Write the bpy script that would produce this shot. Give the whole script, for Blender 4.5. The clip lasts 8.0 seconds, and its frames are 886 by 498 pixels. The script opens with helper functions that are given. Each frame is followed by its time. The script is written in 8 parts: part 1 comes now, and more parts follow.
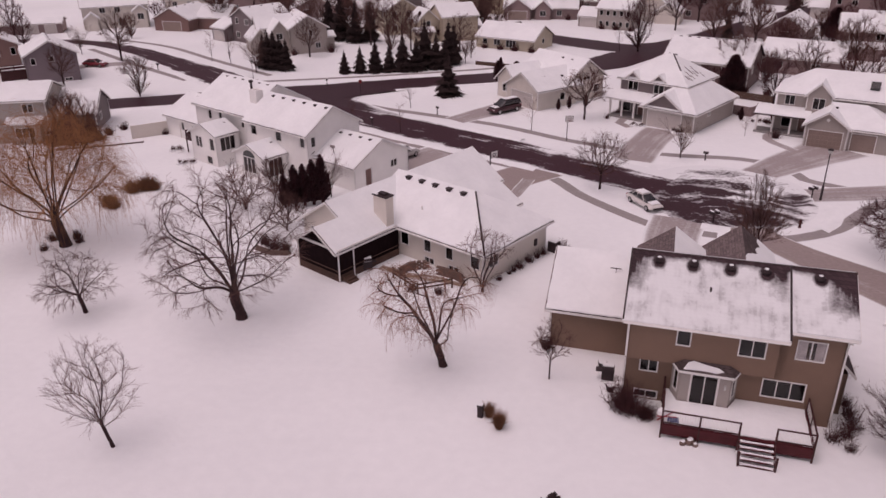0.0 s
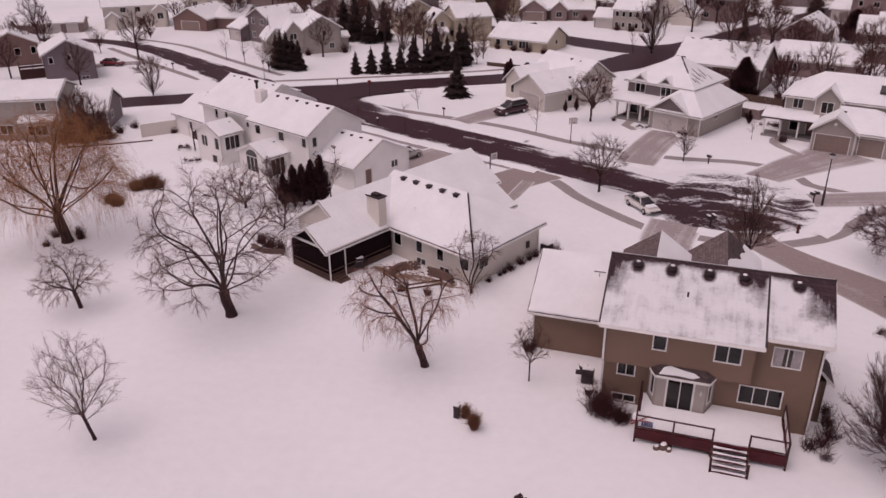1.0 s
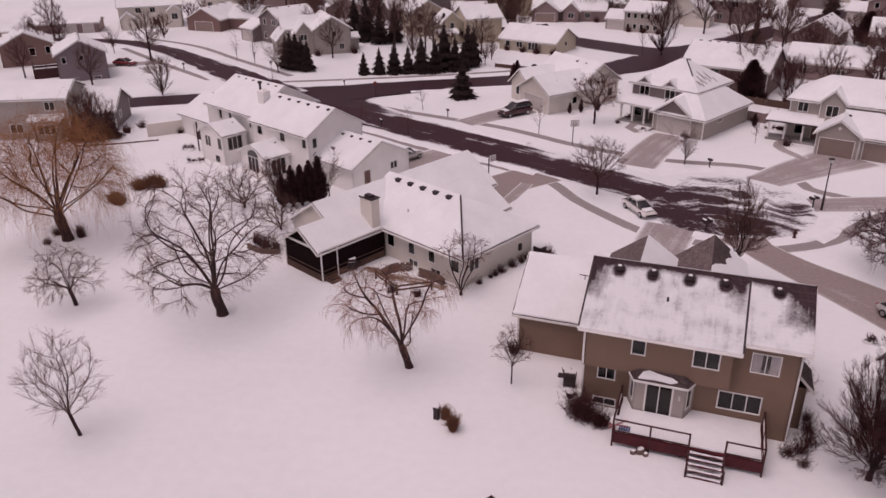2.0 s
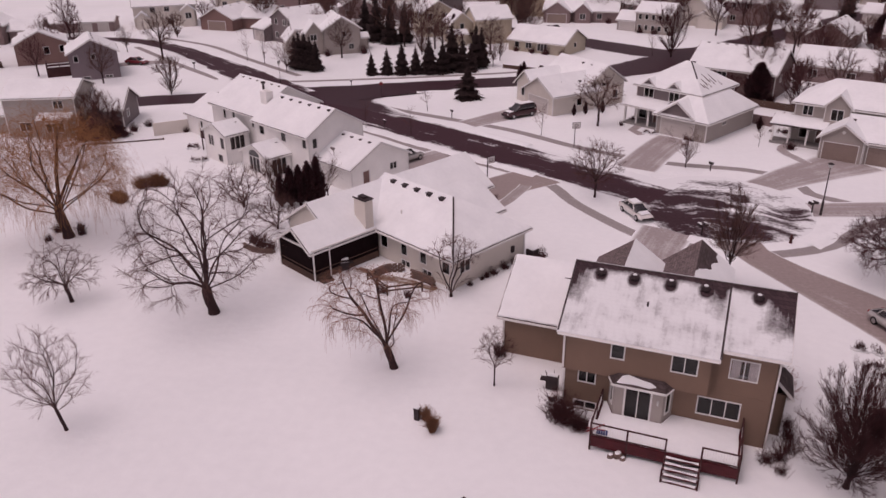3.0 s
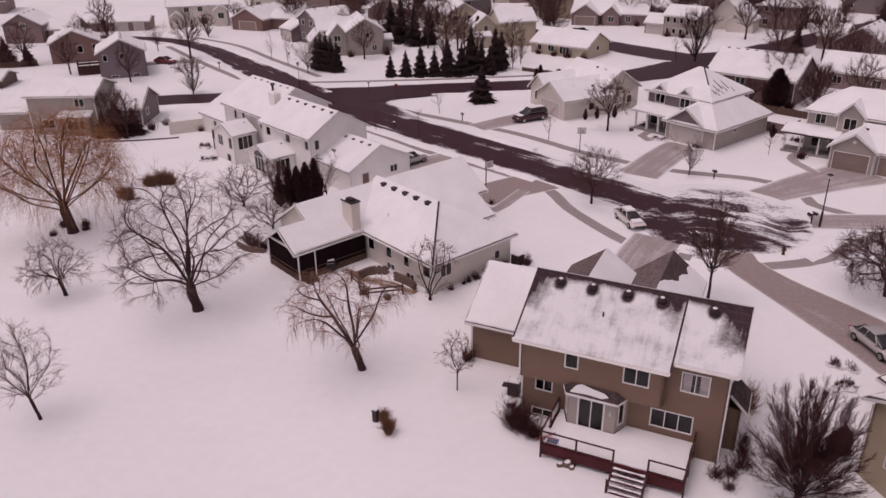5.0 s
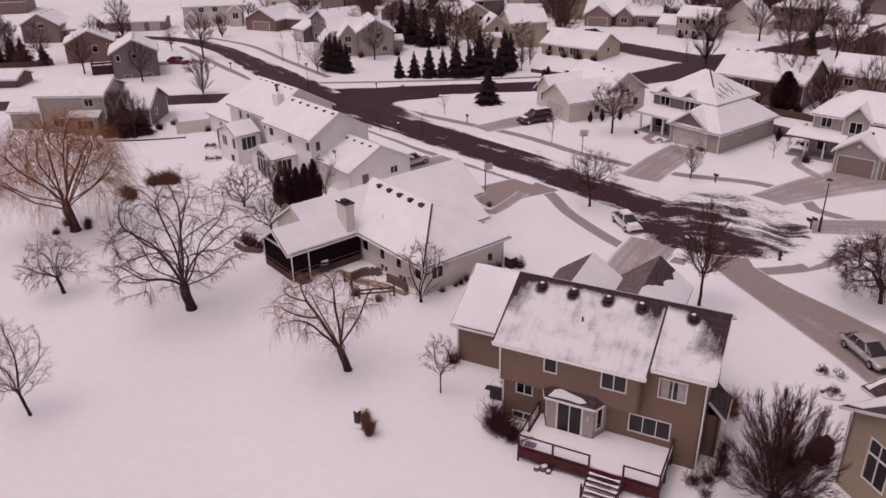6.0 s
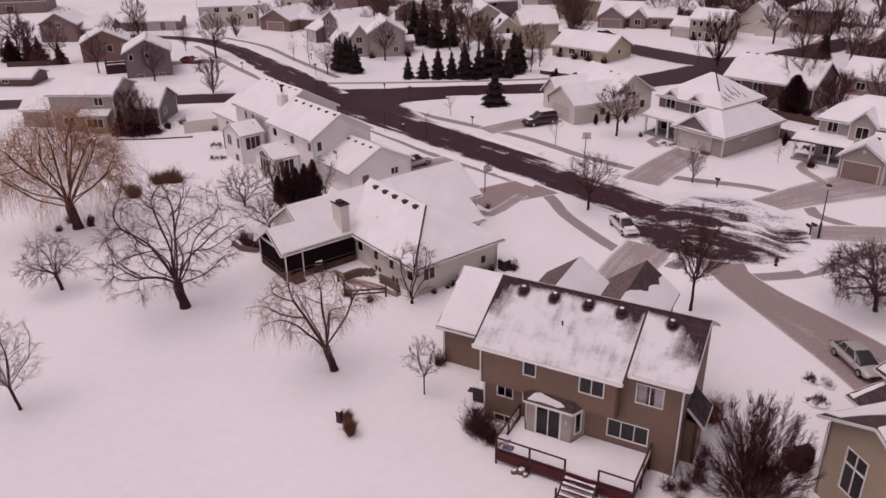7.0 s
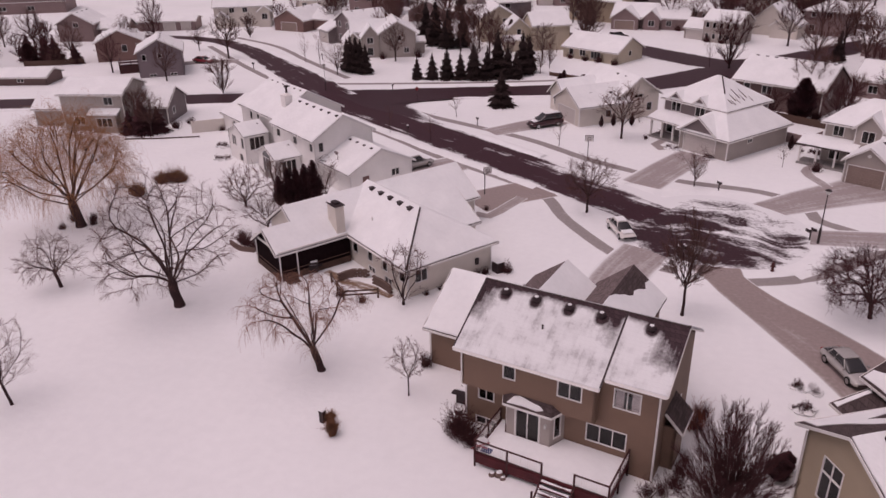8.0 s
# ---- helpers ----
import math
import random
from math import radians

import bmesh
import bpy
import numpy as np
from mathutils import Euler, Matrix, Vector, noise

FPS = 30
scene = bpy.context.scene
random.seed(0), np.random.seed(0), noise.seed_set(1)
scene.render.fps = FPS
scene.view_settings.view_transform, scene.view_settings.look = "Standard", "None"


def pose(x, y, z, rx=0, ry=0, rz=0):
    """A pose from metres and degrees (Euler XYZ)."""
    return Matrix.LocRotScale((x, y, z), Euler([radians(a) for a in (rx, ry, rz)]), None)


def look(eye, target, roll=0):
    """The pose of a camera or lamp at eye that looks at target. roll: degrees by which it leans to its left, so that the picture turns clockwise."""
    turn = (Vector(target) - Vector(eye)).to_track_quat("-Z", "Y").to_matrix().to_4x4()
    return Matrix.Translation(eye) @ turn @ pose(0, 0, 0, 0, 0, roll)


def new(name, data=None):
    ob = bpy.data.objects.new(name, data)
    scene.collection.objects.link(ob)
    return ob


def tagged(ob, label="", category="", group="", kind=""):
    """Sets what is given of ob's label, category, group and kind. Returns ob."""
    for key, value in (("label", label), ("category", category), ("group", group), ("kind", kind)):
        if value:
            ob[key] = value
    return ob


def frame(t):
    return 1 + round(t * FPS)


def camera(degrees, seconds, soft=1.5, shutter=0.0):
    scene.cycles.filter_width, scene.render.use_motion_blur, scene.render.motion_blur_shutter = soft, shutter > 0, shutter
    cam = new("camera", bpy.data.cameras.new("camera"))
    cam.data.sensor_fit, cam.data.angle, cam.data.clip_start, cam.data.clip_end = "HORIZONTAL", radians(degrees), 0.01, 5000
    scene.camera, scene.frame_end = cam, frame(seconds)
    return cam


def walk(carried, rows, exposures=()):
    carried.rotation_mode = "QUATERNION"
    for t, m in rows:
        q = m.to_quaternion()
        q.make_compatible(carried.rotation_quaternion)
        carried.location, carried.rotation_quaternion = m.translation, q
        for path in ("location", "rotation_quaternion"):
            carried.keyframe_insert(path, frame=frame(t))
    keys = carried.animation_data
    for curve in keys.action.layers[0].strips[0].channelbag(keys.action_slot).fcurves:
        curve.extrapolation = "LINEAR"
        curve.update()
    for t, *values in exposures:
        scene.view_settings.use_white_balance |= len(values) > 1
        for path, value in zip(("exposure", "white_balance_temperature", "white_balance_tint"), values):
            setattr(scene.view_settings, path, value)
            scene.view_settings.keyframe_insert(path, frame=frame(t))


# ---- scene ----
cam = camera(60.0, 8.0)
PATH = [
    (0, (1.236, -0.225, 29.914), (1.202, 1.586, 29.066), -0.5),
    (0.5, (2.928, -0.368, 30.05), (2.856, 1.442, 29.202), -0.5),
    (1, (4.104, -0.439, 30.164), (4.007, 1.369, 29.316), -0.6),
    (1.5, (5.269, -0.508, 30.275), (5.148, 1.3, 29.427), -0.7),
    (3, (8.743, -0.536, 30.699), (8.551, 1.265, 29.85), -0.7),
    (3.5, (9.96, -0.504, 30.824), (9.744, 1.294, 29.975), -0.8),
    (4, (11.693, -0.426, 31.051), (11.441, 1.367, 30.202), -0.8),
    (4.5, (12.872, -0.362, 31.167), (12.594, 1.427, 30.318), -0.8),
    (6, (16.384, 0.015, 31.586), (16.031, 1.791, 30.736), -1.0),
    (6.5, (17.58, 0.184, 31.697), (17.202, 1.955, 30.847), -1.0),
    (7, (18.739, 0.353, 31.779), (18.336, 2.119, 30.93), -1.0),
    (7.5, (19.919, 0.547, 31.897), (19.492, 2.306, 31.048), -1.1),
    (8, (21.069, 0.795, 31.961), (20.616, 2.549, 31.113), -1.1),
]
walk(cam, [(t, look(eye, target, roll)) for t, eye, target, roll in PATH], [(0.0, -0.77, 7000, 39.5), (8.0, -0.77, 7000, 39.5)])
# ---------------------------------------------------------------- world, sun, light
world = bpy.data.worlds.new("overcast_sky")
scene.world = world
world.use_nodes = True
wn, wl = world.node_tree.nodes, world.node_tree.links
wn.clear()
sky = wn.new("ShaderNodeTexSky")
sky.sky_type = "NISHITA"
sky.sun_disc = False
sky.sun_elevation = radians(72)
sky.sun_rotation = radians(240)
sky.air_density, sky.dust_density, sky.ozone_density = 1.0, 6.0, 1.0
veil = wn.new("ShaderNodeHueSaturation")
veil.inputs["Saturation"].default_value = 0.25
bg = wn.new("ShaderNodeBackground")
bg.inputs["Strength"].default_value = 0.15
wout = wn.new("ShaderNodeOutputWorld")
wl.new(sky.outputs[0], veil.inputs["Color"])
wl.new(veil.outputs[0], bg.inputs["Color"])
wl.new(bg.outputs[0], wout.inputs["Surface"])
sun_data = bpy.data.lights.new("sun", "SUN")
sun_data.energy = 0.16
sun_data.angle = radians(60)
sun_data.color = (1.0, 0.96, 0.91)
sun = new("sun", sun_data)
sun.matrix_world = look((0, 0, 60), (13, 8, 12))


# ---------------------------------------------------------------- materials
def nodes_of(name):
    m = bpy.data.materials.new(name)
    m.use_nodes = True
    t = m.node_tree
    b = t.nodes["Principled BSDF"]
    return m, t.nodes, t.links, b


def ramp(nd, stops):
    r = nd.new("ShaderNodeValToRGB")
    els = r.color_ramp.elements
    while len(els) < len(stops):
        els.new(0.5)
    for e, (p, c) in zip(els, stops):
        e.position = p
        e.color = (*c, 1) if len(c) == 3 else c
    return r


def tex(nd, ln, kind, scale, coord, detail=4.0, stretch=None, rough=0.55):
    n = nd.new(kind)
    n.inputs["Scale"].default_value = scale
    if kind == "ShaderNodeTexNoise":
        n.inputs["Detail"].default_value = detail
        n.inputs["Roughness"].default_value = rough
    if stretch:
        mp = nd.new("ShaderNodeMapping")
        mp.inputs["Scale"].default_value = stretch
        ln.new(coord, mp.inputs["Vector"])
        ln.new(mp.outputs[0], n.inputs["Vector"])
    else:
        ln.new(coord, n.inputs["Vector"])
    return n


def math_node(nd, ln, op, a, b=None, clamp=False):
    n = nd.new("ShaderNodeMath")
    n.operation = op
    n.use_clamp = clamp
    for i, v in enumerate((a, b)):
        if v is None:
            continue
        if isinstance(v, (int, float)):
            n.inputs[i].default_value = v
        else:
            ln.new(v, n.inputs[i])
    return n.outputs[0]


def mix_col(nd, ln, fac, a, b):
    n = nd.new("ShaderNodeMix")
    n.data_type = "RGBA"
    if isinstance(fac, (int, float)):
        n.inputs[0].default_value = fac
    else:
        ln.new(fac, n.inputs[0])
    for i, v in ((6, a), (7, b)):
        if isinstance(v, tuple):
            n.inputs[i].default_value = (*v, 1)
        else:
            ln.new(v, n.inputs[i])
    return n.outputs[2]


def shade(c, k):
    return tuple(min(1, x * k) for x in c)


def reddened(c):
    """Shifts dark base colours to red: a cast of the dark tones put into paint."""
    return (c[0] * 1.05, c[1] * 0.93, c[2] * 0.95) if max(c) < 0.3 else c


def stuff_mat(name, base, rough=0.8, fine=12.0, coarse=0.7, var=0.25, bump=0.3, dist=0.02, metal=0.0, per=0.0, spec=0.3):
    """Two scales of mottling and a fine relief on object coordinates."""
    base = reddened(base)
    m, nd, ln, b = nodes_of(name)
    tc = nd.new("ShaderNodeTexCoord")
    n1 = tex(nd, ln, "ShaderNodeTexNoise", coarse, tc.outputs["Object"], 3)
    n2 = tex(nd, ln, "ShaderNodeTexNoise", fine, tc.outputs["Object"], 5)
    mixed = math_node(nd, ln, "ADD", math_node(nd, ln, "MULTIPLY", n1.outputs["Fac"], 0.6),
                      math_node(nd, ln, "MULTIPLY", n2.outputs["Fac"], 0.4))
    r = ramp(nd, [(0.3, shade(base, 1 - var)), (0.7, shade(base, 1 + var))])
    ln.new(mixed, r.inputs[0])
    col = r.outputs[0]
    if per:
        oi = nd.new("ShaderNodeObjectInfo")
        hs = nd.new("ShaderNodeHueSaturation")
        ln.new(math_node(nd, ln, "ADD", math_node(nd, ln, "MULTIPLY", oi.outputs["Random"], per), 1 - per / 2), hs.inputs["Value"])
        ln.new(col, hs.inputs["Color"])
        col = hs.outputs[0]
    ln.new(col, b.inputs["Base Color"])
    b.inputs["Roughness"].default_value = rough
    b.inputs["Metallic"].default_value = metal
    b.inputs["Specular IOR Level"].default_value = spec
    if bump:
        bp = nd.new("ShaderNodeBump")
        bp.inputs["Strength"].default_value = bump
        bp.inputs["Distance"].default_value = dist
        ln.new(n2.outputs["Fac"], bp.inputs["Height"])
        ln.new(bp.outputs[0], b.inputs["Normal"])
    return m


SNOW_A, SNOW_B = (0.812, 0.83, 0.835), (0.892, 0.908, 0.91)


def snow_mat(name, big=0.05, fine=1.3, bump=0.25):
    m, nd, ln, b = nodes_of(name)
    tc = nd.new("ShaderNodeTexCoord")
    n1 = tex(nd, ln, "ShaderNodeTexNoise", big, tc.outputs["Object"], 5)
    n2 = tex(nd, ln, "ShaderNodeTexNoise", fine, tc.outputs["Object"], 6)
    r = ramp(nd, [(0.35, SNOW_A), (0.65, SNOW_B)])
    ln.new(math_node(nd, ln, "ADD", math_node(nd, ln, "MULTIPLY", n1.outputs["Fac"], 0.7),
                     math_node(nd, ln, "MULTIPLY", n2.outputs["Fac"], 0.3)), r.inputs[0])
    ln.new(r.outputs[0], b.inputs["Base Color"])
    b.inputs["Roughness"].default_value = 0.75
    b.inputs["Specular IOR Level"].default_value = 0.2
    bp = nd.new("ShaderNodeBump")
    bp.inputs["Strength"].default_value = bump
    bp.inputs["Distance"].default_value = 0.15
    ln.new(math_node(nd, ln, "ADD", n2.outputs["Fac"], math_node(nd, ln, "MULTIPLY", n1.outputs["Fac"], 2.0)), bp.inputs["Height"])
    ln.new(bp.outputs[0], b.inputs["Normal"])
    return m


def paved_mat(name, wet, dry, snow_edge, patches, streak, threshold, rough=0.45, across=None, soft_edge=0.22, far_side=0.0, edge_power=4.0, relief=0.3):
    """Paving with packed snow: UV x runs across (-1 to 1), UV y along in metres."""
    m, nd, ln, b = nodes_of(name)
    uv = nd.new("ShaderNodeUVMap")
    sep = nd.new("ShaderNodeSeparateXYZ")
    ln.new(uv.outputs[0], sep.inputs[0])
    geo = nd.new("ShaderNodeTexCoord")
    st = tex(nd, ln, "ShaderNodeTexNoise", 1.0, uv.outputs[0] if across is None else geo.outputs["Object"], 6, streak, 0.6)
    if across is not None:
        bend = tex(nd, ln, "ShaderNodeTexNoise", 0.11, geo.outputs["Object"], 3)
        vr = nd.new("ShaderNodeVectorRotate")
        vr.inputs["Center"].default_value = (30, 77.4, 0)
        vr.inputs["Angle"].default_value = radians(12)
        ln.new(geo.outputs["Object"], vr.inputs["Vector"])
        push = nd.new("ShaderNodeVectorMath")
        push.operation = "MULTIPLY_ADD"
        push.inputs[1].default_value = (7, 11, 0)
        ln.new(bend.outputs["Color"], push.inputs[0])
        ln.new(vr.outputs[0], push.inputs[2])
        ln.new(push.outputs[0], st.inputs["Vector"].links[0].from_node.inputs["Vector"])
    bl = tex(nd, ln, "ShaderNodeTexNoise", 0.22, geo.outputs["Object"], 5)
    fi = tex(nd, ln, "ShaderNodeTexNoise", 3.0, geo.outputs["Object"], 6)
    edge = math_node(nd, ln, "POWER", math_node(nd, ln, "ABSOLUTE", sep.outputs[0]), edge_power)
    s = math_node(nd, ln, "ADD", math_node(nd, ln, "MULTIPLY", edge, snow_edge),
                  math_node(nd, ln, "MULTIPLY", math_node(nd, ln, "SUBTRACT", st.outputs["Fac"], 0.5), patches))
    s = math_node(nd, ln, "ADD", s, math_node(nd, ln, "MULTIPLY", math_node(nd, ln, "SUBTRACT", bl.outputs["Fac"], 0.5), patches * 0.7))
    s = math_node(nd, ln, "ADD", s, math_node(nd, ln, "MULTIPLY", math_node(nd, ln, "SUBTRACT", fi.outputs["Fac"], 0.5), 0.35 * patches))
    if across is not None:
        spot = nd.new("ShaderNodeSeparateXYZ")
        ln.new(geo.outputs["Object"], spot.inputs[0])
        side = math_node(nd, ln, "ADD", math_node(nd, ln, "MULTIPLY", math_node(nd, ln, "SUBTRACT", spot.outputs[0], 30.0), 0.61),
                         math_node(nd, ln, "MULTIPLY", math_node(nd, ln, "SUBTRACT", spot.outputs[1], 77.4), 0.79))
        s = math_node(nd, ln, "ADD", s, math_node(nd, ln, "ADD", math_node(nd, ln, "MULTIPLY", side, across), 0.2))
    elif far_side:
        gone = math_node(nd, ln, "SUBTRACT", 1.0, math_node(nd, ln, "DIVIDE", sep.outputs[1], 26.0), True)
        left = math_node(nd, ln, "MAXIMUM", math_node(nd, ln, "SUBTRACT", -0.1, sep.outputs[0]), 0.0)
        s = math_node(nd, ln, "ADD", s, math_node(nd, ln, "MULTIPLY", math_node(nd, ln, "MULTIPLY", gone, left), far_side))
    mask = ramp(nd, [(threshold, (0, 0, 0)), (min(0.99, threshold + soft_edge), (1, 1, 1))])
    ln.new(s, mask.inputs[0])
    ground_col = mix_col(nd, ln, fi.outputs["Fac"], wet, dry)
    ln.new(mix_col(nd, ln, mask.outputs[0], ground_col, SNOW_A), b.inputs["Base Color"])
    b.inputs["Roughness"].default_value = rough
    b.inputs["Specular IOR Level"].default_value = 0.1
    bp = nd.new("ShaderNodeBump")
    bp.inputs["Strength"].default_value = relief
    bp.inputs["Distance"].default_value = 0.05
    ln.new(math_node(nd, ln, "ADD", mask.outputs[0], fi.outputs["Fac"]), bp.inputs["Height"])
    ln.new(bp.outputs[0], b.inputs["Normal"])
    return m


def siding_mat(name, base, lap=0.13, var=0.08):
    """Horizontal lap siding with faint dirt."""
    base = reddened(base)
    m, nd, ln, b = nodes_of(name)
    tc = nd.new("ShaderNodeTexCoord")
    sep = nd.new("ShaderNodeSeparateXYZ")
    ln.new(tc.outputs["Object"], sep.inputs[0])
    saw = math_node(nd, ln, "FRACT", math_node(nd, ln, "DIVIDE", sep.outputs[2], lap))
    n1 = tex(nd, ln, "ShaderNodeTexNoise", 0.5, tc.outputs["Object"], 4)
    n2 = tex(nd, ln, "ShaderNodeTexNoise", 9.0, tc.outputs["Object"], 4, (1, 1, 6))
    r = ramp(nd, [(0.3, shade(base, 1 - var)), (0.7, shade(base, 1 + var))])
    ln.new(math_node(nd, ln, "ADD", math_node(nd, ln, "MULTIPLY", n1.outputs["Fac"], 0.6), math_node(nd, ln, "MULTIPLY", n2.outputs["Fac"], 0.4)), r.inputs[0])
    ln.new(r.outputs[0], b.inputs["Base Color"])
    b.inputs["Roughness"].default_value = 0.6
    b.inputs["Specular IOR Level"].default_value = 0.25
    bp = nd.new("ShaderNodeBump")
    bp.inputs["Strength"].default_value = 0.6
    bp.inputs["Distance"].default_value = 0.02
    ln.new(math_node(nd, ln, "SUBTRACT", 1.0, saw), bp.inputs["Height"])
    ln.new(bp.outputs[0], b.inputs["Normal"])
    return m


def shingle_mat(name, base, wind=0.0):
    """Asphalt shingle courses; wind: how much thin drifted snow lies on them, thinnest along the ridge and at the right-hand end."""
    m, nd, ln, b = nodes_of(name)
    tc = nd.new("ShaderNodeTexCoord")
    sep = nd.new("ShaderNodeSeparateXYZ")
    ln.new(tc.outputs["Object"], sep.inputs[0])
    comb = nd.new("ShaderNodeCombineXYZ")
    ln.new(math_node(nd, ln, "ADD", sep.outputs[0], sep.outputs[1]), comb.inputs[0])
    ln.new(math_node(nd, ln, "MULTIPLY", sep.outputs[2], 2.0), comb.inputs[1])
    br = nd.new("ShaderNodeTexBrick")
    br.inputs["Scale"].default_value = 1.0
    br.inputs["Brick Width"].default_value = 0.33
    br.inputs["Row Height"].default_value = 0.28
    br.inputs["Mortar Size"].default_value = 0.012
    br.inputs["Color1"].default_value = (*shade(base, 0.8), 1)
    br.inputs["Color2"].default_value = (*shade(base, 1.25), 1)
    br.inputs["Mortar"].default_value = (*shade(base, 0.4), 1)
    ln.new(comb.outputs[0], br.inputs["Vector"])
    col = br.outputs["Color"]
    n2 = tex(nd, ln, "ShaderNodeTexNoise", 6.0, tc.outputs["Object"], 5)
    height = math_node(nd, ln, "ADD", br.outputs["Fac"], n2.outputs["Fac"])
    if wind:
        big = tex(nd, ln, "ShaderNodeTexNoise", 0.8, tc.outputs["Object"], 6)
        run = tex(nd, ln, "ShaderNodeTexNoise", 1.0, tc.outputs["Object"], 4, (3.0, 0.3, 0.3))
        s = math_node(nd, ln, "ADD", math_node(nd, ln, "MULTIPLY", big.outputs["Fac"], 0.7), math_node(nd, ln, "MULTIPLY", run.outputs["Fac"], 0.5))
        s = math_node(nd, ln, "ADD", math_node(nd, ln, "ADD", s, 0.13), math_node(nd, ln, "MULTIPLY", n2.outputs["Fac"], 0.3))
        above = lambda level: math_node(nd, ln, "MAXIMUM", math_node(nd, ln, "SUBTRACT", sep.outputs[2], level), 0.0)
        beyond = lambda x: math_node(nd, ln, "MAXIMUM", math_node(nd, ln, "SUBTRACT", sep.outputs[0], x), 0.0)
        short = lambda x: math_node(nd, ln, "MAXIMUM", math_node(nd, ln, "SUBTRACT", x, sep.outputs[0]), 0.0)
        streaky = math_node(nd, ln, "ADD", math_node(nd, ln, "MULTIPLY", run.outputs["Fac"], 2.4), -0.3, True)
        top = math_node(nd, ln, "MULTIPLY", above(8.42), 2.1)
        s = math_node(nd, ln, "SUBTRACT", s, math_node(nd, ln, "MULTIPLY", math_node(nd, ln, "MULTIPLY", top, top), math_node(nd, ln, "ADD", math_node(nd, ln, "MULTIPLY", streaky, 1.1), 0.35)))
        for span, level, k in ((beyond(10.6), 7.0, 0.42), (short(1.3), 7.2, 0.5)):
            bare = math_node(nd, ln, "MULTIPLY", math_node(nd, ln, "MULTIPLY", span, above(level)), k)
            s = math_node(nd, ln, "SUBTRACT", s, math_node(nd, ln, "MULTIPLY", bare, streaky))
        near_valley = math_node(nd, ln, "MULTIPLY", math_node(nd, ln, "MULTIPLY", beyond(7.3), math_node(nd, ln, "MULTIPLY", short(9.2), 2.5, True)), above(7.4))
        s = math_node(nd, ln, "SUBTRACT", s, math_node(nd, ln, "MULTIPLY", math_node(nd, ln, "MULTIPLY", near_valley, streaky), 0.42))
        # melted rings round the roof vents
        for vx in (1.4, 3.5, 5.7, 7.75, 10.8):
            dx = math_node(nd, ln, "SUBTRACT", sep.outputs[0], vx)
            dy = math_node(nd, ln, "SUBTRACT", sep.outputs[1], 3.45)
            away = math_node(nd, ln, "POWER", math_node(nd, ln, "ADD", math_node(nd, ln, "MULTIPLY", dx, dx), math_node(nd, ln, "MULTIPLY", dy, dy)), 0.5)
            s = math_node(nd, ln, "SUBTRACT", s, math_node(nd, ln, "MULTIPLY", math_node(nd, ln, "MAXIMUM", math_node(nd, ln, "SUBTRACT", 0.52, away), 0.0), 2.2))
        mask = ramp(nd, [(0.36, (0, 0, 0)), (0.84, (0.97, 0.97, 0.97))])
        ln.new(s, mask.inputs[0])
        thin_patch = ramp(nd, [(0.40, (0.84, 0.84, 0.84)), (0.56, (1, 1, 1))])
        ln.new(math_node(nd, ln, "ADD", math_node(nd, ln, "MULTIPLY", big.outputs["Fac"], 0.75), math_node(nd, ln, "MULTIPLY", run.outputs["Fac"], 0.25)), thin_patch.inputs[0])
        covered = math_node(nd, ln, "MULTIPLY", mask.outputs[0], thin_patch.outputs[0])
        part_snow = math_node(nd, ln, "MULTIPLY", covered, math_node(nd, ln, "SUBTRACT", 1.0, math_node(nd, ln, "MULTIPLY", br.outputs["Fac"], 0.05)))
        col = mix_col(nd, ln, part_snow, col, SNOW_A)
        height = math_node(nd, ln, "ADD", height, mask.outputs[0])
    ln.new(col, b.inputs["Base Color"])
    b.inputs["Roughness"].default_value = 0.85
    b.inputs["Specular IOR Level"].default_value = 0.2
    bp = nd.new("ShaderNodeBump")
    bp.inputs["Strength"].default_value = 0.4
    bp.inputs["Distance"].default_value = 0.03
    ln.new(height, bp.inputs["Height"])
    ln.new(bp.outputs[0], b.inputs["Normal"])
    return m


def glass_mat(name, tint=(0.11, 0.08, 0.086)):
    m, nd, ln, b = nodes_of(name)
    b.inputs["Base Color"].default_value = (*tint, 1)
    b.inputs["Transmission Weight"].default_value = 1.0
    b.inputs["Roughness"].default_value = 0.03
    b.inputs["IOR"].default_value = 1.5
    return m


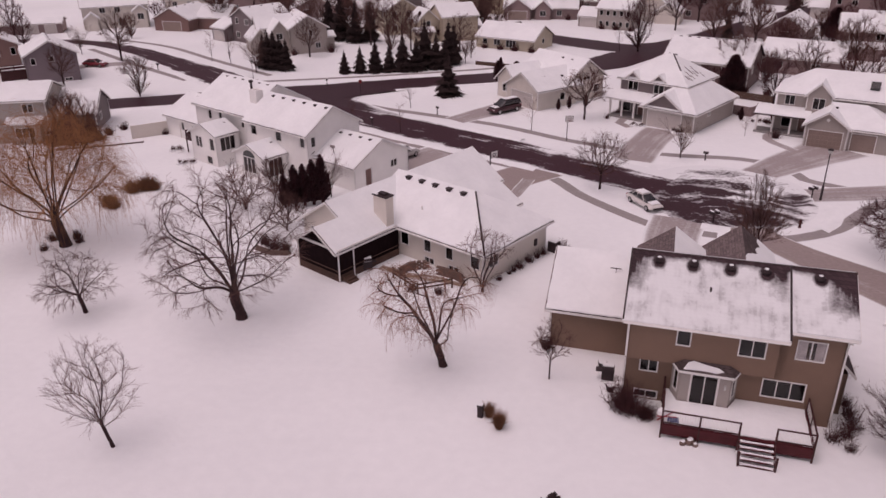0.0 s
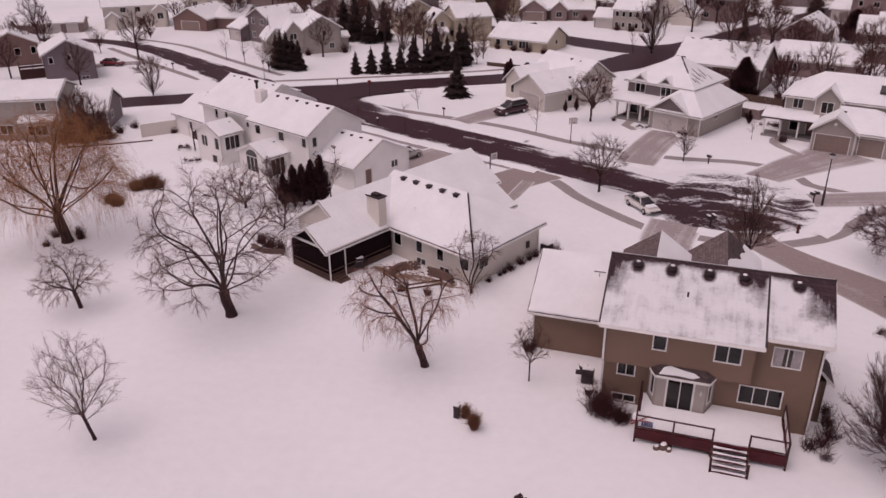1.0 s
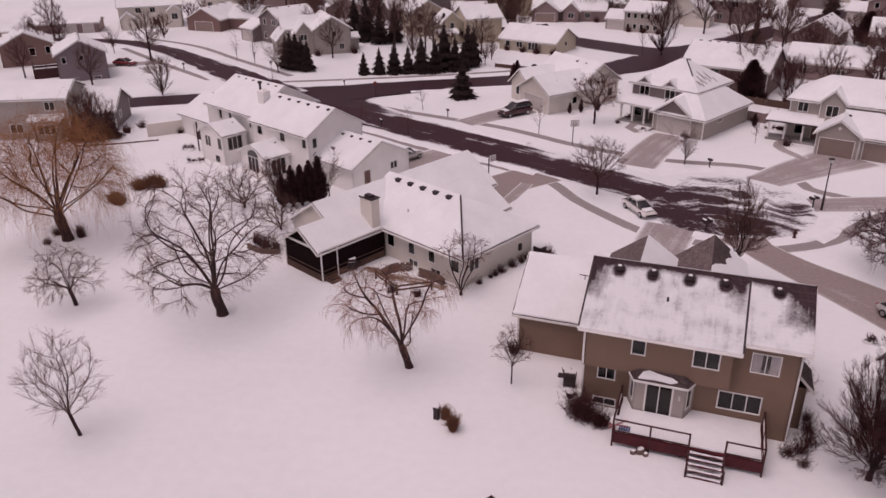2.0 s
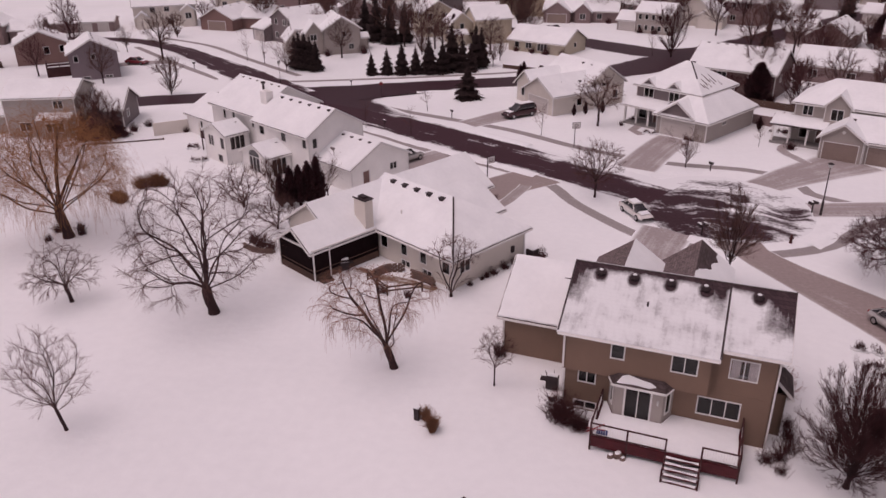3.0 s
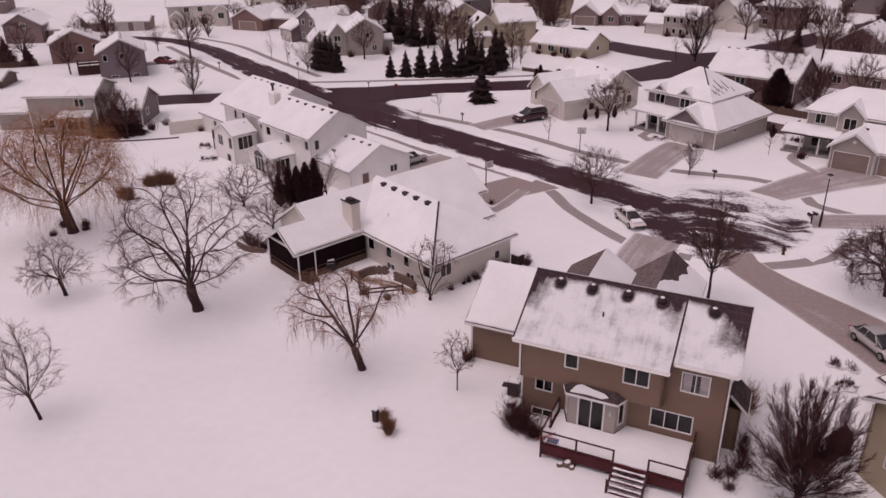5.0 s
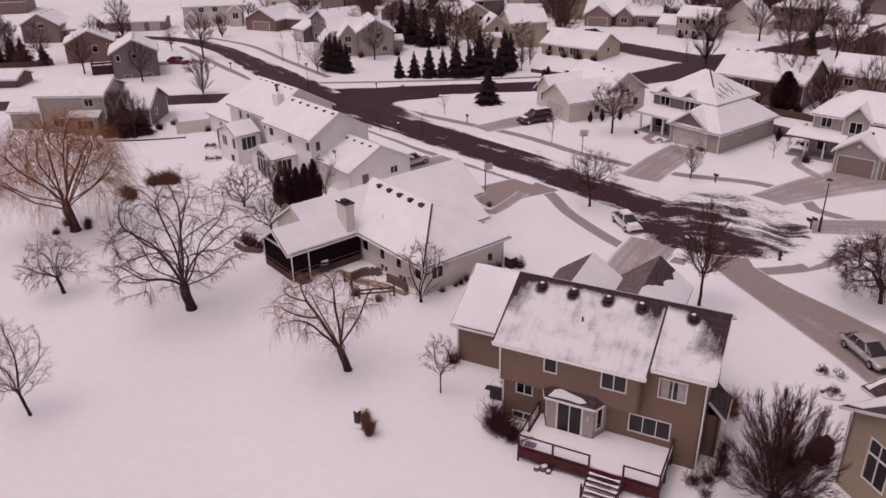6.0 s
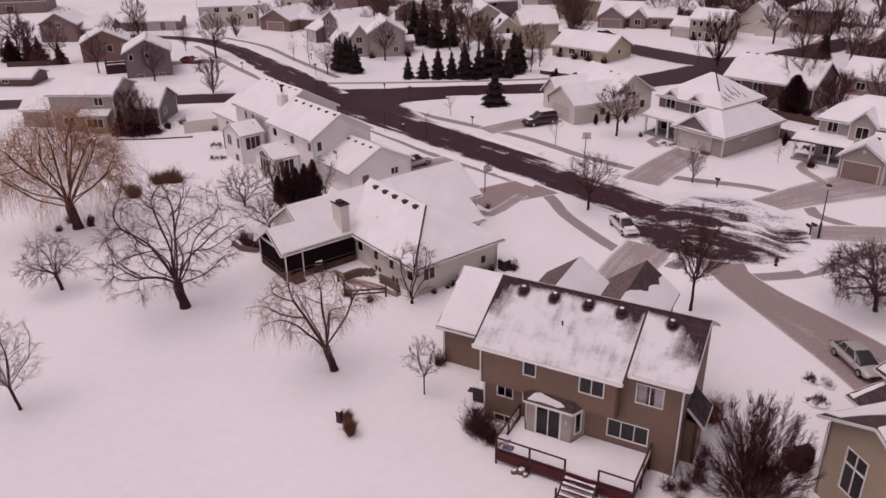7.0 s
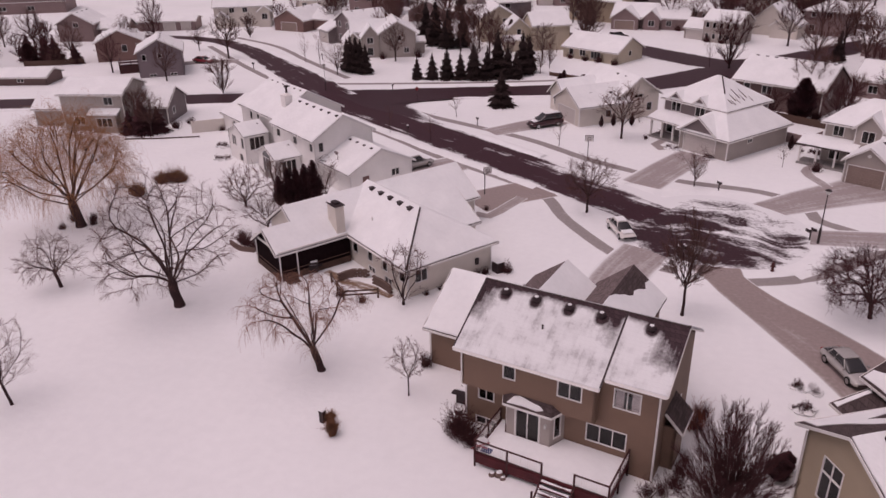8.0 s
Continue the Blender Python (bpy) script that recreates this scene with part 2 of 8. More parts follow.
M = {
    "snow": snow_mat("snow_field"),
    "roof_snow": snow_mat("roof_snow", 0.4, 2.5, 0.3),
    "asphalt": paved_mat("wet_asphalt", (0.034, 0.011, 0.016), (0.07, 0.029, 0.038), 0.95, 2.7, (3.6, 0.03, 1), 0.38, 0.5, None, 0.42, 1.6),
    "side_street": paved_mat("side_street_asphalt", (0.034, 0.013, 0.018), (0.068, 0.033, 0.041), 0.95, 1.3, (2.4, 0.05, 1), 0.42, 0.45, None, 0.3),
    "bend": paved_mat("bend_asphalt", (0.034, 0.013, 0.018), (0.068, 0.033, 0.041), 0.0, 0.9, (2.4, 0.05, 1), 0.42, 0.45, None, 0.3),
    "turning": paved_mat("turning_circle_asphalt", (0.032, 0.012, 0.016), (0.068, 0.034, 0.041), 0.9, 3.2, (0.15, 0.75, 1), 0.02, 0.5, 0.055, 0.7, 0.0, 10.0),
    "concrete": paved_mat("damp_concrete", (0.265, 0.212, 0.202), (0.385, 0.318, 0.302), 1.2, 0.55, (2.6, 0.02, 1), 0.05, 0.75, None, 0.75, 0.0, 26.0, 0.1),
    "dusted": paved_mat("snow_dusted_concrete", (0.3, 0.257, 0.252), (0.42, 0.37, 0.36), 1.2, 1.0, (4.0, 0.015, 1), 0.0, 0.8, None, 0.75, 0.0, 10.0, 0.1),
    "path": paved_mat("trodden_path", (0.26, 0.23, 0.225), (0.39, 0.355, 0.35), 0.8, 1.2, (0.9, 0.12, 1), 0.2, 0.8, None, 0.5, 0.0, 8.0, 0.1),
    # brown stands for a tan colour cast over snow, not bare ground
    "soil": paved_mat("tan_tinted_snow", (0.17, 0.105, 0.07), (0.30, 0.20, 0.14), 1.0, 2.2, (1.2, 0.3, 1), -0.08, 0.9, None, 0.6),
    "tan": siding_mat("tan_siding", (0.218, 0.158, 0.113)),
    "cream": siding_mat("cream_siding", (0.69, 0.635, 0.575)),
    "white": siding_mat("white_siding", (0.88, 0.86, 0.835)),
    "beige": siding_mat("beige_siding", (0.41, 0.33, 0.24)),
    "yellow": siding_mat("yellow_siding", (0.54, 0.465, 0.365)),
    "grey": siding_mat("grey_siding", (0.20, 0.182, 0.18)),
    "bluegrey": siding_mat("blue_grey_siding", (0.205, 0.183, 0.193)),
    "umber": siding_mat("umber_siding", (0.165, 0.12, 0.11)),
    "brown": siding_mat("brown_siding", (0.23, 0.155, 0.135)),
    "taupe": siding_mat("taupe_siding", (0.27, 0.215, 0.205)),
    "dun": siding_mat("dun_siding", (0.41, 0.36, 0.33)),
    "trim": stuff_mat("white_trim", (0.78, 0.76, 0.74), 0.5, 20, 1.5, 0.06, 0.1, 0.004),
    "shingle": shingle_mat("grey_shingle", (0.085, 0.062, 0.062)),
    "shingle_snow": shingle_mat("thinly_snowed_shingle", (0.06, 0.037, 0.042), 1.0),
    "shingle_light": shingle_mat("weathered_shingle", (0.165, 0.125, 0.124)),
    "dark": stuff_mat("black_metal", (0.035, 0.025, 0.027), 0.5, 20, 2, 0.3, 0.1, 0.004),
    "screen": stuff_mat("insect_screen", (0.014, 0.008, 0.009), 0.95, 40, 2, 0.3, 0.1, 0.004, spec=0.05),
    "glass": glass_mat("window_glass"),
    "clear_glass": glass_mat("clear_window_glass", (0.85, 0.82, 0.83)),
    "curtain": stuff_mat("interior_curtain", (0.75, 0.7, 0.68), 0.9, 8, 1.2, 0.35, 0.2, 0.02),
    "foundation": stuff_mat("concrete_block", (0.30, 0.28, 0.27), 0.9, 10, 1, 0.2),
    "deck_red": stuff_mat("red_stained_wood", (0.08, 0.013, 0.017), 0.6, 14, 1.2, 0.3, 0.3, 0.006),
    "deck_dark": stuff_mat("dark_stained_wood", (0.055, 0.02, 0.02), 0.6, 14, 1.2, 0.3, 0.3, 0.006),
    "wood": stuff_mat("weathered_wood", (0.10, 0.066, 0.05), 0.85, 10, 1.2, 0.3, 0.4, 0.01),
    "bark": stuff_mat("grey_bark", (0.046, 0.027, 0.027), 0.95, 9, 1.2, 0.4, 0.8, 0.03),
    "bark_thin": stuff_mat("brown_twigs", (0.118, 0.066, 0.056), 0.95, 9, 0.5, 0.35, 0, per=0.25),
    "willow": stuff_mat("willow_twigs", (0.27, 0.15, 0.105), 0.9, 4, 0.4, 0.35, 0, per=0.2),
    "willow_gold": stuff_mat("golden_willow_twigs", (0.34, 0.155, 0.07), 0.9, 4, 0.4, 0.35, 0, per=0.2),
    "red_twigs": stuff_mat("reddish_twigs", (0.08, 0.031, 0.033), 0.95, 9, 0.5, 0.35, 0, per=0.2),
    "needles": stuff_mat("spruce_needles", (0.036, 0.023, 0.022), 0.9, 7, 0.8, 0.5, 0, per=0.3),
    "cedar": stuff_mat("cedar_foliage", (0.062, 0.024, 0.028), 0.9, 7, 0.8, 0.5, 0, per=0.2),
    "dry_grass": stuff_mat("dry_grass", (0.22, 0.115, 0.065), 0.95, 9, 1, 0.35, 0),
    "red_leaf": stuff_mat("rusty_leaves", (0.22, 0.075, 0.045), 0.9, 9, 1, 0.4, 0),
    "silver": stuff_mat("silver_car_paint", (0.50, 0.48, 0.46), 0.25, 3, 0.5, 0.05, 0, metal=0.3, spec=0.6),
    "white_car": stuff_mat("white_car_paint", (0.70, 0.67, 0.64), 0.25, 3, 0.5, 0.05, 0, spec=0.6),
    "dark_car": stuff_mat("dark_car_paint", (0.07, 0.035, 0.04), 0.25, 3, 0.5, 0.1, 0, metal=0.2, spec=0.6),
    "red_car": stuff_mat("red_car_paint", (0.2, 0.018, 0.028), 0.3, 3, 0.5, 0.1, 0, spec=0.6),
    "tyre": stuff_mat("tyre_rubber", (0.02, 0.02, 0.02), 0.9, 12, 2, 0.2, 0),
    "rim": stuff_mat("alloy_rim", (0.45, 0.45, 0.45), 0.35, 12, 2, 0.1, 0, metal=0.8),
    "carglass": stuff_mat("tinted_glass", (0.02, 0.02, 0.022), 0.06, 3, 1, 0.1, 0, spec=0.8),
    "lamp_red": stuff_mat("red_lens", (0.30, 0.02, 0.02), 0.25, 8, 2, 0.1, 0, spec=0.6),
    "lamp_white": stuff_mat("clear_lens", (0.6, 0.6, 0.58), 0.15, 8, 2, 0.1, 0, spec=0.6),
    "hydrant": stuff_mat("hydrant_paint", (0.07, 0.014, 0.014), 0.5, 12, 2, 0.2, 0.1),
    "sign_red": stuff_mat("red_sign", (0.2, 0.03, 0.035), 0.4, 8, 1, 0.1, 0),
    "bluecloth": stuff_mat("blue_cloth", (0.06, 0.09, 0.2), 0.9, 10, 1, 0.3, 0.2),
    "redcloth": stuff_mat("red_cloth", (0.35, 0.04, 0.05), 0.9, 10, 1, 0.3, 0.2),
    "stone": stuff_mat("retaining_stone", (0.16, 0.12, 0.10), 0.9, 6, 0.9, 0.4, 0.5, 0.03),
    "garage": stuff_mat("garage_door_paint", (0.62, 0.57, 0.54), 0.5, 10, 0.8, 0.06, 0.1, 0.004),
    "garage_tan": stuff_mat("tan_garage_door", (0.3, 0.225, 0.195), 0.5, 10, 0.8, 0.08, 0.1, 0.004),
    "brick": stuff_mat("brown_brick", (0.20, 0.11, 0.085), 0.9, 14, 1.5, 0.35, 0.4),
}


# ---------------------------------------------------------------- mesh helpers
class Mb:
    """Vertices and faces of one mesh."""

    def __init__(self):
        self.v, self.f = [], []

    def add(self, pts, faces):
        o = len(self.v)
        self.v.extend(tuple(p) for p in pts)
        self.f.extend(tuple(i + o for i in f) for f in faces)
        return self


def box(mb, x0, x1, y0, y1, z0, z1):
    return mb.add([(x0, y0, z0), (x1, y0, z0), (x1, y1, z0), (x0, y1, z0), (x0, y0, z1), (x1, y0, z1), (x1, y1, z1), (x0, y1, z1)],
                  [(0, 3, 2, 1), (4, 5, 6, 7), (0, 1, 5, 4), (1, 2, 6, 5), (2, 3, 7, 6), (3, 0, 4, 7)])


def slab(mb, poly, up):
    """Closed prism from a flat outline, swept along up."""
    n = len(poly)
    low = [Vector(p) for p in poly]
    top = [p + Vector(up) for p in low]
    return mb.add(low + top, [tuple(reversed(range(n))), tuple(range(n, 2 * n))] + [(i, (i + 1) % n, n + (i + 1) % n, n + i) for i in range(n)])


def ring(mb, stations, k=8, caps=True):
    """Loft of k-sided rings: (x, y, z, radius x, radius y) going upwards."""
    pts = []
    for x, y, z, rx, ry in stations:
        pts += [(x + rx * math.cos(2 * math.pi * i / k), y + ry * math.sin(2 * math.pi * i / k), z) for i in range(k)]
    faces = [(s * k + i, s * k + (i + 1) % k, (s + 1) * k + (i + 1) % k, (s + 1) * k + i) for s in range(len(stations) - 1) for i in range(k)]
    if caps:
        faces += [tuple(reversed(range(k))), tuple(range((len(stations) - 1) * k, len(stations) * k))]
    return mb.add(pts, faces)


def bar(mb, a, b, w, h=None):
    """Square bar from a to b."""
    h = h or w
    a, b = Vector(a), Vector(b)
    d = (b - a).normalized()
    s = d.cross(Vector((0, 0, 1)))
    s = s.normalized() if s.length > 1e-3 else Vector((1, 0, 0))
    t = s.cross(d)
    pts = [p + s * (w / 2 * i) + t * (h / 2 * j) for p in (a, b) for i, j in ((-1, -1), (1, -1), (1, 1), (-1, 1))]
    return mb.add(pts, [(3, 2, 1, 0), (4, 5, 6, 7), (0, 1, 5, 4), (1, 2, 6, 5), (2, 3, 7, 6), (3, 0, 4, 7)])


def data_of(name, mb, material):
    me = bpy.data.meshes.new(name)
    me.from_pydata(mb.v, [], mb.f)
    me.materials.append(material)
    return me


def part(name, mb, material, parent, label="", m=None):
    ob = new(name, mb if isinstance(mb, bpy.types.Mesh) else data_of(name, mb, material))
    ob.parent = parent
    if m is not None:
        ob.matrix_basis = m
    if label:
        tagged(ob, label)
    return ob


def thing(name, m, label, category, group="", kind="", mb=None, material=None):
    ob = new(name, data_of(name, mb, material) if mb else None)
    ob.matrix_basis = m
    return tagged(ob, label, category, group, kind)


def tubes(name, segs, material, k=4):
    """One mesh of tapered tubes from rows (p0, p1, r0, r1); a row that goes on from the one before shares its ring."""
    a = np.array([(*s[0], *s[1], s[2], s[3]) for s in segs], float)
    p0, p1, r0, r1 = a[:, :3], a[:, 3:6], a[:, 6], a[:, 7]
    d = p1 - p0
    d /= np.linalg.norm(d, axis=1, keepdims=True) + 1e-9
    ref = np.array([[0.81, 0.55, 0.2]])
    s = np.cross(d, ref)
    s /= np.linalg.norm(s, axis=1, keepdims=True) + 1e-9
    t = np.cross(s, d)
    n = len(a)
    ang = np.arange(k) * 2 * np.pi / k
    circ = s[:, None, :] * np.cos(ang)[None, :, None] + t[:, None, :] * np.sin(ang)[None, :, None]
    v = np.concatenate([p0[:, None, :] + circ * r0[:, None, None], p1[:, None, :] + circ * r1[:, None, None]], 1).reshape(-1, 3)
    i = np.arange(k)
    quad = np.stack([i, (i + 1) % k, (i + 1) % k + k, i + k], 1)
    f = quad[None] + (np.arange(n) * 2 * k)[:, None, None]
    goes_on = np.concatenate([[False], np.all(np.abs(p0[1:] - p1[:-1]) < 1e-6, axis=1)])
    f[goes_on, :, :2] -= k
    f = f.reshape(-1)
    return fast_mesh(name, v, f, 4, material)


def fast_mesh(name, v, f, corners, material):
    me = bpy.data.meshes.new(name)
    count = len(f) // corners
    me.vertices.add(len(v))
    me.vertices.foreach_set("co", np.ascontiguousarray(v, dtype=np.float32).ravel())
    me.loops.add(len(f))
    me.loops.foreach_set("vertex_index", np.ascontiguousarray(f, dtype=np.int32))
    me.polygons.add(count)
    me.polygons.foreach_set("loop_start", np.arange(count, dtype=np.int32) * corners)
    me.update(calc_edges=True)
    me.materials.append(material)
    return me


# ---------------------------------------------------------------- houses
def wall(mb, a, b, z0, z1, holes, t=0.18):
    """Wall on the line a to b (inside on its left) with rectangular openings (s0, s1, h0, h1): one closed mesh."""
    a, b = Vector((*a, 0)), Vector((*b, 0))
    d = (b - a).normalized()
    n = Vector((-d.y, d.x, 0)) * t
    xs = sorted({0.0, (b - a).length, *(x for h in holes for x in h[:2])})
    zs = sorted({z0, z1, *(z for h in holes for z in h[2:])})
    solid = {(i, j) for i in range(len(xs) - 1) for j in range(len(zs) - 1)
             if not any(h[0] < (xs[i] + xs[i + 1]) / 2 < h[1] and h[2] < (zs[j] + zs[j + 1]) / 2 < h[3] for h in holes)}
    index, pts, faces = {}, [], []

    def corner_of(i, j, k):
        if (i, j, k) not in index:
            q = a + d * xs[i] + n * k
            index[i, j, k] = len(pts)
            pts.append((q.x, q.y, zs[j]))
        return index[i, j, k]
    for i, j in solid:
        ring_of = [(i, j), (i + 1, j), (i + 1, j + 1), (i, j + 1)]
        faces.append(tuple(corner_of(*c, 0) for c in ring_of))
        faces.append(tuple(corner_of(*c, 1) for c in reversed(ring_of)))
        for k, (di, dj) in enumerate(((0, -1), (1, 0), (0, 1), (-1, 0))):
            if (i + di, j + dj) not in solid:
                p, q = ring_of[k], ring_of[(k + 1) % 4]
                faces.append((corner_of(*q, 0), corner_of(*p, 0), corner_of(*p, 1), corner_of(*q, 1)))
    return mb.add(pts, faces)


SHARED = {}


def shared(key, make):
    if key not in SHARED:
        SHARED[key] = make()
    return SHARED[key]


def frame_mesh(w, h, n, rows, border, trim_name):
    """Window frame with its bars, one mesh."""
    holes = []
    for i in range(n):
        for j in range(rows):
            x0, x1 = w * i / n + (0.03 if i else 0.015), w * (i + 1) / n - (0.03 if i < n - 1 else 0.015)
            q0, q1 = h * j / rows + (0.025 if j else 0.015), h * (j + 1) / rows - (0.025 if j < rows - 1 else 0.015)
            holes.append((x0 + border, x1 + border, q0, q1))
    return data_of("window_frame", wall(Mb(), (-w / 2 - border, -0.035), (w / 2 + border, -0.035), -border, h + border, holes, 0.1), M[trim_name])


def window(house, m, w, h, n=1, rows=1, border=0.06, trim_name="trim", curtain=0.0):
    """Window set in an opening; m puts its sill's middle on the wall's face, x along the wall, -y outwards."""
    me = shared(("frame", w, h, n, rows, border, trim_name), lambda: frame_mesh(w, h, n, rows, border, trim_name))
    wob = part("window", me, None, house, "", m)
    pw = w / n - 0.06
    pane = shared(("pane", round(pw, 3), h, curtain > 0), lambda: data_of("pane", box(Mb(), -pw / 2, pw / 2, 0.0, 0.012, 0.02, h - 0.02), M["clear_glass" if curtain else "glass"]))
    for i in range(n):
        p = part("pane", pane, None, wob, "", pose(-w / 2 + w * (i + 0.5) / n, 0.03, 0))
        p.visible_shadow = False
    drape = shared(("drape", w, h), lambda: data_of("curtain", box(Mb(), -w * 0.16, w * 0.16, 0.1, 0.13, 0.0, h), M["curtain"]))
    if curtain:
        part("curtain", drape, None, wob, "", pose(-w * 0.3, 0, 0))
        part("curtain", drape, None, wob, "", pose(w * 0.33, 0, 0))
    return wob


def panel_door(house, m, w, h, material, cols, rows):
    """Panelled or sectional door with raised panels and a white surround."""
    def make():
        xs = [0.0] + [w * (i + q) / cols for i in range(cols) for q in (0.08, 0.14, 0.86, 0.92)] + [w]
        zs = [0.0] + [h * (j + q) / rows for j in range(rows) for q in (0.1, 0.17, 0.83, 0.9)] + [h]
        up = lambda i: i % 4 in (2, 3) and 0 < i
        nx, nz = len(xs), len(zs)
        pts = [(x - w / 2, 0.03 if up(i) and up(j) else 0.06, z) for j, z in enumerate(zs) for i, x in enumerate(xs)]
        faces = [(j * nx + i, j * nx + i + 1, (j + 1) * nx + i + 1, (j + 1) * nx + i) for j in range(nz - 1) for i in range(nx - 1)]
        rim = [i for i in range(nx)] + [j * nx + nx - 1 for j in range(1, nz)] + [(nz - 1) * nx + i for i in range(nx - 2, -1, -1)] + [j * nx for j in range(nz - 2, 0, -1)]
        base = len(pts)
        pts += [(pts[i][0], 0.10, pts[i][2]) for i in rim]
        n = len(rim)
        faces += [(rim[(q + 1) % n], rim[q], base + q, base + (q + 1) % n) for q in range(n)] + [tuple(base + q for q in reversed(range(n)))]
        return data_of("door", Mb().add(pts, faces), material)
    def surround():
        mb = Mb()
        box(mb, -w / 2 - 0.1, -w / 2, -0.03, 0.1, 0, h)
        box(mb, w / 2, w / 2 + 0.1, -0.03, 0.1, 0, h)
        box(mb, -w / 2 - 0.1, w / 2 + 0.1, -0.035, 0.1, h, h + 0.1)
        return data_of("door_frame", mb, M["trim"])
    d = part("garage_door" if w > 2 else "door", shared(("pd", w, h, material.name, cols, rows), make), None, house, "", m)
    part("door_frame", shared(("pf", w, h), surround), None, d)
    return d


SIDES = {"S": (0, -1), "E": (1, 0), "N": (0, 1), "W": (-1, 0)}


def side_line(b, side):
    x0, x1, y0, y1 = b
    return {"S": ((x0, y0), (x1, y0)), "E": ((x1, y0), (x1, y1)), "N": ((x1, y1), (x0, y1)), "W": ((x0, y1), (x0, y0))}[side]


def block(house, b, z0, ze, material, openings=(), skip="", corner=True, trim_name="trim"):
    """Four walls with windows and doors. openings: (side, place along x or y, bottom, width, height, kind)."""
    for side in "SENW":
        if side in skip:
            continue
        a, c = side_line(b, side)
        d = (Vector(c) - Vector(a)).normalized()
        length = (Vector(c) - Vector(a)).length
        holes = []
        for s, place, zb, w, h, kind in openings:
            if s != side:
                continue
            along = {"S": place - b[0], "E": place - b[2], "N": b[1] - place, "W": b[3] - place}[side]
            holes.append((along - w / 2, along + w / 2, zb, zb + h))
            spot = Vector(a) + d * along
            turn = math.degrees(math.atan2(d.y, d.x))
            m = pose(spot.x, spot.y, zb, 0, 0, turn)
            if kind.startswith("w"):
                window(house, m, w, h, int(kind[1]), int(kind[2]) if len(kind) > 2 and kind[2].isdigit() else 1, 0.06, trim_name, 1.0 if kind.endswith("c") else 0.0)
            elif kind == "garage":
                panel_door(house, m, w, h, M["garage"], 8 if w > 3.5 else 4, 4)
            elif kind == "garage_tan":
                panel_door(house, m, w, h, M["garage_tan"], 8 if w > 3.5 else 4, 4)
            else:
                panel_door(house, m, w, h, M["brown"], 2, 3)
        part("wall", wall(Mb(), a, c, z0, ze, holes), material, house)
    if corner:
        for x, sx in ((b[0], -1), (b[1], 1)):
            for y, sy in ((b[2], -1), (b[3], 1)):
                e, w = 0.025, 0.11
                ell = [(x + sx * e, y + sy * e), (x - sx * w, y + sy * e), (x - sx * w, y + sy * 0.003), (x + sx * 0.003, y + sy * 0.003), (x + sx * 0.003, y - sy * w), (x + sx * e, y - sy * w)]
                mb = slab(Mb(), [(p, q, z0) for p, q in ell], (0, 0, ze - z0))
                part("corner_board", mb, M["trim"], house)


def snow_sheet(mb, poly, loose, thick, rng, inset=0.05):
    """Snow lying on a roof slope: a slab with a ragged edge along the edges named in loose."""
    pts = [Vector(p) for p in poly]
    mid = sum(pts, Vector()) / len(pts)
    out = []
    for i, p in enumerate(pts):
        q = pts[(i + 1) % len(pts)]
        prev_loose, this_loose = (i - 1) % len(pts) in loose, i in loose
        steps = max(1, int((q - p).length / 0.45))
        edge = (q - p).normalized()
        inward = (mid - p) - edge * (mid - p).dot(edge)
        inward.normalize()
        for j in range(steps):
            s = p.lerp(q, j / steps)
            if this_loose and j > 0:
                s = s + inward * (inset + rng.uniform(0, 0.05))
            elif j == 0 and (prev_loose or this_loose):
                s = s + (mid - p).normalized() * inset * 1.3
            out.append(s)
    slab(mb, out, (0, 0, thick))
    return mb


ROOF_T = 0.14


def slope_part(house, poly, loose, rng, material=None, snow=True, thick=0.1, label=""):
    r = part("roof", slab(Mb(), poly, (0, 0, ROOF_T)), material or M["shingle"], house, label)
    if snow:
        lifted = [(p[0], p[1], p[2] + ROOF_T + 0.004) for p in poly]
        part("snow", snow_sheet(Mb(), lifted, loose, thick, rng), M["roof_snow"], r)
    return r


def fascia(house, lines, h=0.17):
    for a, b in lines:
        a, b = Vector(a), Vector(b)
        part("fascia", bar(Mb(), a + Vector((0, 0, 0.05)), b + Vector((0, 0, 0.05)), 0.05, h), M["trim"], house)


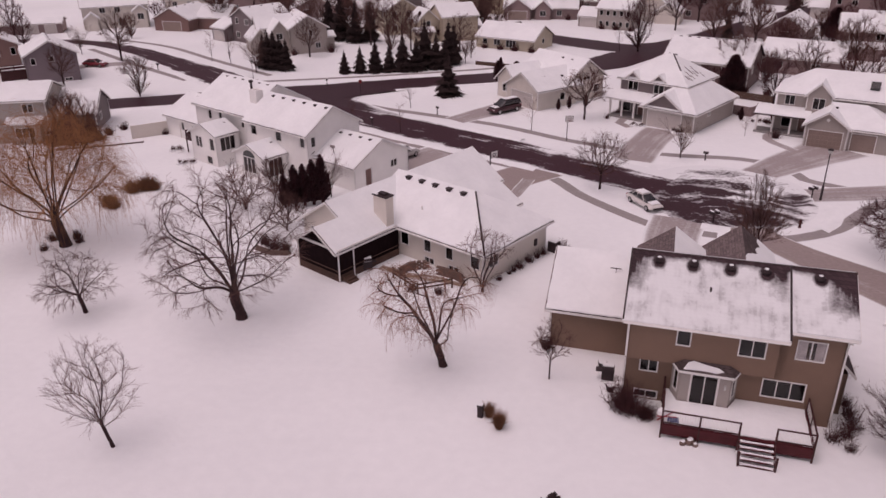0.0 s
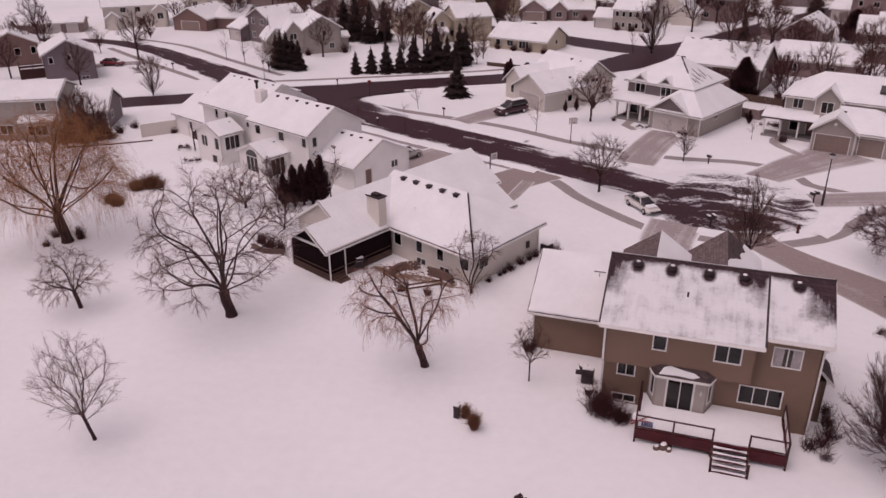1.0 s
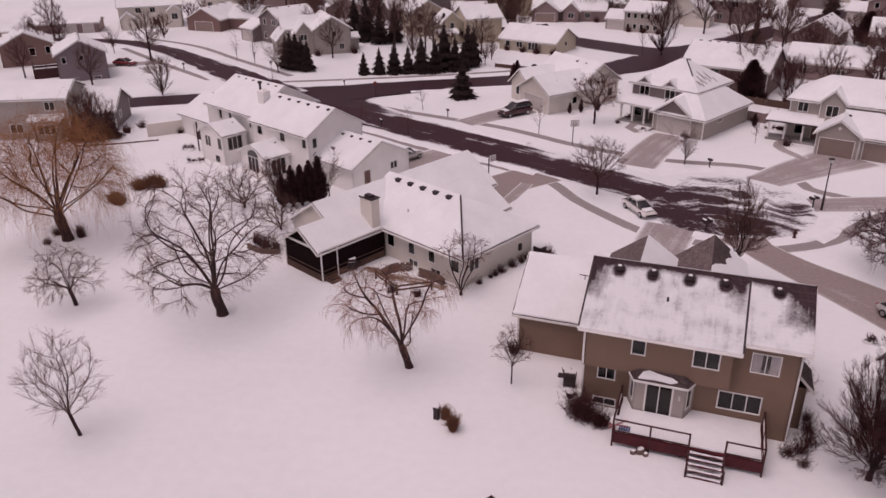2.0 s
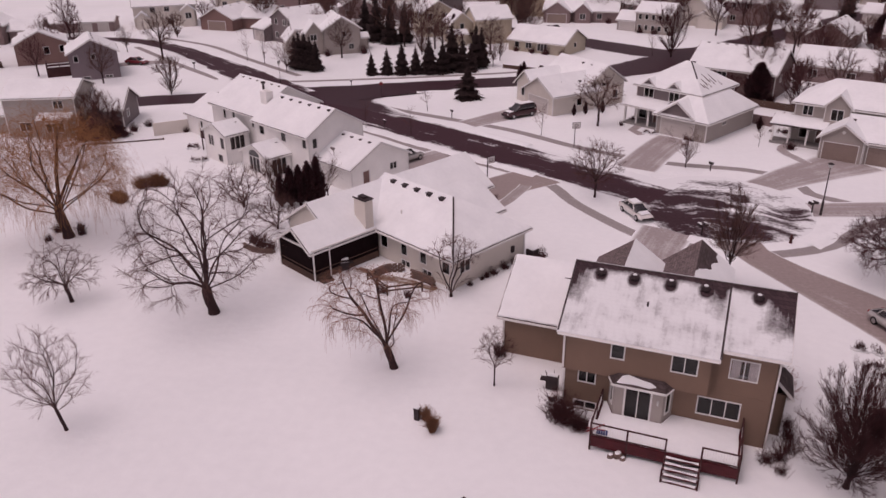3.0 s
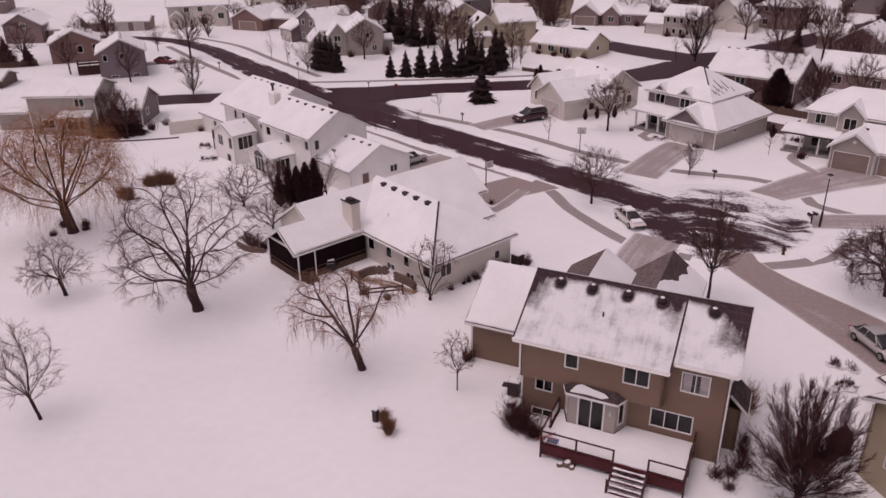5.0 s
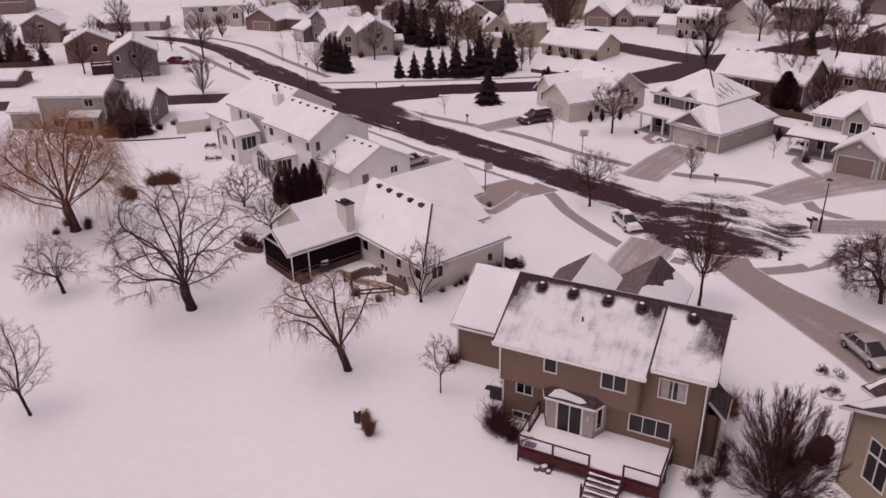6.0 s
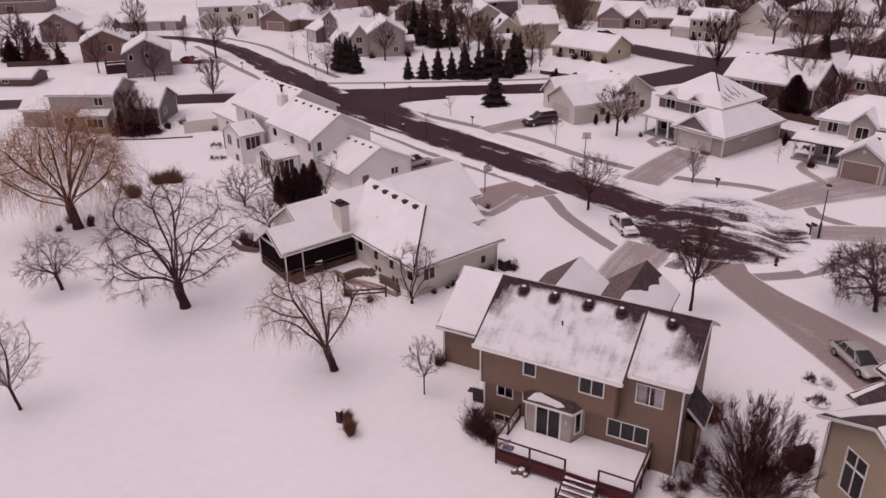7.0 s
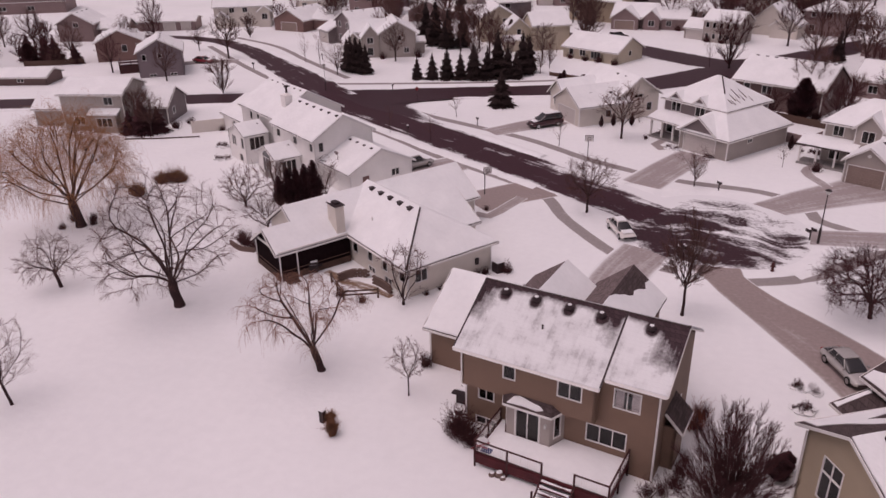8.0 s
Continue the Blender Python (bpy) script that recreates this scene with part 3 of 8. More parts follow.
def gable_roof(house, b, ze, zr, axis, material, rng, o=0.4, og=0.3, ends="lohi", roof_mat=None, snow=(True, True), gable_mat=None, thick=0.1, mid=None, rect_trim=True):
    """Gable roof over a block. axis: the ridge's direction. ends: the ends that show a gable wall."""
    x0, x1, y0, y1 = b
    swap = axis == "y"
    if swap:
        x0, x1, y0, y1 = y0, y1, x0, x1
    yc = (y0 + y1) / 2 if mid is None else mid
    w = (lambda x, y, z: (y, x, z)) if swap else (lambda x, y, z: (x, y, z))
    s0, s1 = (zr - ze) / (yc - y0), (zr - ze) / (y1 - yc)
    lo, hi = x0 - (og if "lo" in ends else 0), x1 + (og if "hi" in ends else 0)
    za, zb = ze - s0 * o, ze - s1 * o
    loose = {0} | ({1} if "hi" in ends else set()) | ({3} if "lo" in ends else set())
    slope_part(house, [w(lo, y0 - o, za), w(hi, y0 - o, za), w(hi, yc, zr), w(lo, yc, zr)], loose, rng, roof_mat, snow[0], thick)
    loose = {0} | ({3} if "hi" in ends else set()) | ({1} if "lo" in ends else set())
    slope_part(house, [w(hi, y1 + o, zb), w(lo, y1 + o, zb), w(lo, yc, zr), w(hi, yc, zr)], loose, rng, roof_mat, snow[1], thick)
    e = 0.02
    lines = [(w(lo, y0 - o - e, za), w(hi, y0 - o - e, za)), (w(lo, y1 + o + e, zb), w(hi, y1 + o + e, zb))]
    for name, x, inner in (("lo", x0, 0.18), ("hi", x1, -0.18)):
        if name in ends:
            g = [w(x, y0, ze), w(x, y1, ze), w(x, yc, zr)]
            v = Vector(w(inner, 0, 0))
            part("gable", slab(Mb(), g, v), gable_mat or material, house)
            edge = lo - e if name == "lo" else hi + e
            lines += [(w(edge, y0 - o, za), w(edge, yc, zr)), (w(edge, y1 + o, zb), w(edge, yc, zr))]
    if rect_trim:
        fascia(house, lines)


def hip_roof(house, b, ze, zr, axis, rng, o=0.45, hips="lohi", roof_mat=None, material=None, thick=0.1):
    x0, x1, y0, y1 = b
    swap = axis == "y"
    if swap:
        x0, x1, y0, y1 = y0, y1, x0, x1
    w = (lambda x, y, z: (y, x, z)) if swap else (lambda x, y, z: (x, y, z))
    yc = (y0 + y1) / 2
    s = (zr - ze) / (yc - y0)
    x0, x1, y0, y1, ze = x0 - o, x1 + o, y0 - o, y1 + o, ze - s * o
    half = yc - y0
    ra, rb = (x0 + half if "lo" in hips else x0), (x1 - half if "hi" in hips else x1)
    slope_part(house, [w(x0, y0, ze), w(x1, y0, ze), w(rb, yc, zr), w(ra, yc, zr)], {0}, rng, roof_mat, True, thick)
    slope_part(house, [w(x1, y1, ze), w(x0, y1, ze), w(ra, yc, zr), w(rb, yc, zr)], {0}, rng, roof_mat, True, thick)
    if "hi" in hips:
        slope_part(house, [w(x1, y0, ze), w(x1, y1, ze), w(rb, yc, zr)], {0}, rng, roof_mat, True, thick)
    if "lo" in hips:
        slope_part(house, [w(x0, y1, ze), w(x0, y0, ze), w(ra, yc, zr)], {0}, rng, roof_mat, True, thick)
    e = 0.02
    fascia(house, [(w(x0, y0 - e, ze), w(x1, y0 - e, ze)), (w(x0, y1 + e, ze), w(x1, y1 + e, ze)), (w(x0 - e, y0, ze), w(x0 - e, y1, ze)), (w(x1 + e, y0, ze), w(x1 + e, y1, ze))])


def roof_vents(house, spots, size=0.32):
    def make():
        mb = box(Mb(), -size / 2, size / 2, -size * 0.4, size * 0.4, -0.25, 0.13)
        return data_of("roof_vent", box(mb, -size * 0.62, size * 0.62, -size * 0.5, size * 0.5, 0.12, 0.18), M["dark"])
    for x, y, z in spots:
        part("roof_vent", shared(("vent", size), make), None, house, "", pose(x, y, z))


def turbine_vents(house, spots):
    def make():
        mb = ring(Mb(), [(0, 0, -0.4, 0.16, 0.16), (0, 0, 0.12, 0.16, 0.16), (0, 0, 0.14, 0.26, 0.26), (0, 0, 0.26, 0.30, 0.30), (0, 0, 0.38, 0.24, 0.24), (0, 0, 0.44, 0.08, 0.08)], 12)
        return data_of("roof_vent", mb, M["dark"])
    def drift():
        mb = ring(Mb(), [(0, 0, 0.4, 0.13, 0.13), (0, 0, 0.46, 0.13, 0.13), (0, 0, 0.5, 0.05, 0.05)], 12)
        return data_of("snow", mb, M["roof_snow"])
    for x, y, z in spots:
        v = part("roof_vent", shared("turbine", make), None, house, "", pose(x, y, z))
        part("snow", shared("vent_drift", drift), None, v)


def house_at(name, label, x, y, turn, group="houses of the neighbourhood"):
    return thing(name, pose(x, y, 0, 0, 0, turn), label, "house", group)


def lerp_spots(a, b, n):
    return [tuple(a[i] + (b[i] - a[i]) * k / max(1, n - 1) for i in range(3)) for k in range(n)]


# ---------------------------------------------------------------- ground, roads, paths
def ground_sheet():
    axis = np.concatenate([-np.geomspace(3000, 240, 12), np.linspace(-220, 220, 111), np.geomspace(240, 3000, 12)])
    gx, gy = np.meshgrid(axis, axis + 90.0)
    v = np.stack([gx.ravel(), gy.ravel(), np.zeros(gx.size)], 1)
    n = len(axis)
    i = np.arange(n - 1)
    a = (i[None, :] + n * i[:, None]).ravel()
    return fast_mesh("ground", v, np.stack([a, a + 1, a + n + 1, a + n], 1).ravel(), 4, M["snow"])


tagged(new("ground", ground_sheet()), "wide snow-covered lawns and fields", "snow ground", kind="structure")


def smooth_line(pts, step=1.5):
    """A rounded line through the points."""
    p = [np.array(q, float) for q in pts]
    p = [2 * p[0] - p[1]] + p + [2 * p[-1] - p[-2]]
    out = []
    for a, b, c, d in zip(p, p[1:], p[2:], p[3:]):
        n = max(1, int(np.linalg.norm(c - b) / step))
        for k in range(n):
            t = k / n
            out.append(0.5 * (2 * b + (c - a) * t + (2 * a - 5 * b + 4 * c - d) * t * t + (3 * b - a - 3 * c + d) * t ** 3))
    out.append(p[-2])
    return np.array(out)


def ribbon(name, pts, width, material, z, label, category, cross=6):
    line = smooth_line(pts)
    d = np.gradient(line, axis=0)
    d /= np.linalg.norm(d, axis=1, keepdims=True)
    nrm = np.stack([-d[:, 1], d[:, 0]], 1)
    along = np.concatenate([[0], np.cumsum(np.linalg.norm(np.diff(line, axis=0), axis=1))])
    ws = np.linspace(-1, 1, cross + 1)
    v, uv = [], []
    widths = np.full(len(line), width) if np.isscalar(width) else np.interp(along / along[-1], np.linspace(0, 1, len(width)), width)
    for i in range(len(line)):
        for w in ws:
            q = line[i] + nrm[i] * w * widths[i] / 2
            v.append((q[0], q[1], z))
            uv.append((w, along[i]))
    f = []
    c = cross + 1
    for i in range(len(line) - 1):
        for j in range(cross):
            f.append((i * c + j + 1, i * c + j, (i + 1) * c + j, (i + 1) * c + j + 1))
    me = bpy.data.meshes.new(name)
    me.from_pydata(v, [], f)
    lay = me.uv_layers.new(name="UVMap")
    idx = np.empty(len(me.loops), dtype=np.int32)
    me.loops.foreach_get("vertex_index", idx)
    lay.data.foreach_set("uv", np.array(uv, dtype=np.float32)[idx].ravel())
    me.materials.append(material)
    return tagged(new(name, me), label, category, kind="structure")


ROAD_MAIN = [(24.6, 80.3), (10, 91.6), (-10, 107.2), (-26, 119.7), (-38, 132.5), (-52.5, 148.2), (-68.4, 163.8), (-84, 172), (-112, 174)]
ROAD_CROSS = [(-150, 88.5), (-100, 103.2), (-60, 115.0), (-31, 123.6), (-10, 129.6), (8, 134.7), (20, 139.5), (29, 146.5), (37, 156)]
ROAD_FAR = [(-70, 262), (-30, 217), (-5, 196), (20, 174.5), (36, 161), (43, 162.5), (50, 167), (70, 188), (100, 219), (130, 250)]
ribbon("road_main", ROAD_MAIN, [8.6, 8.2, 8.0, 8.4, 8.2, 5.8, 5.0, 4.6, 4.4], M["asphalt"], 0.043, "wet dark asphalt street with ploughed snow along its edges", "street")
ribbon("road_cross", ROAD_CROSS, [7.6, 7.6, 7.6, 7.6, 7.6, 7.6, 8.0, 9.0, 9.6], M["side_street"], 0.036, "wet asphalt side street crossing behind the houses", "street")
ribbon("road_far", ROAD_FAR, [7.6, 8.0, 8.4, 9.0, 10.5, 10.5, 9.5, 8.4, 8.0, 8.0], M["side_street"], 0.039, "wet asphalt street bending between far houses", "street")
ribbon("road_bend", [(23.0, 139.5), (29.0, 144.5), (34.5, 151.5), (41.0, 159.5)], [3.0, 8.0, 9.0, 8.0], M["bend"], 0.0425, "wet asphalt bend where two far streets join", "street")
ribbon("road_far_right", [(40, 260), (62, 228), (77, 206), (100, 175), (125, 140)], 7, M["side_street"], 0.033, "asphalt street behind the far houses", "street")


def turning_circle(cx, cy, r, z):
    v, uv, f = [], [], []
    rings, k = 14, 64
    for i in range(rings + 1):
        for j in range(k):
            a = 2 * math.pi * j / k
            q = r * (i / rings) * (1 + 0.015 * math.sin(5 * a))
            v.append((cx + q * math.cos(a), cy + q * math.sin(a), z if i < rings else -0.004))
            uv.append((i / rings, 9.0 * a))
    for i in range(rings):
        for j in range(k):
            f.append((i * k + j, (i + 1) * k + j, (i + 1) * k + (j + 1) % k, i * k + (j + 1) % k))
    me = bpy.data.meshes.new("road_turning_circle")
    me.from_pydata(v, [], f)
    lay = me.uv_layers.new(name="UVMap")
    for lp in me.loops:
        lay.data[lp.index].uv = uv[lp.vertex_index]
    me.materials.append(M["turning"])
    return tagged(new("road_turning_circle", me), "round end of the street with swirled tyre tracks in packed snow", "street", kind="structure")


def road_mouth(apex, edge, z):
    """Asphalt fan that rounds the corner where the side street meets the main street."""
    line = smooth_line(edge, 1.0)
    n, rows = len(line), 6
    v, uv, f = [], [], []
    for i in range(rows + 1):
        for j, q in enumerate(line):
            s = i / rows
            v.append((apex[0] + (q[0] - apex[0]) * s, apex[1] + (q[1] - apex[1]) * s, z))
            uv.append((s * (1.0 if q[1] < 127.7 and q[0] > -16 else 0.5), j))
    for i in range(rows):
        for j in range(n - 1):
            f.append((i * n + j, (i + 1) * n + j, (i + 1) * n + j + 1, i * n + j + 1))
    me = bpy.data.meshes.new("road_junction")
    me.from_pydata(v, [], f)
    lay = me.uv_layers.new(name="UVMap")
    for lp in me.loops:
        lay.data[lp.index].uv = uv[lp.vertex_index]
    me.materials.append(M["side_street"])
    return tagged(new("road_junction", me), "wide wet asphalt corner where two streets meet", "street", kind="structure")


road_mouth((-22, 117.5), [(-5.0, 108.6), (-10.2, 114.2), (-14.2, 119.6), (-11.0, 123.8), (-3.0, 127.6), (-12.0, 129.2), (-29.5, 124.4)], 0.0465)
LEVEL = 0.004
turning_circle(30.0, 77.4, 9.5, 0.041)
for pts, w, label in [
    ([(-38, 117), (-17.4, 105.9), (-3.2, 94.5), (3, 90.4), (11.4, 83.9), (14.6, 77.5), (18.2, 72), (21.2, 68.6), (26, 66.6)], 1.5, "trodden concrete pavement curving to the end of the street"),
    ([(-14, 117.2), (-9.9, 114), (6.3, 105), (16.3, 97), (26, 91.6), (35.8, 89.3), (40, 86), (40.5, 82), (44, 79)], 1.5, "trodden concrete pavement along the far side of the street"),
    ([(29, 65.2), (32.4, 65.7), (37.9, 68), (44.9, 74.2), (52, 77)], 1.6, "trodden concrete pavement round the end of the street"),
    ([(-40, 131), (-26, 133.5), (-8, 137.5), (10, 143), (20, 149)], 1.4, "trodden pavement along the side street"),
    ([(-46, 133.5), (-58, 145), (-76, 163.5)], 1.4, "trodden pavement beside the street"),
    ([(-32, 137), (-46, 151), (-60, 165.5), (-75, 175)], 1.4, "trodden pavement beside the street"),
]:
    LEVEL += 0.0012
    ribbon("pavement", pts, w, M["path"], LEVEL, label, "pavement", 4)
for pts, w, label in [
    ([(28.4, 71.4), (30.3, 66.0), (32.2, 62.4), (35.0, 58.2), (38.2, 53.2), (40.6, 48.0)], [7.5, 3.6, 4.2, 5.6, 6.6, 7.0], "long damp concrete driveway with slush tracks"),
    ([(11.5, 85.9), (8.2, 83.2), (4.2, 79.4)], [6.5, 6.0, 6.5], "damp concrete driveway to the low house's garage"),
    ([(1, 107), (6.5, 112.2), (10, 115.5)], [4.0, 5.0, 5.5], "damp concrete driveway with a parked van"),
    ([(22.5, 89), (26.5, 97), (29.5, 102)], [5.5, 5.2, 5.4], "damp concrete driveway to the grey garage"),
    ([(35.5, 83.5), (42, 88.5), (49.5, 93.5)], [4.2, 6.4, 8.4], "wide damp concrete driveway to two garages"),
    ([(38, 77), (43, 77.4), (56, 78.5)], [4.0, 4.5, 5.5], "damp concrete driveway beyond the street lamp"),
    ([(-0.5, 92.5), (-2.9, 90.2), (-6, 86.5)], [6, 6, 6], "damp concrete driveway beside the white house"),
    ([(23.5, 70.8), (21.5, 66), (20, 60)], [5.5, 5.2, 5.4], "damp concrete driveway to the tan house's garage"),
    ([(-22, 116), (-28.5, 108)], [5, 5], "damp concrete driveway beside the white house"),
    ([(5.2, 76.3), (6.8, 76.0), (8.4, 79.5), (9.5, 82.3)], [1.6, 1.5, 1.5, 1.5], "curved trodden path to the front door"),
    ([(-61, 148.5), (-68, 146.5), (-73, 143)], [4, 4, 4.5], "driveway with a red car"),
    ([(25.2, 103.2), (24.2, 105.5), (25.5, 108)], [1.4, 1.4, 1.4], "curved trodden path to the porch"),
    ([(43.5, 92.5), (42, 97.5), (44.5, 101.5)], [1.4, 1.4, 1.4], "curved trodden path to the porch"),
]:
    LEVEL += 0.0012
    ribbon("driveway", pts, w, M["concrete"] if "slush" in label or "low house" in label else M["dusted"], LEVEL, label, "driveway", 4)

# Tan cast over the garden snow, put into the colour of an added patch.
ribbon("soil_bed", [(-5.4, 59.9), (-3.0, 58.3), (-0.2, 57.5), (2.0, 56.4)], [1.2, 1.5, 1.3, 0.9], M["soil"], 0.034, "tan-tinted patch in the snowy garden", "garden soil", 4)


def snow_bank(pts, offset, h, seed, label):
    """Lumpy ridge of ploughed snow along a street's edge."""
    line = smooth_line(pts, 0.8)
    d = np.gradient(line, axis=0)
    d /= np.linalg.norm(d, axis=1, keepdims=True)
    nrm = np.stack([-d[:, 1], d[:, 0]], 1)
    v, f = [], []
    prof = [(-0.9, 0.0), (-0.45, 0.6), (-0.05, 1.0), (0.4, 0.7), (0.95, 0.0)]
    for i, q in enumerate(line):
        k = 0.55 + 0.75 * noise.noise((i * 0.23, seed, 0)) + 0.35 * noise.noise((i * 0.9, seed, 3))
        for j, (w, z) in enumerate(prof):
            wob = 0.25 * noise.noise((i * 0.5, j * 0.7, seed))
            p = q + nrm[i] * (offset + w + wob)
            v.append((p[0], p[1], max(-0.01, h * z * max(0.12, k)) - (0.01 if z == 0 else 0)))
    n = len(prof)
    for i in range(len(line) - 1):
        for j in range(n - 1):
            f.append((i * n + j, (i + 1) * n + j, (i + 1) * n + j + 1, i * n + j + 1))
    me = bpy.data.meshes.new("snow_bank")
    me.from_pydata(v, [], f)
    me.materials.append(M["roof_snow"])
    for p in me.polygons:
        p.use_smooth = True
    return tagged(new("snow_bank", me), label, "snow bank", "ploughed snow", "stuff")


for seed, (pts, off) in enumerate([
    ([(13.5, 89.5), (0, 99.4), (-10, 107.2), (-22, 116.5)], 4.6), ([(7, 93.6), (-3, 101.6)], -4.7), ([(24, 80.6), (19, 84.6)], 4.9),
    ([(18, 85.3), (13, 89.3)], -4.6), ([(-100, 103.2), (-60, 115.0), (-44, 119.7)], 4.3), ([(-100, 103.2), (-60, 115.0), (-44, 119.7)], -4.3), (ROAD_CROSS[4:7], 4.3), (ROAD_CROSS[4:7], -4.3),
    (ROAD_MAIN[4:7], 4.2), (ROAD_MAIN[4:7], -4.2), ([(39.7, 74.5), (38.5, 70.5), (36, 68)], 0.3), ([(24, 86.3), (29, 87.7), (33, 87.6)], 0.3), ([(27.5, 67.5), (25, 68.6)], -0.4)]):
    snow_bank(pts, off, 0.26, seed * 7.3, "lumpy bank of ploughed snow along the street")

R = random.Random(11)


# ---------------------------------------------------------------- the tan two-storey house with the red deck
def tan_house():
    hs = house_at("house", "tan two-storey house with snowy roof and red rear deck", 11.81, 40.67, -15.7)
    slope = (8.70 - 6.26) / 4.2
    # lower storey, set back under the overhang
    block(hs, (0.0, 12.45, 0.6, 8.4), 0.0, 3.36, M["tan"], [("S", 1.5, 2.16, 1.05, 1.03, "w2"), ("S", 1.5, 0.16, 1.4, 0.5, "w2"), ("S", 9.48, 1.6, 2.4, 1.2, "w3"), ("E", 6.0, 1.3, 0.8, 1.3, "w1")], corner=False)
    # upper storey
    block(hs, (0.0, 8.9, 0.0, 8.38), 3.37, 6.12, M["tan"], [("S", 3.34, 4.72, 0.76, 1.25, "w1"), ("S", 7.26, 4.58, 1.45, 1.42, "w2")], corner=False)
    part("overhang", box(Mb(), 0.0, 8.9, 0.0, 0.62, 3.30, 3.365), M["tan"], hs)
    block(hs, (8.9, 12.45, 0.6, 8.36), 3.365, 6.3, M["tan"], [("S", 10.55, 4.52, 1.52, 1.26, "w2c")], skip="W", corner=False)
    part("corner_board", box(Mb(), -0.02, 0.1, -0.025, -0.003, 3.37, 6.1), M["trim"], hs)
    part("corner_board", box(Mb(), -0.02, 0.1, 0.575, 0.597, 0.0, 3.3), M["trim"], hs)
    part("corner_board", box(Mb(), 12.35, 12.47, 0.575, 0.597, 0.0, 6.3), M["trim"], hs)
    rng = random.Random(5)
    y0, yc, y1 = -0.42, 4.2, 8.85
    za = 8.70 - slope * (yc - y0)
    sm = M["shingle_snow"]
    r = part("roof", slab(Mb(), [(-0.35, y0, za), (9.18, y0, za), (9.18, yc, 8.70), (-0.35, yc, 8.70)], (0, 0, 0.16)), sm, hs, "dark shingle roof under thin wind-blown snow")
    yr = 0.2
    zr = 8.70 - slope * (yc - yr)
    part("roof", slab(Mb(), [(9.2, yr, zr + 0.02), (12.85, yr, zr + 0.02), (12.85, yc, 8.72), (9.2, yc, 8.72)], (0, 0, 0.16)), sm, hs, "dark shingle roof under thin wind-blown snow")
    slope_part(hs, [(12.85, y1, za), (-0.35, y1, za), (-0.35, yc, 8.70), (12.85, yc, 8.70)], {0, 1, 3}, rng)
    for x, inner in ((0.0, 0.18), (12.45, -0.18)):
        part("gable", slab(Mb(), [(x, 0.0 if x < 1 else 0.58, 6.1), (x, 8.4, 6.1), (x, 4.2, 8.68)], (inner, 0, 0)), M["tan"], hs)
    fascia(hs, [((-0.35, y0 - 0.02, za), (9.2, y0 - 0.02, za)), ((9.2, yr - 0.02, zr), (12.85, yr - 0.02, zr)), ((-0.37, y0, za), (-0.37, yc, 8.7)),
                ((12.87, yr, zr), (12.87, yc, 8.7)), ((12.87, y1, za), (12.87, yc, 8.7))], 0.12)
    gut = Mb()
    bar(gut, (-0.3, y0 - 0.09, za + 0.01), (9.15, y0 - 0.09, za + 0.01), 0.1, 0.07)
    bar(gut, (9.3, yr - 0.09, zr + 0.01), (12.8, yr - 0.09, zr + 0.01), 0.1, 0.07)
    part("gutter", gut, M["trim"], hs)
    part("downpipe", bar(bar(Mb(), (12.4, 0.5, 6.1), (12.4, 0.5, 0.1), 0.08), (12.4, 0.5, 6.1), (12.5, 0.15, 6.2), 0.08), M["trim"], hs)
    part("downpipe", bar(Mb(), (0.08, -0.06, 6.0), (0.08, -0.06, 3.4), 0.07), M["trim"], hs)
    # dark ridge cap and snow-free rake strip
    part("ridge_cap", slab(Mb(), [(-0.37, yc - 0.08, 8.78), (12.87, yc - 0.08, 8.78), (12.87, yc + 0.08, 8.78), (-0.37, yc + 0.08, 8.78)], (0, 0, 0.12)), M["shingle"], hs)
    part("rake_cap", slab(Mb(), [(9.12, y0 + 0.05, za + 0.17), (9.24, y0 + 0.05, za + 0.17), (9.24, yc, 8.87), (9.12, yc, 8.87)], (0, 0, 0.04)), M["dark"], hs)
    part("rake_cap", slab(Mb(), [(-0.37, y0 + 0.05, za + 0.17), (-0.27, y0 + 0.05, za + 0.17), (-0.27, yc, 8.87), (-0.37, yc, 8.87)], (0, 0, 0.04)), M["dark"], hs)
    turbine_vents(hs, [(1.4, 3.55, 8.35), (3.5, 3.55, 8.35), (5.7, 3.55, 8.35), (7.75, 3.55, 8.35), (10.8, 3.5, 8.32)])
    part("vent_pipe", ring(Mb(), [(4.6, 2.0, 7.3, 0.06, 0.06), (4.6, 2.0, 7.85, 0.06, 0.06)], 8), M["dark"], hs)
    # garage wing beyond the left-hand wall
    block(hs, (-5.55, 0.0, 5.4, 13.6), 0.0, 3.25, M["tan"], (), skip="E")
    gable_roof(hs, (-5.55, 0.0, 5.4, 13.6), 3.25, 5.8, "x", M["tan"], rng, 0.45, 0.35, "lo")
    # two cross gables towards the street
    for x0, x1, zr2, far in ((0.1, 4.6, 7.3, 12.0), (4.6, 9.2, 7.55, 13.0)):
        xc = (x0 + x1) / 2
        block(hs, (x0 + 0.05, x1 - 0.05, 8.5, far - 0.4), 0.0, 5.6, M["tan"], [("N", xc, 4.0, 1.2, 1.2, "w2")], skip="S")
        part("gable", slab(Mb(), [(x0, far - 0.4, 5.6), (x1, far - 0.4, 5.6), (xc, far - 0.4, zr2)], (0, -0.18, 0)), M["tan"], hs)
        part("roof", slab(Mb(), [(x0 - 0.3, far, 5.45), (x0 - 0.3, 5.5, 5.45), (xc, 5.5, zr2), (xc, far, zr2)], (0, 0, 0.14)), M["shingle_light"], hs, "bare brown-grey shingle slope")
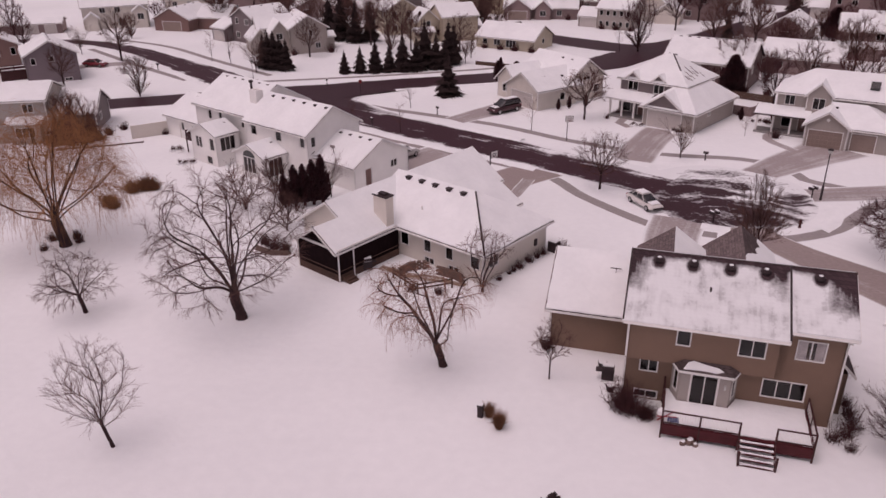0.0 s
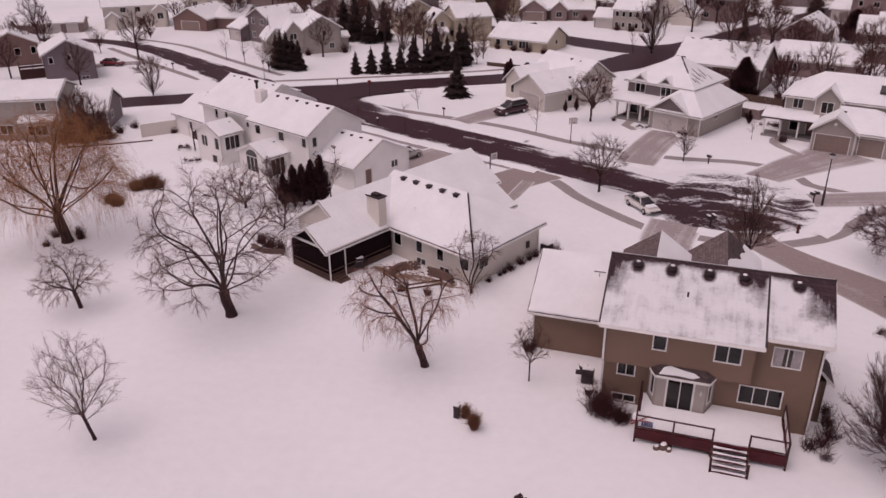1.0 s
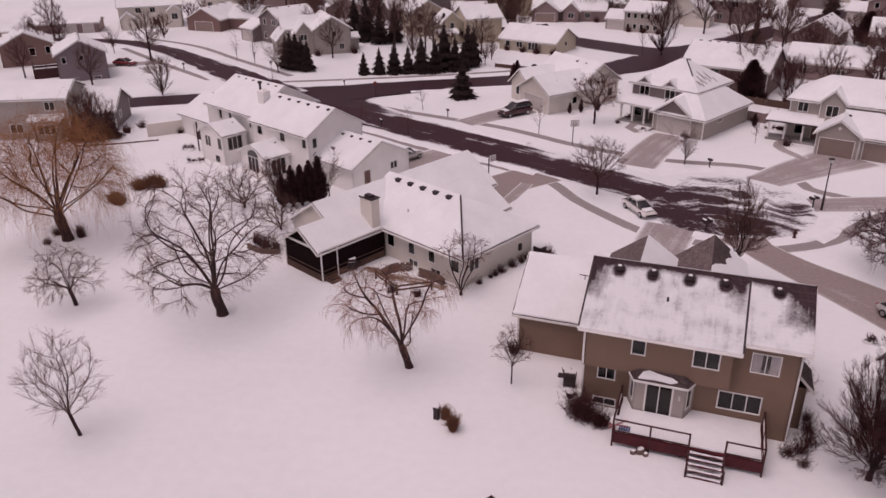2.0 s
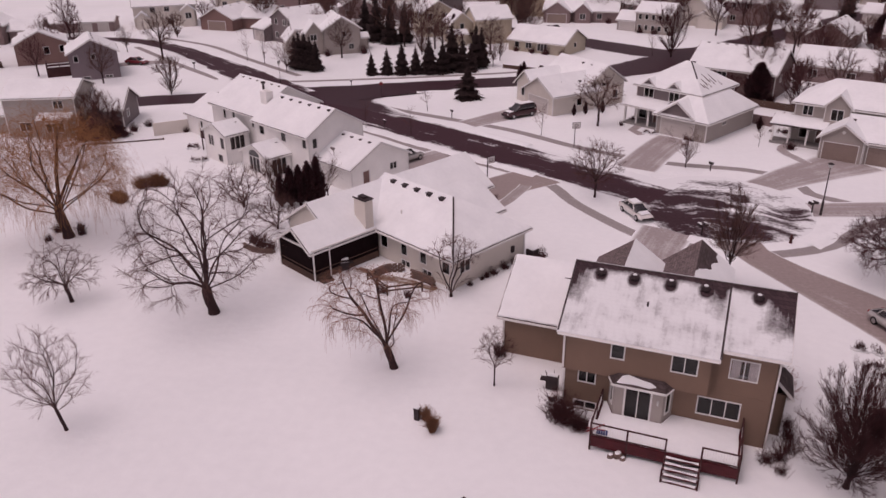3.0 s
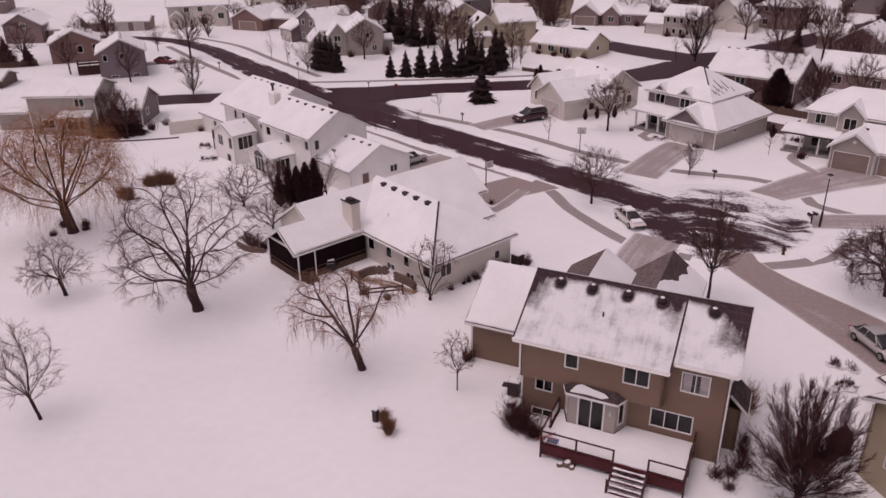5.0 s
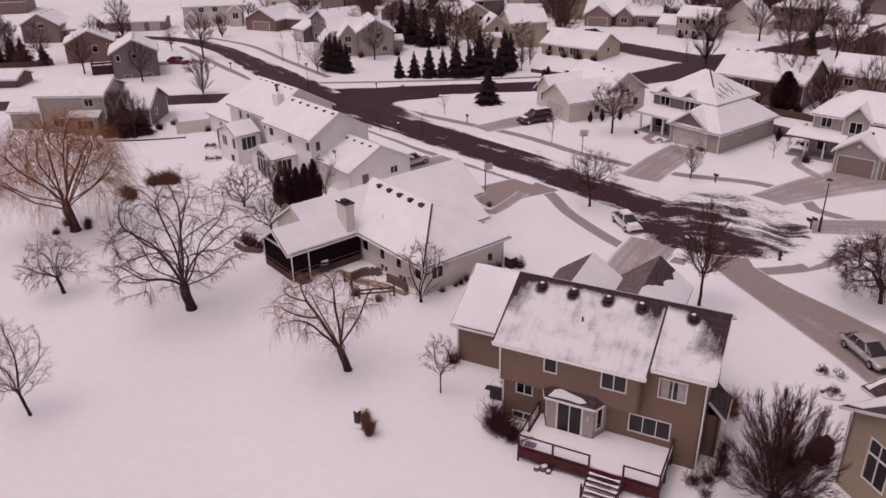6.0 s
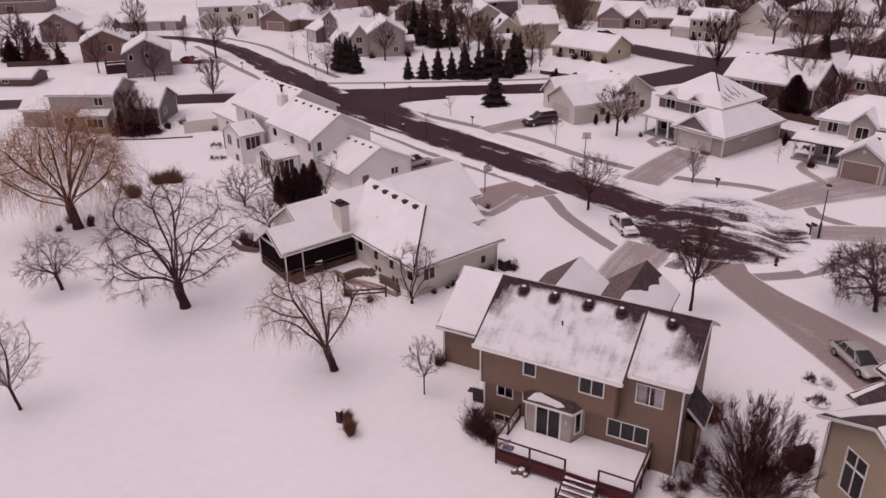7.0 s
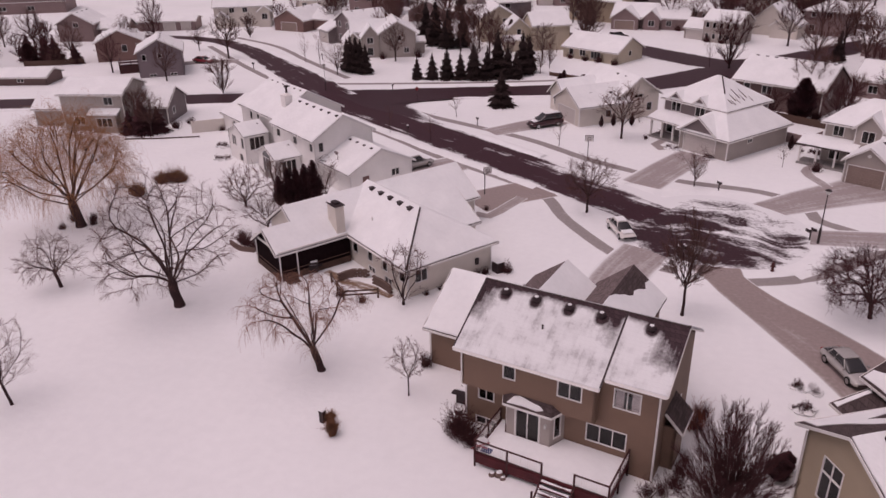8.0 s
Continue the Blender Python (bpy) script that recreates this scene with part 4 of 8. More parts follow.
        east = slope_part(hs, [(x1 + 0.25, 5.5, 5.5), (x1 + 0.25, far, 5.5), (xc, far, zr2), (xc, 5.5, zr2)], {1}, rng, None, x0 < 1)
        if x0 > 1:
            on = lambda v, y: (x1 + 0.25 + (xc - x1 - 0.25) * v, y, 5.5 + (zr2 - 5.5) * v + ROOF_T + 0.004)
            melt = [(0.0, 5.5), (0.0, far), (0.52, far), (0.56, far - 0.7), (0.47, far - 1.3), (0.6, far - 2.0), (0.66, far - 2.6), (0.62, far - 3.1), (0.78, far - 3.9), (0.93, far - 4.7), (1.0, 7.6), (1.0, 5.5)]
            part("snow", snow_sheet(Mb(), [on(v, y) for v, y in melt], {2, 3, 4, 5, 6, 7, 8}, 0.05, rng, 0.04), M["roof_snow"], east)
    # bay with the sliding door
    bx0, bx1, by = 3.45, 6.35, -0.5
    bay = [(2.95, 0.6), (bx0, by), (bx1, by), (6.85, 0.6)]
    w1 = Mb()
    wall(w1, bay[0], bay[1], 0.25, 3.3, [(0.35, 0.85, 1.5, 3.0)])
    part("bay_wall", w1, M["dun"], hs)
    part("bay_wall", wall(Mb(), bay[1], bay[2], 0.25, 3.3, [(0.66, 2.16, 1.0, 3.08)]), M["dun"], hs)
    part("bay_wall", wall(Mb(), bay[2], bay[3], 0.25, 3.3, [(0.35, 0.85, 1.5, 3.0)]), M["dun"], hs)
    for a, c in ((bay[0], bay[1]), (bay[2], bay[3])):
        d = (Vector(c) - Vector(a)).normalized()
        spot = Vector(a) + d * 0.6
        window(hs, pose(spot.x, spot.y, 1.5, 0, 0, math.degrees(math.atan2(d.y, d.x))), 0.5, 1.5, 1)
    door = window(hs, pose(bx0 + 1.41, by, 1.0), 1.5, 2.08, 2, 1, 0.1)
    door.name = "sliding_door"
    part("handle", box(Mb(), 0.04, 0.08, -0.07, -0.03, 0.9, 1.15), M["dark"], door)
    part("wall_lamp", box(Mb(), 6.0, 6.12, -0.66, -0.5, 2.35, 2.6), M["lamp_white"], hs, "white wall lantern")
    top = [(3.75, 0.6, 3.95), (6.05, 0.6, 3.95)]
    eave = [(2.7, 0.6, 3.3), (3.3, -0.75, 3.3), (6.5, -0.75, 3.3), (7.1, 0.6, 3.3)]
    part("bay_roof", slab(Mb(), [eave[0], eave[1], top[0]], (0, 0, 0.08)), M["shingle"], hs)
    br = part("bay_roof", slab(Mb(), [eave[1], eave[2], top[1], top[0]], (0, 0, 0.08)), M["shingle"], hs)
    part("snow", snow_sheet(Mb(), [(x, y, 3.385 + (y + 0.75) * 0.4815) for x, y in [(3.5, -0.66), (5.5, -0.66), (5.9, -0.5), (5.6, -0.32), (4.9, -0.2), (4.1, -0.05), (3.75, -0.2)]], set(range(7)), 0.06, rng, 0.03), M["roof_snow"], br)
    part("bay_roof", slab(Mb(), [eave[2], eave[3], top[1]], (0, 0, 0.08)), M["shingle"], hs)
    part("bay_trim", bar(bar(bar(Mb(), eave[0], eave[1], 0.06, 0.16), eave[1], eave[2], 0.06, 0.16), eave[2], eave[3], 0.06, 0.16), M["trim"], hs)
    # side bump-out with a lean-to roof
    block(hs, (12.46, 13.2, 2.2, 4.3), 0.0, 3.0, M["tan"], (), skip="W", corner=False)
    part("side_roof", slab(Mb(), [(13.6, 2.0, 2.85), (13.6, 4.5, 2.85), (12.46, 4.5, 4.0), (12.46, 2.0, 4.0)], (0, 0, 0.12)), M["shingle"], hs, "bare dark shingle lean-to roof")
    part("side_roof_trim", bar(bar(Mb(), (13.62, 1.97, 2.87), (12.5, 1.97, 4.02), 0.06, 0.16), (13.62, 1.97, 2.87), (13.62, 4.5, 2.87), 0.06, 0.14), M["trim"], hs)
    part("antenna", bar(bar(Mb(), (-1.4, 8.0, 4.6), (-1.4, 8.0, 5.5), 0.04), (-1.8, 8.0, 5.45), (-1.0, 8.0, 5.45), 0.05), M["dark"], hs, "small dark roof antenna")
    # deck
    dk = thing("deck", pose(11.81, 40.67, 0, 0, 0, -15.7), "red-stained timber deck covered in snow behind the tan house", "deck")
    x0, x1, y0, y1, z = 2.6, 11.0, -3.12, 0.56, 1.0
    for k in range(26):
        yy = y0 + (y1 - y0) * k / 26
        part("plank", box(Mb(), x0, x1, yy + 0.005, yy + (y1 - y0) / 26 - 0.005, z - 0.04, z - 0.005), M["deck_red"], dk)
    for a, c in (((x0, y0), (x1, y0)), ((x0, y0), (x0, y1)), ((x1, y0), (x1, y1))):
        part("joist", bar(Mb(), (*a, z - 0.17), (*c, z - 0.17), 0.06, 0.26), M["deck_red"], dk)
    part("snow", snow_sheet(Mb(), [(x0 + 0.05, y0 + 0.05, z), (x1 - 0.05, y0 + 0.05, z), (x1 - 0.05, y1, z), (6.9, y1, z), (6.4, -0.58, z), (3.4, -0.58, z), (2.9, y1, z), (x0 + 0.05, y1, z)], {0, 1, 7}, 0.08, rng), M["roof_snow"], dk)

    def post(x, y, low=0.0, high=1.98):
        part("post", box(Mb(), x - 0.05, x + 0.05, y - 0.05, y + 0.05, low, high), M["deck_dark"], dk)

    def rail(a, c):
        part("rail", bar(Mb(), (*a, 1.95), (*c, 1.95), 0.1, 0.05), M["deck_dark"], dk)
        part("rail", bar(Mb(), (*a, 1.15), (*c, 1.15), 0.05, 0.07), M["deck_dark"], dk)
        n = max(2, int((Vector(c) - Vector(a)).length / 0.14))
        bal = shared("baluster", lambda: data_of("baluster", box(Mb(), -0.008, 0.008, -0.008, 0.008, 1.16, 1.93), M["trim"]))
        for k in range(1, n):
            q = Vector(a).lerp(Vector(c), k / n)
            part("baluster", bal, None, dk, "", pose(q.x, q.y, 0))
    for p in ((x0, y0), (4.75, y0), (6.95, y0), (8.95, y0), (x1, y0), (x0, -1.3), (x0, y1 - 0.1), (x1, -1.3), (x1, y1 - 0.1)):
        post(*p)
    rail((x0, y0), (4.75, y0)), rail((4.75, y0), (6.95, y0)), rail((8.95, y0), (x1, y0))
    rail((x0, y0), (x0, y1 - 0.1)), rail((x1, y0), (x1, y1 - 0.1))
    part("skirt", box(Mb(), x0 + 0.04, 6.95, y0 + 0.02, y0 + 0.05, 0.25, 0.72), M["deck_red"], dk)
    part("skirt", box(Mb(), 8.95, x1 - 0.04, y0 + 0.02, y0 + 0.05, 0.25, 0.72), M["deck_red"], dk)
    for k in range(5):
        zz, yy = 0.83 - 0.19 * k, y0 - 0.28 * (k + 1)
        st = part("step", box(Mb(), 6.98, 8.92, yy, yy + 0.24, zz - 0.04, zz), M["deck_red"], dk)
        part("snow", snow_sheet(Mb(), [(7.02, yy + 0.02, zz + 0.002), (8.88, yy + 0.02, zz + 0.002), (8.88, yy + 0.22, zz + 0.002), (7.02, yy + 0.22, zz + 0.002)], {0, 1, 2, 3}, 0.05, rng, 0.02), M["roof_snow"], st)
    for x in (6.95, 8.95):
        part("stringer", slab(Mb(), [(x - 0.03, y0, 0.96), (x - 0.03, y0 - 1.45, 0.0), (x - 0.03, y0 - 1.2, 0.0), (x - 0.03, y0, 0.62)], (0.06, 0, 0)), M["deck_dark"], dk)
        part("post", box(Mb(), x - 0.05, x + 0.05, y0 - 1.42, y0 - 1.32, 0, 0.95), M["deck_dark"], dk)
    return hs


tan_house()


# ---------------------------------------------------------------- the low cream house with the screened porch
def cream_house():
    hs = house_at("house", "low cream house with hipped snow roof, chimney and screened porch", 3.5, 56.6, -39.8)
    rng = random.Random(8)
    win = [("S", -8.9, 1.15, 0.9, 1.35, "w1"), ("S", -6.2, 1.2, 0.75, 1.2, "w1"), ("S", -3.7, 1.2, 0.75, 1.2, "w1"), ("S", -0.9, 1.2, 0.9, 1.1, "w1"),
           ("S", -6.0, 0.12, 1.1, 0.55, "w2"), ("S", -3.2, 0.12, 1.1, 0.55, "w2"), ("E", 1.4, 1.2, 1.2, 1.1, "w2")]
    block(hs, (-10.0, 0.0, 0.0, 9.2), 0, 2.95, M["cream"], win, skip="W")
    hip_roof(hs, (-13.4, 0.0, 0.0, 9.2), 2.95, 5.7, "x", rng, 0.5, "hi")
    part("hip_cap", bar(Mb(), (0.42, -0.42, 2.95), (-4.45, 4.5, 5.9), 0.14, 0.12), M["dark"], hs, "bare dark hip line")
    block(hs, (-17.2, -10.05, -4.6, 15.2), 0, 2.95, M["cream"], [("S", -15.6, 1.2, 1.2, 1.3, "w2"), ("N", -13.5, 0.02, 4.9, 2.2, "garage")], skip="")
    block(hs, (-10.0, -4.6, 9.25, 11.0), 0, 2.95, M["cream"], (), skip="SW", corner=False)
    part("gable", slab(Mb(), [(-10.0, 11.0, 2.95), (-4.6, 11.0, 2.95), (-8.2, 11.0, 5.08)], (0, -0.18, 0)), M["cream"], hs)
    zr, xr = 5.32, -13.6
    s = (zr - 2.95) / 3.6
    xe, xw, y0, yf = -9.45, -17.75, -7.8, 15.55
    ze = 2.95 - s * 0.55
    slope_part(hs, [(xe, y0, ze), (xe, yf, ze), (xr, yf, zr), (xr, -4.95, zr), (-12.0, -4.95, zr - s * 1.6), (-12.0, y0, zr - s * 1.6)], {0, 1, 3, 5}, rng)
    slope_part(hs, [(xw, yf, ze), (xw, -4.95, ze), (xr, -4.95, zr), (xr, yf, zr)], {0, 1, 3}, rng)
    slope_part(hs, [(-15.0, -4.95, zr - s * 4.6), (-15.0, y0, zr - s * 4.6), (-12.0, y0, zr - s * 1.6), (-12.0, -4.95, zr - s * 1.6)], {0, 1}, rng)
    for yy, v in ((-4.6, 0.18), (15.2, -0.18)):
        part("gable", slab(Mb(), [(-17.2, yy, 2.95), (-10.05, yy, 2.95), (xr, yy, zr)], (0, v, 0)), M["cream"], hs)
    fascia(hs, [((xe, y0 - 0.02, ze), (-12.0, y0 - 0.02, zr - s * 1.6)), ((-15.0, y0 - 0.02, zr - s * 4.6), (-12.0, y0 - 0.02, zr - s * 1.6)), ((xe + 0.02, y0, ze), (xe + 0.02, yf, ze)),
                ((xw, -4.97, ze), (xr, -4.97, zr)), ((-12.0, -4.97, zr - s * 1.6), (xr, -4.97, zr)), ((xe, yf + 0.02, ze), (xr, yf + 0.02, zr)), ((xw, yf + 0.02, ze), (xr, yf + 0.02, zr))])
    slope_part(hs, [(-4.1, 9.4, 2.66), (-4.1, 11.35, 2.66), (-8.2, 11.35, 5.1), (-8.2, 5.6, 5.1), (-5.9, 7.0, 3.73)], {0, 1}, rng)
    slope_part(hs, [(-9.6, 11.35, 4.27), (-9.6, 5.6, 4.27), (-8.2, 5.6, 5.1), (-8.2, 11.35, 5.1)], {3}, rng)
    fascia(hs, [((-4.08, 9.6, 2.66), (-4.08, 11.35, 2.66)), ((-4.1, 11.37, 2.66), (-8.2, 11.37, 5.1))])
    roof_vents(hs, lerp_spots((-12.0, 4.0, 5.6), (-5.4, 4.0, 5.6), 5), 0.46)
    # chimney
    ch = part("chimney", box(Mb(), -11.3, -9.75, -1.35, -0.45, 2.9, 5.68), M["cream"], hs, "cream sided chimney with a dark metal cap")
    part("chimney_cap", box(box(Mb(), -11.38, -9.67, -1.43, -0.37, 5.68, 5.78), -10.9, -10.1, -1.15, -0.65, 5.78, 5.96), M["dark"], ch)
    part("snow", snow_sheet(Mb(), [(-11.35, -1.4, 5.784), (-10.8, -1.4, 5.784), (-10.8, -0.4, 5.784), (-11.35, -0.4, 5.784)], {0, 1, 2, 3}, 0.06, rng), M["roof_snow"], ch)
    # screened porch
    x0, x1, y0, y1 = -14.7, -9.5, -7.4, -4.75
    part("porch_floor", box(Mb(), x0, x1, y0, -0.3, 0.35, 0.5), M["wood"], hs)
    part("porch_skirt", box(box(box(Mb(), x0, x1, y0, y0 + 0.06, 0.0, 0.62), x0, x0 + 0.06, y0 + 0.06, y1, 0.0, 0.62), x1 - 0.06, x1, y0 + 0.06, -0.2, 0.0, 0.62), M["wood"], hs, "brown board skirt of the porch")
    part("screen", box(Mb(), x0 + 0.03, x1 - 0.03, y0 + 0.03, y0 + 0.05, 0.62, 2.85), M["screen"], hs)
    part("screen", box(Mb(), x1 - 0.05, x1 - 0.03, y0 + 0.05, -0.2, 0.62, 2.85), M["screen"], hs)
    part("screen", slab(Mb(), [(x0 + 0.1, y0 + 0.03, 2.85), (x1 - 0.1, y0 + 0.03, 2.85), (-12.0, y0 + 0.03, 4.2)], (0, 0.02, 0)), M["screen"], hs)
    for x, y in ((x0, y0), (x1, y0), (x1, -5.7)):
        part("porch_post", box(Mb(), x - 0.05, x + 0.05, y - 0.05, y + 0.05, 0.0, 2.95), M["trim"], hs)
    part("porch_rail", bar(bar(Mb(), (x0, y0 - 0.03, 0.98), (x1, y0 - 0.03, 0.98), 0.05, 0.07), (x1 + 0.03, y0, 0.98), (x1 + 0.03, -0.2, 0.98), 0.05, 0.07), M["wood"], hs)
    part("porch_beam", bar(bar(Mb(), (x0, y0 - 0.02, 2.9), (x1, y0 - 0.02, 2.9), 0.12, 0.18), (x1 + 0.02, y0, 2.9), (x1 + 0.02, -0.2, 2.9), 0.12, 0.18), M["trim"], hs)
    for k in range(3):
        part("step", box(Mb(), x1 + 0.05 + 0.28 * k, x1 + 0.33 + 0.28 * k, y0 + 0.3, y0 + 1.4, 0.0, 0.42 - 0.14 * k), M["wood"], hs)
    part("meter_box", box(Mb(), 0.01, 0.16, 7.3, 7.65, 1.0, 1.6), M["dark"], hs, "small dark meter box on the wall")
    part("gutter", bar(Mb(), (-9.9, -0.56, 2.68), (0.4, -0.56, 2.68), 0.1, 0.1), M["trim"], hs)
    part("downpipe", bar(Mb(), (-0.06, -0.06, 2.7), (-0.06, -0.06, 0.1), 0.08), M["trim"], hs)
    part("vent_pipe", ring(Mb(), [(-8.2, 1.6, 3.9, 0.06, 0.06), (-8.2, 1.6, 4.5, 0.06, 0.06)], 8), M["trim"], hs)
    return hs


cream_house()


# ---------------------------------------------------------------- the white twin house
def white_twin():
    hs = house_at("house", "white two-storey twin house with stepped snowy roofs and sunrooms", -12.87, 84.7, -38.6)
    rng = random.Random(9)
    W = M["white"]
    block(hs, (0.0, 6.4, -3.0, 5.6), 0, 2.75, W, [("E", 3.2, 1.35, 1.0, 0.8, "w2"), ("E", -0.9, 0.1, 0.9, 2.0, "door"), ("N", 3.2, 0.02, 4.9, 2.2, "garage")], skip="W")
    gable_roof(hs, (-2.5, 6.4, -3.0, 5.6), 2.75, 4.85, "x", W, rng, 0.4, 0.3, "hi")
    roof_vents(hs, lerp_spots((0.6, 0.75, 4.72), (5.3, 0.75, 4.72), 4))
    block(hs, (-10.9, 0.0, -3.9, 4.2), 0, 5.4, W, [("S", -9.4, 3.9, 0.95, 1.15, "w1"), ("S", -4.9, 3.9, 0.95, 1.15, "w1"), ("S", -0.8, 3.9, 0.7, 1.15, "w1"), ("E", -3.0, 3.9, 0.6, 1.1, "w1")], skip="W")
    gable_roof(hs, (-10.9, 0.0, -3.9, 4.2), 5.4, 7.75, "x", W, rng, 0.4, 0.3, "lohi")
    roof_vents(hs, lerp_spots((-9.6, -0.35, 7.65), (-0.4, -0.35, 7.65), 6))
    block(hs, (-22.0, -11.6, -3.2, 6.6), 0, 5.6, W, [("S", -19.0, 4.0, 0.6, 1.15, "w1"), ("S", -16.8, 4.0, 0.6, 1.15, "w1"), ("S", -12.4, 4.0, 0.5, 1.1, "w1")])
    gable_roof(hs, (-22.0, -11.6, -3.2, 6.6), 5.6, 8.3, "x", W, rng, 0.4, 0.3, "lohi")
    roof_vents(hs, lerp_spots((-20.8, 1.35, 8.2), (-12.6, 1.35, 8.2), 6))
    part("chimney", ring(Mb(), [(-14.5, 0.2, 7.6, 0.15, 0.15), (-14.5, 0.2, 8.6, 0.15, 0.15), (-14.5, 0.2, 8.62, 0.28, 0.28), (-14.5, 0.2, 8.85, 0.28, 0.28)], 10), M["dark"], hs)
    block(hs, (-29.8, -22.0, -3.0, 5.4), 0, 2.75, W, [("S", -26.0, 1.2, 0.6, 1.0, "w1"), ("S", -23.6, 1.2, 0.5, 0.9, "w1")], skip="E")
    gable_roof(hs, (-29.8, -22.0, -3.0, 5.4), 2.75, 4.85, "x", W, rng, 0.4, 0.3, "lo")
    roof_vents(hs, [(-27.5, 0.9, 4.7)])
    for x0, x1, ze, zr, z0, z1 in ((-8.8, -3.7, 2.75, 3.9, 0.0, 1), (-17.4, -12.5, 3.7, 4.75, 0.0, 2)):
        xc = (x0 + x1) / 2
        ops = [("S", xc, ze - 2.0, 2.1, 1.75, "w3"), ("E", -5.6, ze - 2.3, 1.9, 2.0, "w3")]
        if z1 == 2:
            ops = [("S", xc - 0.9, ze - 1.75, 1.2, 1.3, "w2"), ("S", xc + 1.7, ze - 1.75, 0.8, 1.4, "w1"), ("S", xc + 0.9, 0.15, 1.0, 0.9, "w1"), ("E", -5.6, ze - 1.9, 2.0, 1.6, "w3")]
        block(hs, (x0, x1, -7.3, -3.95), z0, ze, W, ops, skip="N")
        gable_roof(hs, (x0, x1, -7.3, -3.9), ze, zr, "y", W, rng, 0.3, 0.25, "lo")
        roof_vents(hs, [(xc + 0.7, -4.6, zr - 0.25), (xc - 0.8, -4.4, zr - 0.3)], 0.25)
    arch = Mb()
    xc = -6.25
    pts = [(xc + 1.05 * math.cos(a), -7.34, 2.6 + 0.75 * math.sin(a)) for a in [math.pi * k / 10 for k in range(11)]]
    part("arched_light", slab(arch, pts, (0, 0.06, 0)), M["carglass"], hs)
    dish = Mb()
    ring(dish, [(2.4, -2.2, 3.3, 0.03, 0.03), (2.4, -2.2, 4.0, 0.03, 0.03)], 6)
    ring(dish, [(2.4, -2.3, 4.0, 0.08, 0.05), (2.4, -2.35, 4.2, 0.42, 0.12), (2.4, -2.3, 4.35, 0.4, 0.1)], 12)
    part("satellite_dish", dish, M["grey"], hs, "grey satellite dish on a short mast")
    part("valley_trim", bar(bar(Mb(), (-0.02, -3.4, 3.1), (-0.3, 0.3, 5.05), 0.12, 0.08), (0.1, -3.3, 2.95), (1.3, -3.2, 3.1), 0.1, 0.06), M["dark"], hs, "bare dark valley line on the roof")
    part("cable_mast", bar(Mb(), (-0.6, -1.6, 4.2), (-0.6, -1.6, 5.1), 0.05), M["dark"], hs)
    part("chimney", box(box(Mb(), -12.6, -11.3, -1.6, -0.6, 5.0, 8.3), -12.3, -11.6, -1.3, -0.9, 8.3, 8.45), W, hs, "white sided chimney")
    bal = thing("balcony", pose(-12.87, 84.7, 0, 0, 0, -38.6), "small dark timber balcony deck on the white house", "deck")
    part("platform", box(Mb(), -20.6, -17.5, -6.2, -3.3, 1.7, 1.9), M["deck_dark"], bal)
    for x, y in ((-20.5, -6.1), (-17.6, -6.1), (-20.5, -3.4)):
        part("post", box(Mb(), x - 0.06, x + 0.06, y - 0.06, y + 0.06, 0, 2.9), M["deck_dark"], bal)
    for a, c in (((-20.5, -6.1), (-17.6, -6.1)), ((-20.5, -6.1), (-20.5, -3.4))):
        part("rail", bar(bar(Mb(), (*a, 2.85), (*c, 2.85), 0.1, 0.08), (*a, 2.3), (*c, 2.3), 0.05, 0.5), M["deck_dark"], bal)
    return hs


white_twin()


# ---------------------------------------------------------------- houses across the street
def van_house():
    hs = house_at("house", "cream single-storey house with snowy cross-gabled roof", 13.3, 112.0, 36)
    rng = random.Random(12)
    W = M["cream"]
    block(hs, (0, 8, 0, 7.2), 0, 2.95, W, [("W", 3.6, 0.02, 4.8, 2.2, "garage"), ("S", 5.0, 1.0, 0.9, 1.0, "w1")], skip="E")
    gable_roof(hs, (0, 9, 0, 7.2), 2.95, 5.0, "x", W, rng, 0.45, 0.35, "lo")
    block(hs, (7.0, 14.2, 0.6, 11.5), 0, 3.6, W, [("S", 10.5, 3.15, 1.5, 1.0, "w2"), ("S", 12.6, 1.0, 0.9, 1.2, "w1")], skip="")
    gable_roof(hs, (7.0, 14.2, 0.6, 11.5), 3.6, 6.1, "y", W, rng, 0.45, 0.4, "lohi")
    block(hs, (1.5, 7.0, 7.2, 11.2), 0, 2.9, W, [("W", 9.2, 1.0, 1.6, 1.3, "w2")], skip="E")
    gable_roof(hs, (1.5, 8, 6.8, 11.4), 2.9, 4.9, "x", W, rng, 0.45, 0.35, "lo")
    roof_vents(hs, [(6.2, 1.6, 4.1), (10.0, 3.4, 5.75), (9.9, 5.4, 5.8), (3.0, 2.2, 4.2)])


